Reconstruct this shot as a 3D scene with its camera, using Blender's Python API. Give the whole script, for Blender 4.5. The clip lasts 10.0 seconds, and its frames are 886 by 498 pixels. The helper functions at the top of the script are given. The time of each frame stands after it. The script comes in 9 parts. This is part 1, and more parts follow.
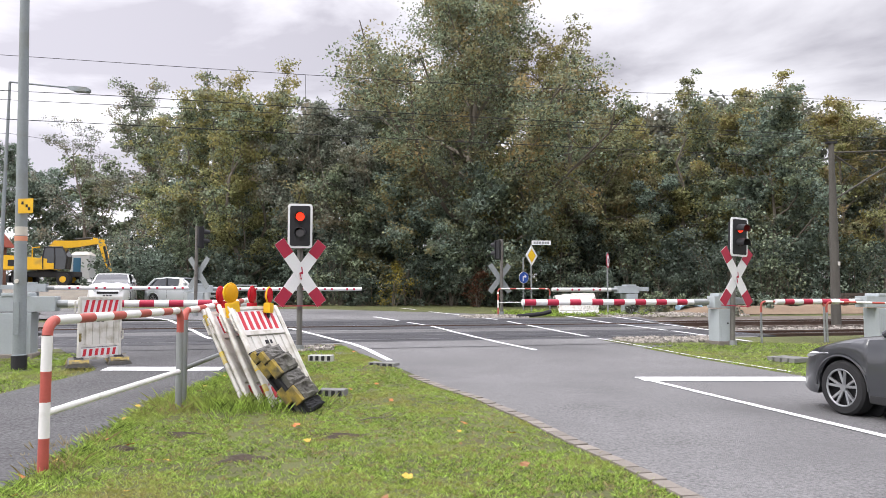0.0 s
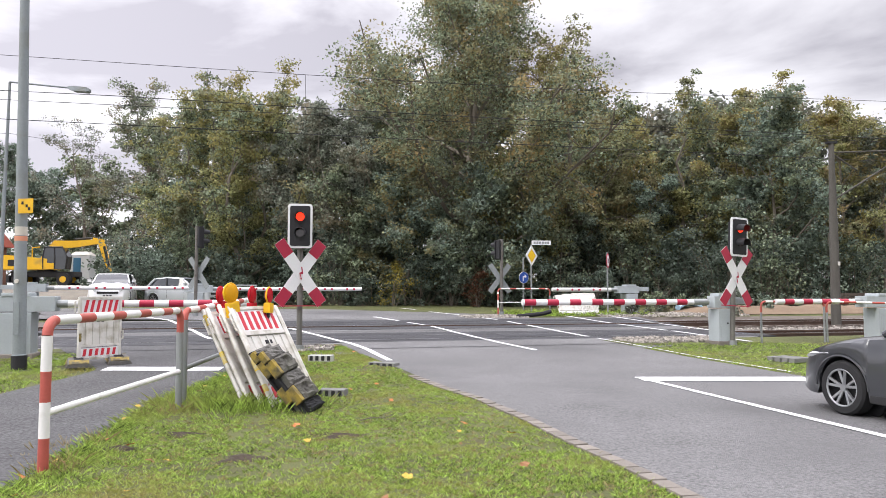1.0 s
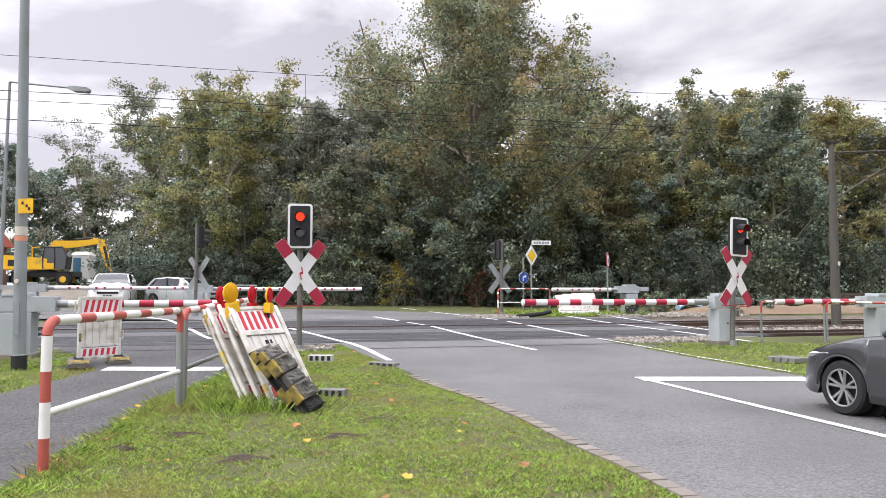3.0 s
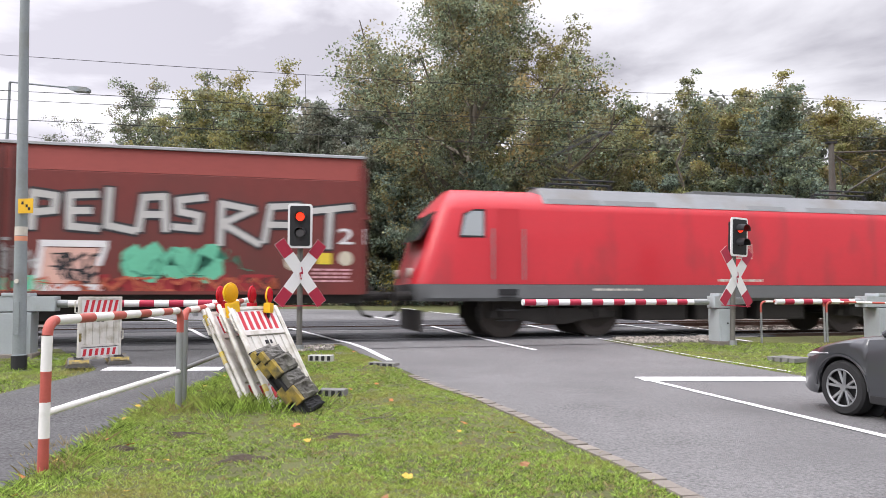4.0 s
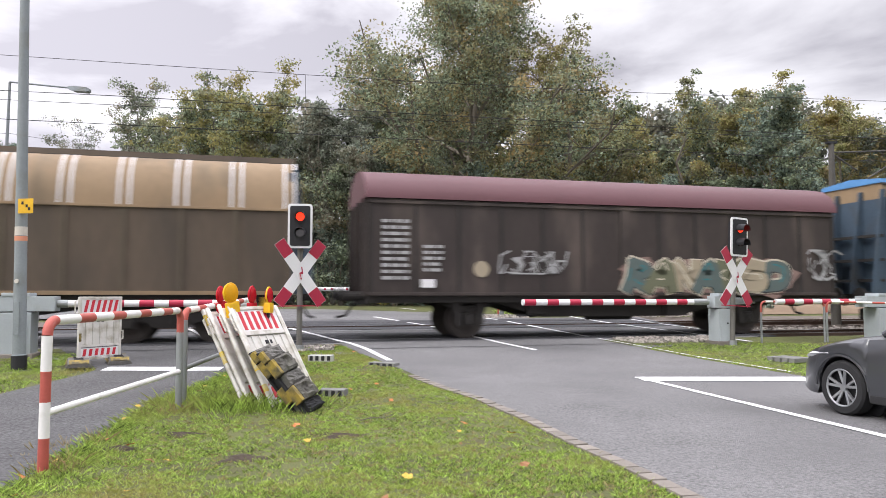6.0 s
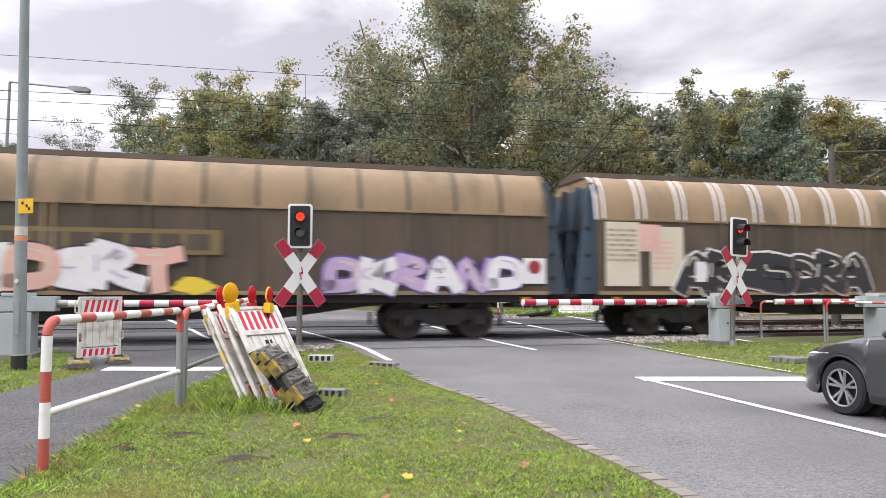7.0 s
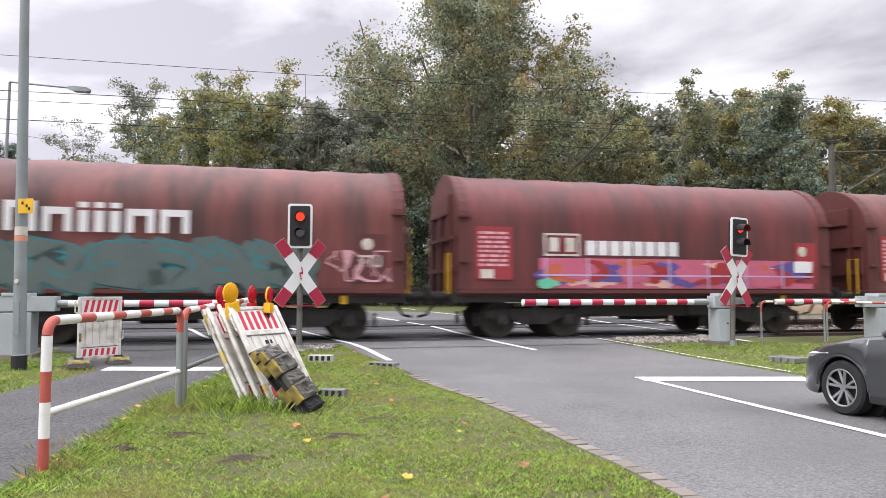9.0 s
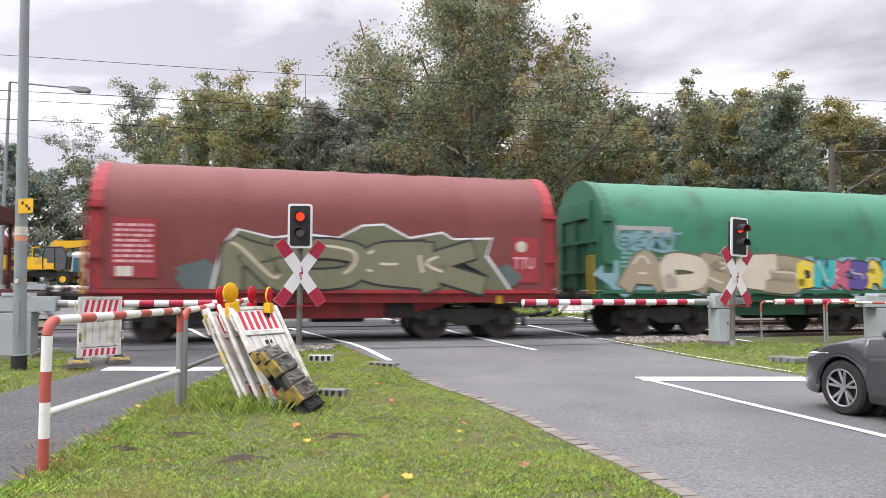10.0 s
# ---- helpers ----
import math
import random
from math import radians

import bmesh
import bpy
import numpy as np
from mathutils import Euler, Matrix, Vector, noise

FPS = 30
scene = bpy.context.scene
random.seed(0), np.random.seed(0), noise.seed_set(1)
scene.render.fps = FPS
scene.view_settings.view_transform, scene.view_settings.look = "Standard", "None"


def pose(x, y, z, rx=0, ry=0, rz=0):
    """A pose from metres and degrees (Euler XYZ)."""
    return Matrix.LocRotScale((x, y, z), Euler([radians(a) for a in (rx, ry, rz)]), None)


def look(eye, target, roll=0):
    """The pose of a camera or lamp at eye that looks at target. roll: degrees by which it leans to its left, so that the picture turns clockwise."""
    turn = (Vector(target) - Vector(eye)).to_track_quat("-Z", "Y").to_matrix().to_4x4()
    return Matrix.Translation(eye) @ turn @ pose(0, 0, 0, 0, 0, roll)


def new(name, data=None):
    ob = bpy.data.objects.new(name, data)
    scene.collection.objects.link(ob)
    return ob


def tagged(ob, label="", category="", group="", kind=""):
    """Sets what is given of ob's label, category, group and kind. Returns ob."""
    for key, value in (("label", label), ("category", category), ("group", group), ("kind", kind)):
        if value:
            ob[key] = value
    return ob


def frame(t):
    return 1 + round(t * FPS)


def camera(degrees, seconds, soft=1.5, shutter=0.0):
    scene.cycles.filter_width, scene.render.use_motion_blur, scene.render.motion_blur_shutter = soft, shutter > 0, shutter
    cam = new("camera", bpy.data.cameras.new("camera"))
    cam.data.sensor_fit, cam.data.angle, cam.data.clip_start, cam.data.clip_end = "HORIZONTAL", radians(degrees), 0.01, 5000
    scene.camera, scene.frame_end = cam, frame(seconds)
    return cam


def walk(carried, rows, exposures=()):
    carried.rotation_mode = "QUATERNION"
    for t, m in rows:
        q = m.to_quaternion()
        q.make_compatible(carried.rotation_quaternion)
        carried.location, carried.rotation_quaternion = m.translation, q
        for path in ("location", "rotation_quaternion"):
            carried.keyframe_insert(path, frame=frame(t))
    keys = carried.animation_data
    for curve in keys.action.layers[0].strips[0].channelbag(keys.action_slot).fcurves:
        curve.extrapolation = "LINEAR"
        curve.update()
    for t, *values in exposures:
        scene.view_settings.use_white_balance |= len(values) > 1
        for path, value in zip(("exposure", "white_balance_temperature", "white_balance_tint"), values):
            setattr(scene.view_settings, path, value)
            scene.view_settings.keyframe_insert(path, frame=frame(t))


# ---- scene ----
# camera: stands still, 1.42 m over the verge
cam = camera(63.0, 10.0, soft=0.6, shutter=0.16)
EYE = pose(0, 0, 1.42, 90 + 3.62, 0, 0)
walk(cam, [(0, EYE), (10, EYE)], exposures=[(0, 0.57), (10, 0.57)])

# ---- light: overcast sky and one soft sun ----
world = bpy.data.worlds.new("overcast_sky")
scene.world = world
world.use_nodes = True
wn, wl = world.node_tree.nodes, world.node_tree.links
wn.clear()


def wnode(kind, **kw):
    n = wn.new(kind)
    for k, v in kw.items():
        n.inputs[k].default_value = v
    return n


w_out = wn.new("ShaderNodeOutputWorld")
w_sky = wn.new("ShaderNodeTexSky")
w_sky.sky_type = "NISHITA"
w_sky.sun_disc = False
w_sky.sun_elevation, w_sky.sun_rotation = radians(38), radians(200)
w_bg1 = wnode("ShaderNodeBackground", Strength=0.06)
wl.new(w_sky.outputs[0], w_bg1.inputs[0])
w_co = wn.new("ShaderNodeTexCoord")
w_map = wn.new("ShaderNodeMapping")
w_map.inputs["Scale"].default_value = (1.0, 1.0, 3.2)
w_map.inputs["Rotation"].default_value = (0, radians(-13), radians(20))
wl.new(w_co.outputs["Generated"], w_map.inputs[0])
w_noise = wnode("ShaderNodeTexNoise", Scale=2.1, Detail=7.0, Roughness=0.52, Distortion=0.35)
wl.new(w_map.outputs[0], w_noise.inputs["Vector"])
w_ramp = wn.new("ShaderNodeValToRGB")
w_ramp.color_ramp.elements[0].position, w_ramp.color_ramp.elements[0].color = 0.395, (0.41, 0.395, 0.445, 1)
w_ramp.color_ramp.elements[1].position, w_ramp.color_ramp.elements[1].color = 0.58, (0.86, 0.845, 0.90, 1)
wl.new(w_noise.outputs[0], w_ramp.inputs[0])
# an overcast sky is brighter towards the zenith
w_sep = wn.new("ShaderNodeSeparateXYZ")
wl.new(w_co.outputs["Generated"], w_sep.inputs[0])
w_ram2 = wn.new("ShaderNodeMapRange")
w_ram2.interpolation_type = "SMOOTHSTEP"
for k, v in (("From Min", 0.35), ("From Max", 1.0), ("To Min", 0.95), ("To Max", 3.6)):
    w_ram2.inputs[k].default_value = v
wl.new(w_sep.outputs["Z"], w_ram2.inputs["Value"])
# and towards the veiled sun in the west
w_west = wn.new("ShaderNodeMapRange")
w_west.interpolation_type = "SMOOTHSTEP"
for k, v in (("From Min", -0.75), ("From Max", 0.55), ("To Min", 1.5), ("To Max", 0.93)):
    w_west.inputs[k].default_value = v
wl.new(w_sep.outputs["X"], w_west.inputs["Value"])
w_mul = wn.new("ShaderNodeMath")
w_mul.operation = "MULTIPLY"
wl.new(w_ram2.outputs[0], w_mul.inputs[0])
wl.new(w_west.outputs[0], w_mul.inputs[1])
w_bg2 = wn.new("ShaderNodeBackground")
wl.new(w_ramp.outputs[0], w_bg2.inputs[0])
wl.new(w_mul.outputs[0], w_bg2.inputs[1])
w_mix = wn.new("ShaderNodeMixShader")
w_mix.inputs[0].default_value = 0.93
wl.new(w_bg1.outputs[0], w_mix.inputs[1])
wl.new(w_bg2.outputs[0], w_mix.inputs[2])
wl.new(w_mix.outputs[0], w_out.inputs[0])

sun_data = bpy.data.lights.new("sun", "SUN")
sun_data.energy, sun_data.angle, sun_data.color = 1.1, radians(25), (1.0, 0.96, 0.9)
sun = new("sun", sun_data)
sun.matrix_world = look((-38, -14, 40), (0, 10, 0))

# ---- plan: the track frame and the ground's height ----
TURN = 14.38                      # the tracks' turn from the x axis, degrees
CA, SA = math.cos(radians(TURN)), math.sin(radians(TURN))
D0 = 18.295                       # from the camera square to the near track
RAIL = 0.34                       # height of its rails
PROFILE = ((-40, 0), (-9.5, 0), (-7, .06), (-4, .2), (-2, .32), (0, .33), (1.5, .35), (4.2, .47), (8, .65), (20, .85), (900, .85))


def plan(s, q):
    """World x, y of the point s along the tracks and q beyond the near track's centre."""
    return s * CA - (D0 + q) * SA, s * SA + (D0 + q) * CA


def along(x, y):
    return x * CA + y * SA, -x * SA + y * CA - D0


def height(x, y):
    q = along(x, y)[1]
    for (a, za), (b, zb) in zip(PROFILE, PROFILE[1:]):
        if q <= b:
            return za + (zb - za) * max(0.0, q - a) / (b - a)
    return 0.85


# ---- materials ----
def mat(name, base, rough=0.6, metal=0.0, var=0.18, scale=1.5, fine=30.0, bump=0.15, bscale=80.0, dirt=None, dirt_at=0.62,
        dirt_scale=1.2, grain=1.8, island=0.0, rnd=0.0, coat=0.0, stretch=(1, 1, 1), translucent=0.0, spec=0.35):
    m = bpy.data.materials.new(name)
    m.use_nodes = True
    ns, ls = m.node_tree.nodes, m.node_tree.links
    b = ns["Principled BSDF"]
    b.inputs["Roughness"].default_value, b.inputs["Metallic"].default_value = rough, metal
    b.inputs["Specular IOR Level"].default_value = spec
    b.inputs["Coat Weight"].default_value = coat
    co = ns.new("ShaderNodeTexCoord")
    mp = ns.new("ShaderNodeMapping")
    mp.inputs["Scale"].default_value = stretch
    ls.new(co.outputs["Object"], mp.inputs[0])

    def tex(sc, detail=4.0):
        n = ns.new("ShaderNodeTexNoise")
        n.inputs["Scale"].default_value, n.inputs["Detail"].default_value = sc, detail
        ls.new(mp.outputs[0], n.inputs["Vector"])
        return n.outputs[0]

    def math_(op, a, c, d=None):
        n = ns.new("ShaderNodeMath")
        n.operation = op
        for i, v in enumerate((a, c)):
            if isinstance(v, (int, float)):
                n.inputs[i].default_value = v
            else:
                ls.new(v, n.inputs[i])
        return n.outputs[0]

    big, small = tex(scale), tex(fine)
    f = math_("ADD", math_("MULTIPLY", math_("SUBTRACT", big, 0.5), 2.4 * var), math_("MULTIPLY", math_("SUBTRACT", small, 0.5), grain * var))
    if island:
        g = ns.new("ShaderNodeNewGeometry")
        f = math_("ADD", f, math_("MULTIPLY", math_("SUBTRACT", g.outputs["Random Per Island"], 0.5), island))
    if rnd:
        o = ns.new("ShaderNodeObjectInfo")
        f = math_("ADD", f, math_("MULTIPLY", math_("SUBTRACT", o.outputs["Random"], 0.5), rnd))
    f = math_("ADD", f, 1.0)
    mul = ns.new("ShaderNodeVectorMath")
    mul.operation = "SCALE"
    mul.inputs[0].default_value = base
    ls.new(f, mul.inputs["Scale"])
    colour = mul.outputs[0]
    if dirt:
        mr = ns.new("ShaderNodeMapRange")
        mr.inputs["From Min"].default_value, mr.inputs["From Max"].default_value = dirt_at - 0.1, dirt_at + 0.12
        ls.new(tex(dirt_scale, 8.0), mr.inputs["Value"])
        mx = ns.new("ShaderNodeMix")
        mx.data_type = "RGBA"
        ls.new(mr.outputs[0], mx.inputs[0])
        ls.new(colour, mx.inputs[6])
        mx.inputs[7].default_value = (*dirt, 1)
        colour = mx.outputs[2]
    ls.new(colour, b.inputs["Base Color"])
    if bump:
        bp = ns.new("ShaderNodeBump")
        bp.inputs["Strength"].default_value = bump
        bp.inputs["Distance"].default_value = 0.02
        ls.new(tex(bscale, 3.0), bp.inputs["Height"])
        ls.new(bp.outputs[0], b.inputs["Normal"])
    if translucent:
        t = ns.new("ShaderNodeBsdfTranslucent")
        ls.new(colour, t.inputs[0])
        ms = ns.new("ShaderNodeMixShader")
        ms.inputs[0].default_value = translucent
        ls.new(b.outputs[0], ms.inputs[1])
        ls.new(t.outputs[0], ms.inputs[2])
        ls.new(ms.outputs[0], ns["Material Output"].inputs[0])
    return m


def glow(name, colour, strength):
    m = bpy.data.materials.new(name)
    m.use_nodes = True
    b = m.node_tree.nodes["Principled BSDF"]
    b.inputs["Base Color"].default_value = (*colour, 1)
    b.inputs["Emission Color"].default_value = (*colour, 1)
    b.inputs["Emission Strength"].default_value = strength
    return m


def glass(name, tint=(0.02, 0.025, 0.03), rough=0.05):
    m = bpy.data.materials.new(name)
    m.use_nodes = True
    b = m.node_tree.nodes["Principled BSDF"]
    b.inputs["Base Color"].default_value = (*tint, 1)
    b.inputs["Roughness"].default_value = rough
    b.inputs["Specular IOR Level"].default_value = 0.8
    return m


M_GRASS = mat("grass_soil", (0.092, 0.100, 0.034), 0.9, var=0.5, scale=0.9, fine=45, grain=3.5, bump=0.8, bscale=70, dirt=(0.075, 0.055, 0.034), dirt_at=0.66, dirt_scale=1.1)
M_BLADE = mat("grass_blades", (0.258, 0.365, 0.068), 0.75, var=0.5, scale=0.7, fine=6, bump=0, island=1.6, translucent=0.35, dirt=(0.30, 0.27, 0.09), dirt_at=0.60, dirt_scale=0.7)
M_ASPHALT = mat("asphalt", (0.158, 0.156, 0.157), 0.85, var=0.32, scale=0.7, fine=44, grain=6.0, bump=0.8, bscale=90, dirt=(0.108, 0.107, 0.108), dirt_at=0.58, dirt_scale=0.35)
M_PATH = mat("path_asphalt", (0.098, 0.097, 0.099), 0.9, var=0.30, scale=0.9, fine=34, grain=8.0, bump=0.8, bscale=120, dirt=(0.10, 0.095, 0.09), dirt_at=0.66, dirt_scale=0.6)
M_PANEL = mat("rubber_panel", (0.045, 0.045, 0.05), 0.75, var=0.25, scale=0.9, fine=90, bump=0.4, bscale=120, rnd=0.3)
M_LINE = mat("road_paint", (0.72, 0.72, 0.72), 0.7, var=0.12, scale=2, fine=60, bump=0.2, dirt=(0.42, 0.42, 0.42), dirt_at=0.68, dirt_scale=5)
M_PAVER = mat("concrete_paver", (0.20, 0.178, 0.155), 0.9, var=0.2, scale=3, fine=80, bump=0.4, rnd=0.35)
M_BALLAST = mat("ballast_stone", (0.30, 0.275, 0.245), 0.9, var=0.3, scale=4, fine=40, bump=0.3, island=1.2)
M_SOIL = mat("ballast_bed", (0.13, 0.11, 0.095), 0.95, var=0.3, scale=2, fine=25, bump=0.5, bscale=30)
M_RUST = mat("rusty_rail", (0.085, 0.055, 0.042), 0.7, var=0.3, scale=3, fine=40)
M_RAILTOP = mat("polished_rail", (0.5, 0.5, 0.5), 0.3, 1.0, var=0.1)
M_BARK = mat("bark", (0.15, 0.13, 0.105), 0.95, var=0.35, scale=1.5, fine=18, bump=0.6, bscale=25, stretch=(3, 3, 0.6))
M_GALV = mat("galvanised_steel", (0.29, 0.305, 0.305), 0.5, 0.55, var=0.12, scale=3, fine=40, dirt=(0.24, 0.25, 0.24), dirt_at=0.63, dirt_scale=2)
M_POLE = mat("grey_painted_pole", (0.22, 0.245, 0.255), 0.65, var=0.15, scale=2, fine=30, dirt=(0.18, 0.18, 0.15), dirt_at=0.62, dirt_scale=1.5)
M_HOUSING = mat("light_grey_housing", (0.36, 0.395, 0.41), 0.55, var=0.08, scale=2, fine=30, dirt=(0.28, 0.31, 0.28), dirt_at=0.66, dirt_scale=2.5)
M_WHITE = mat("white_paint", (0.74, 0.73, 0.71), 0.5, var=0.07, scale=3, fine=40, dirt=(0.5, 0.48, 0.43), dirt_at=0.66, dirt_scale=5)
M_RED = mat("red_paint", (0.42, 0.035, 0.045), 0.5, var=0.12, scale=3, fine=40, dirt=(0.25, 0.07, 0.06), dirt_at=0.7, dirt_scale=6)
M_BLACK = mat("black_metal", (0.018, 0.018, 0.02), 0.6, var=0.2)
M_RUBBER = mat("black_rubber", (0.022, 0.022, 0.024), 0.85, var=0.25, scale=6)
M_GLASS = glass("dark_glass")
# bright sky in the cab panes is painted as a pale base colour
M_PALEGLASS = glass("sky_tinted_glass", (0.34, 0.37, 0.39), 0.08)
M_LAMP_RED = glow("lit_red_lamp", (1.0, 0.035, 0.012), 1.3)
M_YELLOW = mat("yellow_paint", (0.72, 0.42, 0.02), 0.5, var=0.14, scale=3, fine=30, dirt=(0.35, 0.22, 0.05), dirt_at=0.66, dirt_scale=3)


# ---- mesh helpers ----
# parts that come as several loose pieces, each an object of its own
LOOSE = {"graffiti", "graffiti_cloud", "deck_post", "placard", "hood_latch", "equipment_box", "coupling", "end_rib", "step", "chock_plate", "roof_grille", "lowered_pantograph", "door_gap", "wall_rail", "edge_rail", "graffiti_dot"}


def islands(bm):
    """The loose pieces of a bmesh, as vertices and faces."""
    seen, out = set(), []
    for v0 in bm.verts:
        if v0 in seen:
            continue
        group, todo = [], [v0]
        seen.add(v0)
        while todo:
            v = todo.pop()
            group.append(v)
            for e in v.link_edges:
                o = e.other_vert(v)
                if o not in seen:
                    seen.add(o)
                    todo.append(o)
        where = {v: i for i, v in enumerate(group)}
        faces = {f for v in group for f in v.link_faces}
        out.append(([tuple(v.co) for v in group], sorted(tuple(where[v] for v in f.verts) for f in faces)))
    return out


def part(name, bm, material, parent=None, label="", smooth=False, kind=""):
    """One mesh object out of a bmesh, under a thing or a part."""
    if name in LOOSE:
        bmesh.ops.recalc_face_normals(bm, faces=bm.faces)
        got = [arrays(name, v, f, material, parent, label, smooth, kind) for v, f in islands(bm)]
        bm.free()
        return got[0]
    me = bpy.data.meshes.new(name)
    bmesh.ops.recalc_face_normals(bm, faces=bm.faces)
    bm.to_mesh(me)
    bm.free()
    return link(name, me, material, parent, label, smooth, kind)


def link(name, me, material, parent=None, label="", smooth=False, kind=""):
    if material and not me.materials:
        me.materials.append(material)
    if smooth:
        me.shade_smooth()
        me.set_sharp_from_angle(angle=radians(38))
    ob = new(name, me)
    ob.parent = parent
    return tagged(ob, label, kind=kind)


def arrays(name, verts, faces, material, parent=None, label="", smooth=False, kind=""):
    me = bpy.data.meshes.new(name)
    me.from_pydata(verts, [], faces)
    me.update()
    return link(name, me, material, parent, label, smooth, kind)


def thing(name, m, label, category, group=""):
    ob = new(name)
    ob.matrix_basis = m
    ob.empty_display_size = 0.2
    return tagged(ob, label, category, group)


def box(bm, c, size, bevel=0.0, turn=None):
    m = Matrix.Translation(c) @ (turn.to_4x4() if turn else Matrix()) @ Matrix.Diagonal((*size, 1))
    got = bmesh.ops.create_cube(bm, size=1.0, matrix=m)["verts"]
    if bevel:
        edges = list({e for v in got for e in v.link_edges})
        bmesh.ops.bevel(bm, geom=edges, offset=bevel, segments=2, profile=0.7, affect="EDGES")
    return bm


def rod(bm, a, b, r, r2=None, n=10):
    a, b = Vector(a), Vector(b)
    m = Matrix.Translation((a + b) / 2) @ (b - a).to_track_quat("Z", "Y").to_matrix().to_4x4()
    bmesh.ops.create_cone(bm, cap_ends=True, segments=n, radius1=r, radius2=r if r2 is None else r2, depth=(b - a).length, matrix=m)
    return bm


def tube(bm, pts, r, n=10):
    """A bent round tube along the points."""
    pts = [Vector(p) for p in pts]
    rings = []
    for i, p in enumerate(pts):
        way = (pts[min(i + 1, len(pts) - 1)] - pts[max(i - 1, 0)]).normalized()
        side = way.orthogonal().normalized() if i == 0 else (side - way * side.dot(way)).normalized()
        up = way.cross(side)
        rr = r[i] if isinstance(r, (list, tuple)) else r
        rings.append([bm.verts.new(p + (side * math.cos(2 * math.pi * k / n) + up * math.sin(2 * math.pi * k / n)) * rr) for k in range(n)])
    for a, b in zip(rings, rings[1:]):
        for k in range(n):
            bm.faces.new((a[k], a[(k + 1) % n], b[(k + 1) % n], b[k]))
    bm.faces.new(rings[0][::-1])
    bm.faces.new(rings[-1])
    return bm


def slab(bm, outline, thick, m=Matrix()):
    """A flat outline in x, z made thick along y, from 0 to thick."""
    f = [bm.verts.new(m @ Vector((x, 0, z))) for x, z in outline]
    k = [bm.verts.new(m @ Vector((x, thick, z))) for x, z in outline]
    n = len(f)
    bm.faces.new(f)
    bm.faces.new(k[::-1])
    for i in range(n):
        bm.faces.new((f[i], k[i], k[(i + 1) % n], f[(i + 1) % n]))
    return bm


def ring(r, n=24, x=0.0, z=0.0, rz=None, a0=0.0):
    return [(x + r * math.cos(a0 + 2 * math.pi * k / n), z + (rz or r) * math.sin(a0 + 2 * math.pi * k / n)) for k in range(n)]


def loft(bm, sections, caps=True):
    """Joins equal closed sections (lists of points)."""
    rows = [[bm.verts.new(p) for p in s] for s in sections]
    n = len(rows[0])
    for a, b in zip(rows, rows[1:]):
        for k in range(n):
            bm.faces.new((a[k], a[(k + 1) % n], b[(k + 1) % n], b[k]))
    if caps:
        bm.faces.new(rows[0][::-1])
        bm.faces.new(rows[-1])
    return bm


def B():
    return bmesh.new()


def structure(ob, label, category):
    return tagged(ob, label, category, kind="structure")


def resample(pts, step):
    pts = [Vector(p[:2]) for p in pts]
    out = [pts[0]]
    for a, b in zip(pts, pts[1:]):
        k = max(1, int((b - a).length / step))
        out += [a.lerp(b, i / k) for i in range(1, k + 1)]
    return out


def even(pts, n):
    """n points at even steps along a polyline."""
    pts = [Vector(p[:2]) for p in pts]
    ln = [0.0]
    for a, b in zip(pts, pts[1:]):
        ln.append(ln[-1] + (b - a).length)
    out = []
    for i in range(n):
        t = ln[-1] * i / (n - 1)
        k = max(j for j in range(len(ln) - 1) if ln[j] <= t + 1e-9)
        w = (t - ln[k]) / max(1e-9, ln[k + 1] - ln[k])
        out.append(pts[k].lerp(pts[k + 1], w))
    return out


def drape(name, left, right, lift, material, n=60, m=8, parent=None, label="", skirt=0.0):
    """A sheet between two edges that follows the ground's height."""
    a, b = even(left, n), even(right, n)
    verts, faces = [], []
    for p, q in zip(a, b):
        for k in range(m + 1):
            v = p.lerp(q, k / m)
            verts.append((v.x, v.y, height(v.x, v.y) + lift))
    for i in range(n - 1):
        for k in range(m):
            o = i * (m + 1) + k
            faces.append((o, o + 1, o + m + 2, o + m + 1))
    return arrays(name, verts, faces, material, parent, label)


def stripe(name, pts, width, lift=0.016, parent=None):
    pts = resample(pts, 0.4)
    left, right = [], []
    for i, p in enumerate(pts):
        w = (pts[min(i + 1, len(pts) - 1)] - pts[max(i - 1, 0)]).normalized()
        o = Vector((-w.y, w.x)) * width / 2
        left.append(p + o)
        right.append(p - o)
    verts, faces = [], []
    for p, q in zip(left, right):
        verts += [(p.x, p.y, height(p.x, p.y) + lift), (q.x, q.y, height(q.x, q.y) + lift)]
    faces = [(2 * i, 2 * i + 1, 2 * i + 3, 2 * i + 2) for i in range(len(pts) - 1)]
    return arrays(name, verts, faces, M_LINE, parent)


# ---- ground, road, path, crossing ----
def ground_sheet():
    ss = [-600, -300, -150, -90] + list(range(-60, 61, 3)) + [90, 150, 300, 600]
    qs = [-60, -40, -30, -25, -20, -16, -13, -11, -9.5, -8.5, -7, -5.5, -4, -3, -2, -1, 0, 1.5, 3, 4.2, 6, 8, 11, 15, 20, 30, 45, 70, 120, 250, 600, 1500]
    dip = lambda q: 0.22 if -1.9 < q < 6.3 else 0.0
    verts = [(*plan(s, q), height(*plan(s, q)) - dip(q)) for q in qs for s in ss]
    n = len(ss)
    faces = [(j * n + i, j * n + i + 1, (j + 1) * n + i + 1, (j + 1) * n + i) for j in range(len(qs) - 1) for i in range(n - 1)]
    return structure(arrays("ground", verts, faces, M_GRASS), "patchy autumn grass verge on both sides of the tracks", "ground")


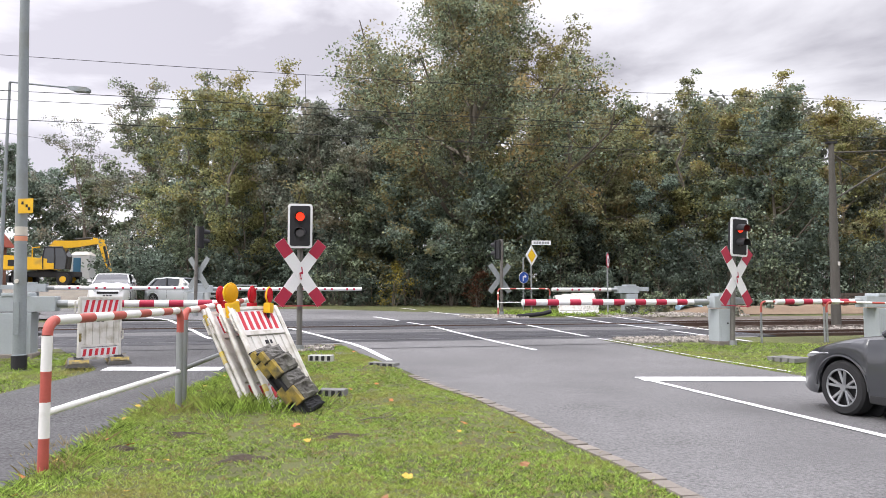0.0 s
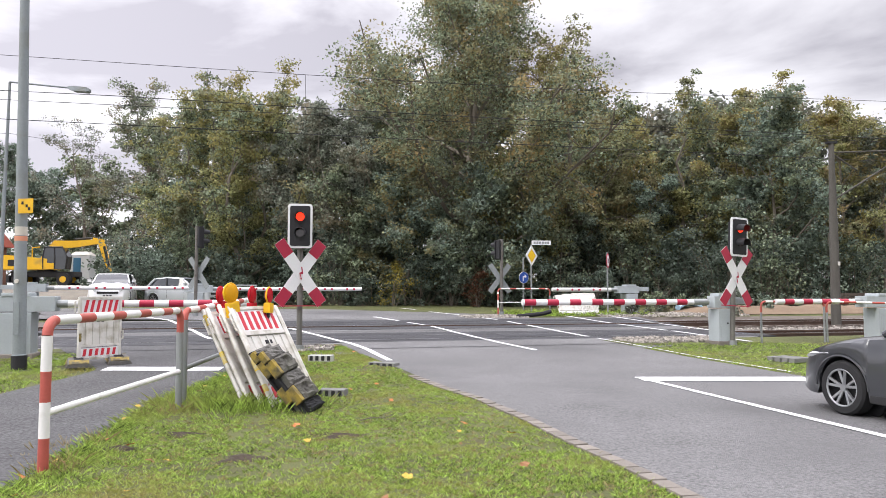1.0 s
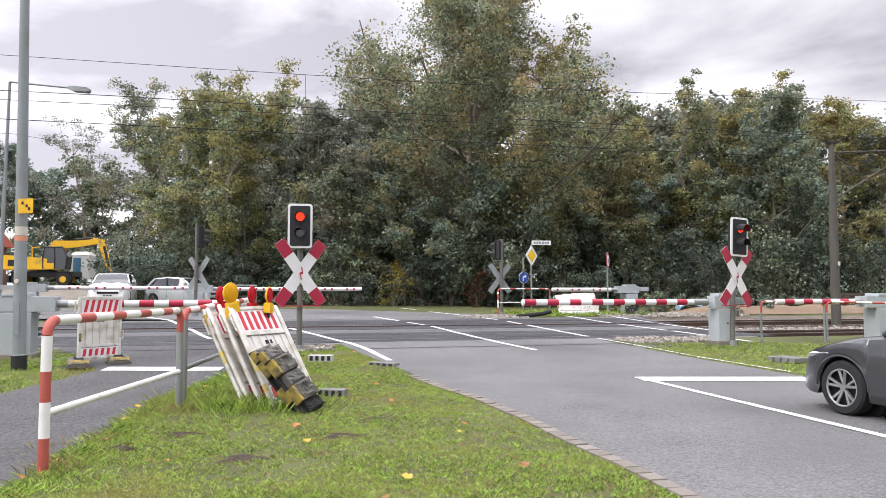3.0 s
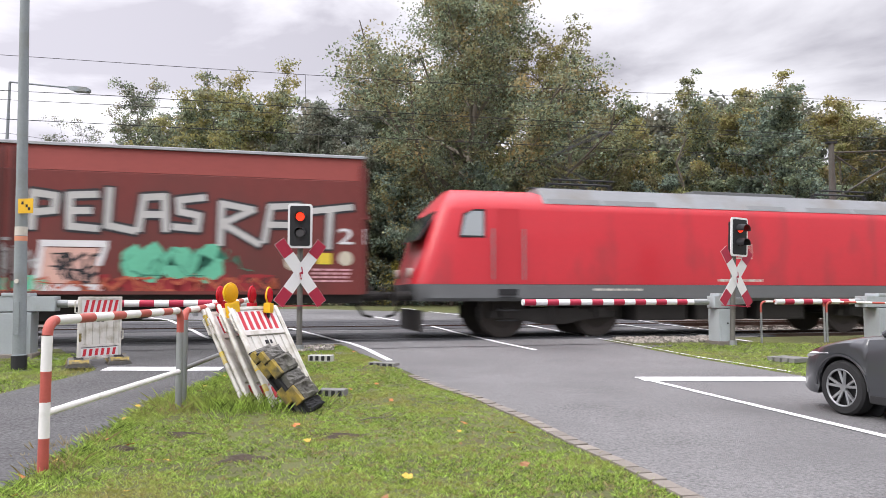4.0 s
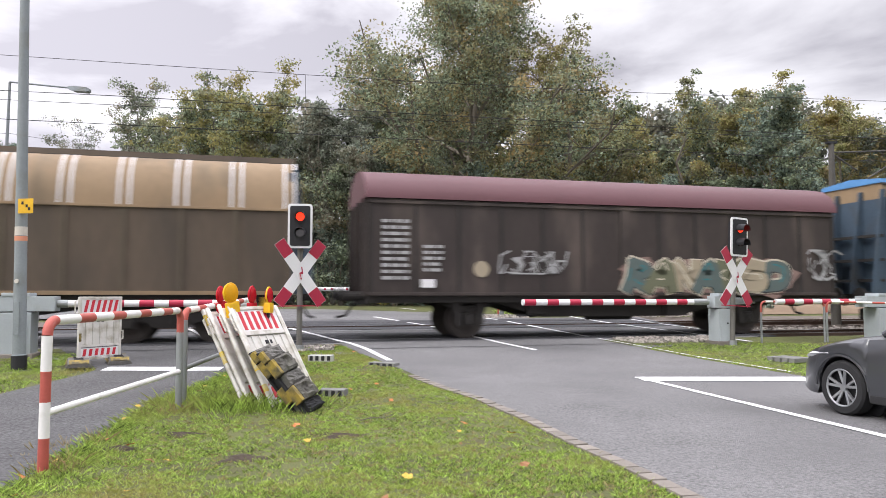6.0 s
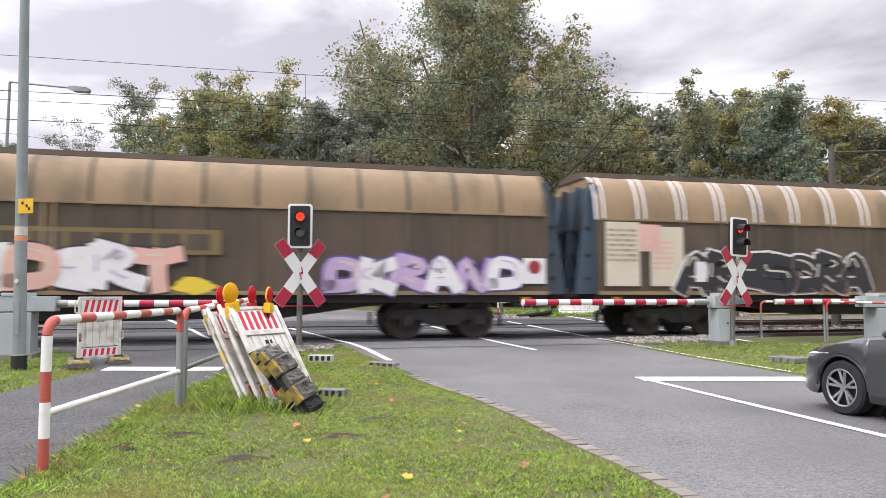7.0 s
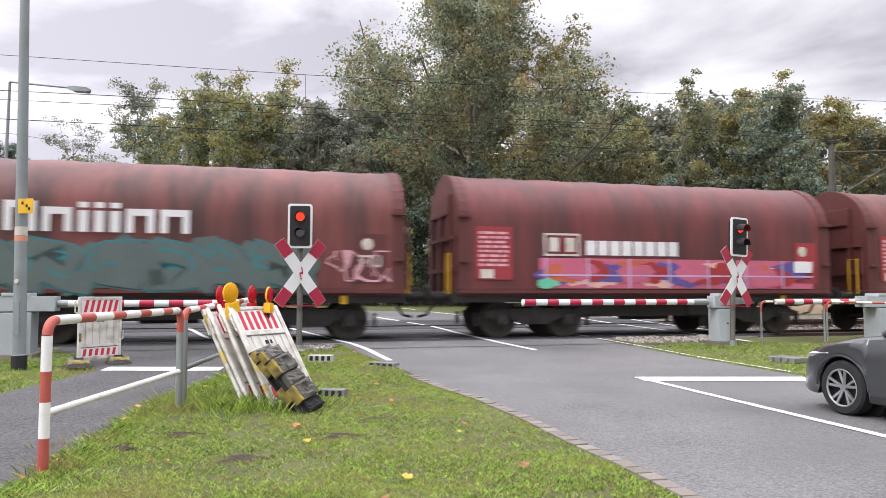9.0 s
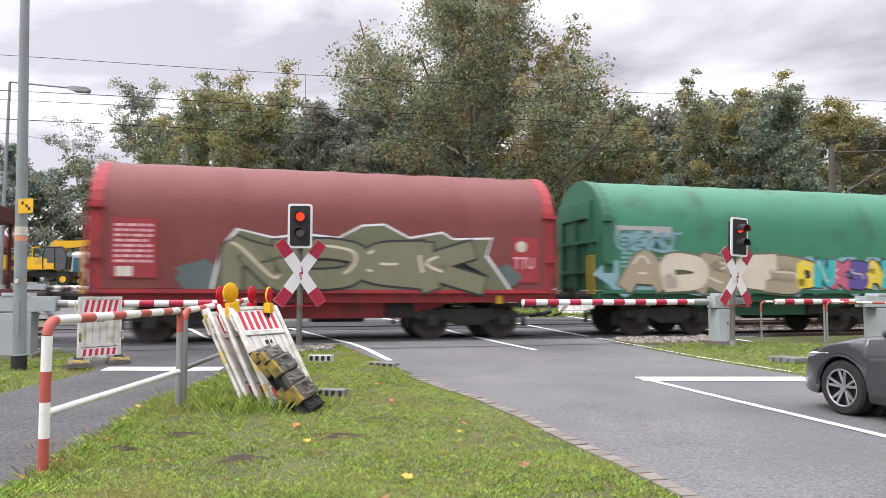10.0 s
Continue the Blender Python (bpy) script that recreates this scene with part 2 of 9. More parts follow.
ground_sheet()
ROAD_L = [(11.0, -40.0), (3.6, -4.0), (2.75, 0.5), (2.05, 3.5), (1.80, 5.16), (1.61, 6.05), (1.33, 7.03), (0.97, 8.57), (0.58, 9.80), (0.05, 10.88), (-0.46, 12.08), (-0.85, 13.02), (-1.43, 14.26), (-2.21, 15.99), (-2.72, 18.03)]
ROAD_R = [(17.5, -40.0), (10.0, -4.0), (9.2, 1.0), (8.6, 4.0), (8.1, 7.0), (7.4, 10.0), (6.11, 12.25), (5.67, 13.40), (5.13, 14.50), (4.62, 15.82), (4.16, 16.94), (3.81, 17.76), (3.84, 18.60)]
road = structure(drape("road", ROAD_L, ROAD_R, 0.012, M_ASPHALT, n=140, m=14), "worn grey asphalt road leading over the level crossing", "road")
PATH_R = [(-1.5, -40.0), (-2.6, -4.0), (-2.9, 2.0), (-3.22, 5.79), (-3.35, 6.65), (-3.52, 7.69), (-3.77, 9.35), (-3.69, 10.52), (-3.54, 11.91), (-3.19, 14.48), (-2.77, 15.92), (-2.69, 17.82)]
PATH_L = [(-6.0, -40.0), (-6.4, -4.0), (-6.4, 3.0), (-6.3, 6.0), (-6.3, 8.0), (-6.05, 9.98), (-5.98, 10.67), (-5.83, 11.51), (-5.80, 12.29), (-6.75, 13.51), (-7.58, 14.49), (-8.40, 15.70)]
path = structure(drape("footway", PATH_L, PATH_R, 0.010, M_PATH, n=130, m=10), "grey asphalt footway beside the verge", "footway")
# the throat between the deck and the road beyond
far = structure(drape("far_road", [plan(-75, 8.6), plan(-40, 8.4), plan(-14, 8.2), plan(-6.5, 7.6), plan(0, 6.4), plan(9.5, 6.4)],
                      [plan(-75, 17.5), plan(-40, 17.5), plan(-20, 17.8), plan(-6, 17), plan(3, 14.5), plan(9.0, 8.2)], 0.012, M_ASPHALT, n=60, m=10),
                "asphalt road joining from beyond the tracks", "road")

# deck of dark panels in the tracks
deck = structure(arrays("crossing_bed", [(*plan(s, q), height(*plan(s, q)) + 0.004) for q, s0, s1 in ((-3.6, -5.5, 8.6), (-1.7, -6.0, 13.0), (1.6, -5.4, 13.0), (6.5, -4.8, 14.0)) for s in (s0, s1)],
                        [(0, 1, 3, 2), (2, 3, 5, 4), (4, 5, 7, 6)], M_ASPHALT), "asphalt strip between and beside the crossing panels", "crossing")
panel_mesh = {}


def panel(q0, q1, s0, s1):
    key = (round(q1 - q0, 3), round(s1 - s0, 3))
    if key not in panel_mesh:
        panel_mesh[key] = B()
        box(panel_mesh[key], (0, 0, -0.03), (key[1] - 0.012, key[0] - 0.012, 0.08), 0.006)
        me = bpy.data.meshes.new("panel")
        panel_mesh[key].to_mesh(me)
        panel_mesh[key].free()
        panel_mesh[key] = me
    ob = link("panel", panel_mesh[key], M_PANEL, deck)
    qm, sm = (q0 + q1) / 2, (s0 + s1) / 2
    slope = math.degrees(math.atan2(height(*plan(sm, q1)) - height(*plan(sm, q0)), q1 - q0))
    x, y = plan(sm, qm)
    ob.matrix_basis = pose(x, y, (height(*plan(sm, q1)) + height(*plan(sm, q0))) / 2 + 0.006, slope, 0, TURN)


TRACKS = (0.0, 4.3)
for tq in TRACKS:
    for q0, q1 in ((-1.62, -0.80), (-0.64, 0.0), (0.0, 0.64), (0.80, 1.62)):
        s = -5.7
        while s < 12.9:
            panel(tq + q0, tq + q1, s, s + 1.2)
            s += 1.2

# rails
for tq in TRACKS:
    for side in (-0.7525, 0.7525):
        q = tq + side
        z = RAIL if tq == 0 else height(*plan(0, tq)) + 0.015
        bm = B()
        bm2 = B()
        for b_, (w, zz, h) in ((bm, (0.14, -0.148, 0.03)), (bm, (0.02, -0.085, 0.10)), (bm, (0.07, -0.024, 0.036)), (bm2, (0.062, -0.002, 0.006))):
            x, y = plan(0, q)
            box(b_, (x, y, z + zz), (500, w, h), turn=Matrix.Rotation(radians(TURN), 3, "Z"))
        r = part("rail", bm, M_RUST)
        tagged(r, "rust-brown steel rail with a polished running face", "rail", "rails", kind="structure")
        part("rail_head", bm2, M_RAILTOP, r)

# sleepers and ballast beside the deck
def ballast(name, s0, s1, q0, q1, count, zl):
    rng = np.random.default_rng(int(abs(s0 * 10 + q0 * 100)) + 5)
    s, q = rng.uniform(s0, s1, count), rng.uniform(q0, q1, count)
    base = np.array([(-1, -1, -.8), (1, -1, -.6), (1, 1, -.8), (-1, 1, -.6), (-.7, -.7, .8), (.7, -.6, .6), (.6, .7, .9), (-.7, .7, .7)])
    verts, faces = [], []
    for i in range(count):
        x, y = plan(s[i], q[i])
        r = rng.uniform(0.016, 0.034)
        t = rng.uniform(0, 6.28)
        c, d_ = math.cos(t), math.sin(t)
        pts = base * rng.uniform(0.7, 1.3, (8, 3)) * r
        z = height(x, y) + zl + rng.uniform(-0.01, 0.03)
        o = len(verts)
        verts += [(x + p[0] * c - p[1] * d_, y + p[0] * d_ + p[1] * c, z + p[2]) for p in pts]
        faces += [(o + 4, o + 5, o + 6, o + 7), (o, o + 1, o + 5, o + 4), (o + 1, o + 2, o + 6, o + 5), (o + 2, o + 3, o + 7, o + 6), (o + 3, o, o + 4, o + 7)]
    ob = arrays(name, verts, faces, M_BALLAST, label="grey-brown track ballast stones")
    tagged(ob, category="ballast", kind="stuff")


def bed(s0, s1):
    qs = (-2.3, -1.5, 1.5, 2.8, 5.8, 6.7)
    verts = [(*plan(s, q), height(*plan(s, q)) - (0.17 if -2 < q < 6.4 else 0.03)) for q in qs for s in (s0, s1)]
    faces = [(2 * i, 2 * i + 1, 2 * i + 3, 2 * i + 2) for i in range(len(qs) - 1)]
    structure(arrays("ballast_bed", verts, faces, M_SOIL), "dark ballast bed under the tracks", "ballast")
    me = B()
    box(me, (0, 0, 0), (0.26, 2.5, 0.16), 0.015)
    sl = bpy.data.meshes.new("sleeper")
    me.to_mesh(sl)
    me.free()
    for tq in TRACKS:
        s = s0 + 0.3 if s1 > 13.5 else s1 - 0.3
        for i in range(30):
            x, y = plan(s, tq)
            o = link("sleeper", sl, M_SOIL)
            o.matrix_basis = pose(x, y, (RAIL if tq == 0 else height(x, y)) - 0.20, 0, 0, TURN)
            tagged(o, "weathered concrete sleeper under the rails", "sleeper", "sleepers", "structure")
            s += 0.6 if s1 > 13.5 else -0.6


bed(13.2, 250)
bed(-250, -6.0)
ballast("ballast", 13.2, 26, -1.8, 6.2, 9000, -0.14)
ballast("ballast", -16, -6.0, -1.8, 6.2, 5000, -0.14)
ballast("ballast", 8.6, 11.2, -2.75, -1.75, 1300, 0.01)
ballast("ballast", -0.6, 1.6, -3.1, -2.35, 700, 0.01)
ballast("ballast", 7.2, 9.6, 6.5, 7.6, 900, 0.01)
ballast("ballast", 12.6, 19, 6.4, 8.4, 1800, 0.02)

# lane lines
W = 0.13
markings = structure(new("lane_lines"), "worn white lane lines on the asphalt", "road marking")
for pts, w in (([(-10.52, 25.08), (-9.60, 24.11), (-8.82, 23.42), (-6.79, 19.89), (-5.68, 17.73)], W), ([(-4.49, 21.20), (-3.90, 20.23), (-3.35, 19.24), (-2.33, 16.84), (-1.59, 15.32), (-1.00, 13.74)], W),
               ([(-2.45, 25.81), (-1.49, 24.25)], W), ([(-1.14, 23.63), (-0.28, 22.30)], W), ([(-0.33, 22.29), (0.15, 21.05), (0.58, 19.65), (0.93, 18.10)], W), ([(0.95, 17.89), (1.30, 16.84), (1.65, 16.22), (1.98, 15.63)], W),
               ([(0.13, 28.40), (0.75, 26.93), (1.34, 26.05), (1.88, 25.21)], W), ([(2.18, 24.54), (2.59, 23.41), (2.97, 22.35), (3.31, 21.39), (3.56, 20.11), (3.74, 18.82)], W), ([(3.84, 18.16), (4.07, 17.46), (4.32, 16.96), (4.56, 16.48), (4.75, 16.05), (4.92, 15.60), (5.08, 15.18), (5.22, 14.76), (5.40, 14.42), (5.56, 14.08), (5.72, 13.76), (5.87, 13.46), (6.01, 13.16), (6.12, 12.83)], 0.05),
               ([(4.62, 27.45), (4.98, 26.34), (5.30, 25.29), (5.61, 24.34), (5.91, 23.67), (6.19, 23.01), (6.46, 22.40), (6.67, 21.67)], W), ([(6.76, 21.41), (6.90, 20.44), (6.99, 19.46), (7.08, 18.60), (7.32, 18.18), (7.54, 17.77)], W), ([(6.28, 27.71), (6.57, 26.71), (6.85, 25.81), (7.11, 24.96), (7.34, 24.12), (7.59, 23.46), (7.83, 22.84), (8.02, 22.12), (8.12, 21.27), (8.19, 20.41)], W),
               ([(3.19, 11.99), (3.31, 11.61), (3.42, 11.26), (3.53, 10.93), (3.63, 10.61), (3.72, 10.32), (3.81, 10.04), (3.87, 9.73), (3.94, 9.44), (3.99, 9.16), (4.05, 8.91), (4.10, 8.66), (4.15, 8.43), (4.19, 8.21), (4.24, 8.01), (4.28, 7.81), (4.32, 7.62), (4.36, 7.44), (4.39, 7.27), (5.2, 4.5), (6.2, 0.5)], 0.12), ([(3.18, 11.79), (3.41, 11.80), (3.64, 11.81), (3.87, 11.82), (4.10, 11.83), (4.34, 11.84), (4.57, 11.85), (4.80, 11.86), (5.04, 11.87), (5.27, 11.88), (5.51, 11.89), (5.74, 11.90), (5.98, 11.91)], 0.48), ([(-5.71, 12.30), (-5.47, 12.32), (-5.23, 12.34), (-4.99, 12.35), (-4.75, 12.37), (-4.51, 12.39), (-4.27, 12.41), (-4.03, 12.43), (-3.78, 12.45)], 0.42),
               ([(-2.12, 34.46), (-1.24, 32.40)], W), ([(-0.56, 29.97), (0.13, 28.40)], W), ([(-8.82, 31.55), (-8.21, 32.30), (-7.58, 33.07)], W)):
    stripe("line", pts, w, 0.021, markings)

# flush edging stones along the verge
paver = B()
box(paver, (0, 0, -0.02), (0.20, 0.145, 0.07), 0.008)
pm = bpy.data.meshes.new("edging_stone")
paver.to_mesh(pm)
paver.free()
run = resample(ROAD_L[3:11], 0.02)
edging = structure(new("edging"), "row of weathered concrete edging stones beside the grass", "kerb")
acc, last = 0.0, run[0]
for a, b in zip(run, run[1:]):
    acc += (b - a).length
    if acc >= 0.212:
        acc = 0.0
        w = (b - a).normalized()
        for k in (0,):
            p = b + Vector((-w.y, w.x)) * 0.075
            o = link("edging_stone", pm, M_PAVER, edging)
            o.matrix_basis = pose(p.x, p.y, height(p.x, p.y) + 0.006 + 0.006 * random.random(), random.uniform(-2, 2), random.uniform(-2, 2), math.degrees(math.atan2(w.y, w.x)) + random.uniform(-1.5, 1.5))

# tar seams across the road before the panels
M_TAR = mat("tar_seam", (0.035, 0.035, 0.038), 0.6, var=0.3, scale=3, fine=40, bump=0.3)
for i, (s0, s1, q) in enumerate(((1.2, 8.4, -2.95), (-5.2, 1.0, -2.6), (-4.5, 11.5, 2.15))):
    pts = resample([plan(s0, q), plan(s1, q + 0.06)], 0.3)
    vs = []
    for j, p in enumerate(pts):
        w = 0.03 + 0.012 * math.sin(3.1 * j)
        for dq in (-w, w):
            x, y = p.x - SA * dq, p.y + CA * dq
            vs.append((x, y, height(x, y) + 0.0175))
    o = arrays("tar_seam", vs, [(2 * j, 2 * j + 1, 2 * j + 3, 2 * j + 2) for j in range(len(pts) - 1)], M_TAR)
    structure(o, "dark tar seam across the asphalt", "road seam")

# ---- trees ----
def leaf_mat(name, base, warm, warm_at=0.60):
    m = mat(name, base, 0.6, var=0.35, scale=0.35, fine=2.0, bump=0, island=1.4, translucent=0.45, dirt=warm, dirt_at=warm_at, dirt_scale=0.42, spec=0.3)
    return m


# leaf_shade puts the understorey's shade into a darker leaf colour
LEAF = [leaf_mat("leaf_green", (0.207, 0.248, 0.163), (0.313, 0.265, 0.138)), leaf_mat("leaf_olive", (0.258, 0.265, 0.119), (0.394, 0.326, 0.124), 0.57),
        leaf_mat("leaf_dark", (0.184, 0.234, 0.186), (0.177, 0.197, 0.124)), leaf_mat("leaf_yellow", (0.26, 0.22, 0.045), (0.36, 0.24, 0.05)),
        leaf_mat("leaf_grey", (0.197, 0.218, 0.172), (0.299, 0.252, 0.167)), leaf_mat("leaf_rust", (0.11, 0.05, 0.03), (0.10, 0.08, 0.03)),
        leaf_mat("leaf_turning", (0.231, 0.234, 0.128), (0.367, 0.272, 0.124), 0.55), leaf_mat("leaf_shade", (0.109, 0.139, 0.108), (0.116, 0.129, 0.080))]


def leaves(rng, centres, radii, per, size, flat_z=0.75):
    """Leaf cards round clump centres, tilted to the sky, with an uneven outline."""
    n = len(centres) * per
    c = np.repeat(np.asarray(centres), per, axis=0)
    r = np.repeat(np.asarray(radii), per)[:, None]
    v = rng.normal(size=(n, 3))
    v /= np.linalg.norm(v, axis=1)[:, None]
    p = c + v * r * (rng.uniform(0.0, 1.0, (n, 1)) ** 0.5 * rng.uniform(0.75, 1.3, (n, 1))) * np.array((1, 1, flat_z))
    nrm = rng.normal(size=(n, 3)) * 0.8 + v * 0.35 + np.array((0, 0, 0.75))
    a = np.cross(nrm, rng.normal(size=(n, 3)))
    a /= np.linalg.norm(a, axis=1)[:, None]
    b = np.cross(nrm, a)
    b /= np.linalg.norm(b, axis=1)[:, None]
    s = rng.uniform(0.55, 1.35, (n, 1)) * size
    verts = np.stack((p - a * s, p + b * s * 0.62, p + a * s, p - b * s * 0.62), axis=1).reshape(-1, 3)
    return verts


def quads(name, verts, material, parent, label=""):
    n = len(verts) // 4
    me = bpy.data.meshes.new(name)
    me.vertices.add(len(verts))
    me.vertices.foreach_set("co", verts.astype(np.float32).ravel())
    me.loops.add(4 * n)
    me.loops.foreach_set("vertex_index", np.arange(4 * n, dtype=np.int32))
    me.polygons.add(n)
    me.polygons.foreach_set("loop_start", np.arange(0, 4 * n, 4, dtype=np.int32))
    me.update(calc_edges=True)
    return link(name, me, material, parent, label)


def limb_tubes(name, runs, parent, sides=5):
    """All the limbs of one tree as tapered tubes: runs of (points, radii)."""
    verts, faces = [], []
    for pts, rad in runs:
        d = np.asarray(pts[-1]) - np.asarray(pts[0])
        u = np.cross(d, (0.31, 0.52, 0.11))
        u /= np.linalg.norm(u) + 1e-9
        w = np.cross(d, u)
        w /= np.linalg.norm(w) + 1e-9
        o = len(verts)
        for p, r in zip(pts, rad):
            for k in range(sides):
                a = 2 * math.pi * k / sides
                verts.append(tuple(np.asarray(p) + (u * math.cos(a) + w * math.sin(a)) * r))
        for i in range(len(pts) - 1):
            for k in range(sides):
                faces.append((o + i * sides + k, o + i * sides + (k + 1) % sides, o + (i + 1) * sides + (k + 1) % sides, o + (i + 1) * sides + k))
    return arrays(name, verts, faces, M_BARK, parent)


def bow(rng, a, b, sag, n=4):
    """A bent run of points from a to b that first spreads and then rises."""
    a, b = np.asarray(a), np.asarray(b)
    ln = np.linalg.norm(b - a)
    kink = rng.normal(size=3) * 0.07 * ln
    return [a + (b - a) * t + (np.array((0, 0, -sag * ln)) + kink) * math.sin(math.pi * t) for t in (i / (n - 1) for i in range(n))]


def tree(x, y, high, wide, low, material, seed, limbs=10, subs=6, twigs=6, per=44, size=0.086, lean=0.0, label="", spread=1.32, trunk=0.0, clump=1.0, bare=0.0, stems=1, second=None, bushy=1.0):
    """Trunk, bent limbs, side branches and twigs; leaves sit in flat sprays round the twigs' ends, with gaps between the limbs."""
    rng = np.random.default_rng(seed)
    z0 = height(x, y) - 0.1
    t = thing("tree", pose(x, y, z0), label or "tall deciduous tree with thinning autumn leaves", "tree", "trees of the wood")
    r0 = trunk or high * 0.012
    runs, ends, rad, trunks = [], [], [], []
    for k in range(stems):
        off = np.array((rng.normal() * wide * 0.16, rng.normal() * wide * 0.1, 0)) * (k > 0)
        top = np.array((lean * high + off[0] * 1.6, off[1] * 1.6, high * (0.9 if k == 0 else rng.uniform(0.68, 0.85))))
        pts = bow(rng, off * 0.4, top, 0.0, 9)
        for i in range(1, 8):
            pts[i] = pts[i] + rng.normal(size=3) * np.array((0.012, 0.012, 0)) * high
        trunks.append((pts, [r0 * (1.25 if i == 0 else 1) * (1 - 0.9 * i / 8) / (1 + 0.35 * k) for i in range(9)]))
    for i in range(limbs):
        pts, tr = trunks[i % stems]
        f = 0.16 + 0.80 * (i + rng.uniform(-0.3, 0.3)) / max(1, limbs - 1) * 0.95
        f = min(0.97, max(low / high * 0.8, f))
        j = min(7, int(f * 8))
        base = pts[j] + (pts[j + 1] - pts[j]) * (f * 8 - j)
        az = i * 2.39996 + rng.uniform(-0.5, 0.5)
        h1 = min(1.0, f + rng.uniform(0.10, 0.26))
        env = wide / 2 * max(0.12, math.sin(math.pi * min(0.97, 0.22 + 0.74 * h1)) ** 0.7) * spread
        reach = env * rng.uniform(0.62, 1.18)
        tip = np.array((base[0] + reach * math.cos(az), base[1] + reach * math.sin(az), max(low, high * h1)))
        main = bow(rng, base, tip, rng.uniform(0.02, 0.14), 5)
        rr = tr[j] * 0.55 + 0.01
        runs.append((main, [rr * (1 - 0.8 * k / 4) for k in range(5)]))
        for s in range(subs):
            g = 0.30 + 0.70 * (s + 0.6 * rng.uniform()) / subs
            q = min(3, int(g * 4))
            b0 = main[q] + (main[q + 1] - main[q]) * (g * 4 - q)
            d = rng.normal(size=3) + np.array((math.cos(az), math.sin(az), 0.35)) * 0.7
            d /= np.linalg.norm(d)
            ln = wide * rng.uniform(0.10, 0.22) * bushy
            b1 = b0 + d * ln
            b1[2] = max(low * 0.8, b1[2])
            br = bow(rng, b0, b1, rng.uniform(-0.05, 0.1), 3)
            runs.append((br, [rr * 0.36 + 0.006, rr * 0.22 + 0.005, 0.008]))
            for w in range(twigs):
                e = b0 + (b1 - b0) * rng.uniform(0.35, 1.0) + rng.normal(size=3) * np.array((1, 1, 0.8)) * wide * 0.045 * bushy
                e[2] = min(max(e[2], low * 0.8), high * 1.04)
                runs.append(([b0 + (b1 - b0) * rng.uniform(0.25, 0.7), e + rng.normal(size=3) * 0.05], [0.010, 0.004]))
                if rng.uniform() >= bare:
                    ends.append(e)
                    rad.append((0.28 + wide * 0.040) * rng.uniform(0.55, 1.3) * clump)
    if high > 3:
        for pts, tr in trunks:
            limb_tubes("trunk", [(pts, tr)], t, 9)
    limb_tubes("branchwork", runs, t, 4)
    cut = int(len(ends) * 0.62) if second else len(ends)
    order = rng.permutation(len(ends)) if second else np.arange(len(ends))
    ends, rad = np.asarray(ends)[order], np.asarray(rad)[order]
    quads("crown", leaves(rng, ends[:cut], rad[:cut], per, size, 0.6), material, t)
    if second:
        quads("crown", leaves(rng, ends[cut:], rad[cut:], per, size, 0.6), second, t, "yellowed leaf sprays")
    return t


def tree_at(bearing, ytop, half, depth, mi, seed, low=1.5, second=None, **kw):
    """A tree by its bearing, the rise of its top and its half width as tangents in thousandths, at a depth."""
    x = bearing / 1000 * depth
    high = ytop / 1000 * depth + 1.42 - 0.85 + 0.1
    return tree(x, depth, high, 2 * half / 1000 * depth, low, LEAF[mi], seed, second=LEAF[second] if second is not None else None, **kw)


# the wood's edge, west to east
tree_at(-508, 235, 62, 78, 4, 11, low=4, limbs=9, per=26, bare=0.3, size=0.10, label="slender grey-green tree with sparse autumn leaves", lean=-0.04)
tree_at(-432, 292, 66, 66, 4, 12, low=4.5, limbs=13, subs=6, per=41, size=0.10, bare=0.1, label="loose grey-green tree at the wood's edge", second=0)
tree_at(-372, 268, 62, 47, 0, 13, low=3, limbs=12, per=47, stems=2, bare=0.1, label="olive-green tree turning yellow at the wood's edge", second=1)
tree_at(-318, 296, 66, 45, 1, 40, low=3, limbs=13, per=47, stems=2, second=0, label="olive-green tree turning yellow at the wood's edge")
tree_at(-252, 298, 70, 44, 1, 14, low=2.5, limbs=14, per=47, stems=2, second=0, label="broad olive-green tree with yellowing leaves")
tree_at(-185, 272, 60, 43, 4, 15, low=2, limbs=12, per=43, stems=2, bare=0.15, label="grey-leaved willow with thin upright stems")
tree_at(-122, 262, 56, 42, 4, 16, low=2.5, limbs=12, per=39, stems=3, bare=0.2, label="grey-leaved willow with thin upright stems")
tree_at(50, 446, 158, 43, 0, 17, low=4.0, limbs=30, subs=9, twigs=8, per=46, size=0.088, bushy=0.72, label="very tall spreading oak towering over the wood", trunk=0.40, second=6, spread=1.5, clump=1.1)
tree_at(-62, 345, 72, 43.5, 0, 37, low=3.5, limbs=13, subs=6, per=43, second=2)
tree_at(152, 374, 86, 43, 6, 18, low=5.0, limbs=18, subs=7, per=34, bare=0.2, size=0.085, trunk=0.20, spread=1.35, label="tall tree with thin yellowing leaves and bare twigs", second=1, stems=2)
tree_at(95, 190, 62, 39.5, 1, 38, low=4.0, limbs=10, per=39, second=6, label="autumn-tinged tree with olive leaves")
tree_at(-52, 165, 56, 39, 2, 19, low=1.6, limbs=10, per=47, second=6, label="dark bushy young tree at the wood's edge")
tree_at(62, 172, 78, 38.5, 2, 20, low=1.2, limbs=14, per=51, second=0, label="dark ivy-clad young maple at the wood's edge")
tree_at(222, 235, 60, 44, 1, 39, low=3, limbs=11, per=39, bare=0.15, second=6)
tree_at(272, 262, 62, 43, 0, 21, low=2.5, limbs=12, per=43, second=1, label="autumn-tinged tree with olive leaves")
tree_at(350, 288, 66, 44, 0, 22, low=3, limbs=14, per=47, second=1, stems=2)
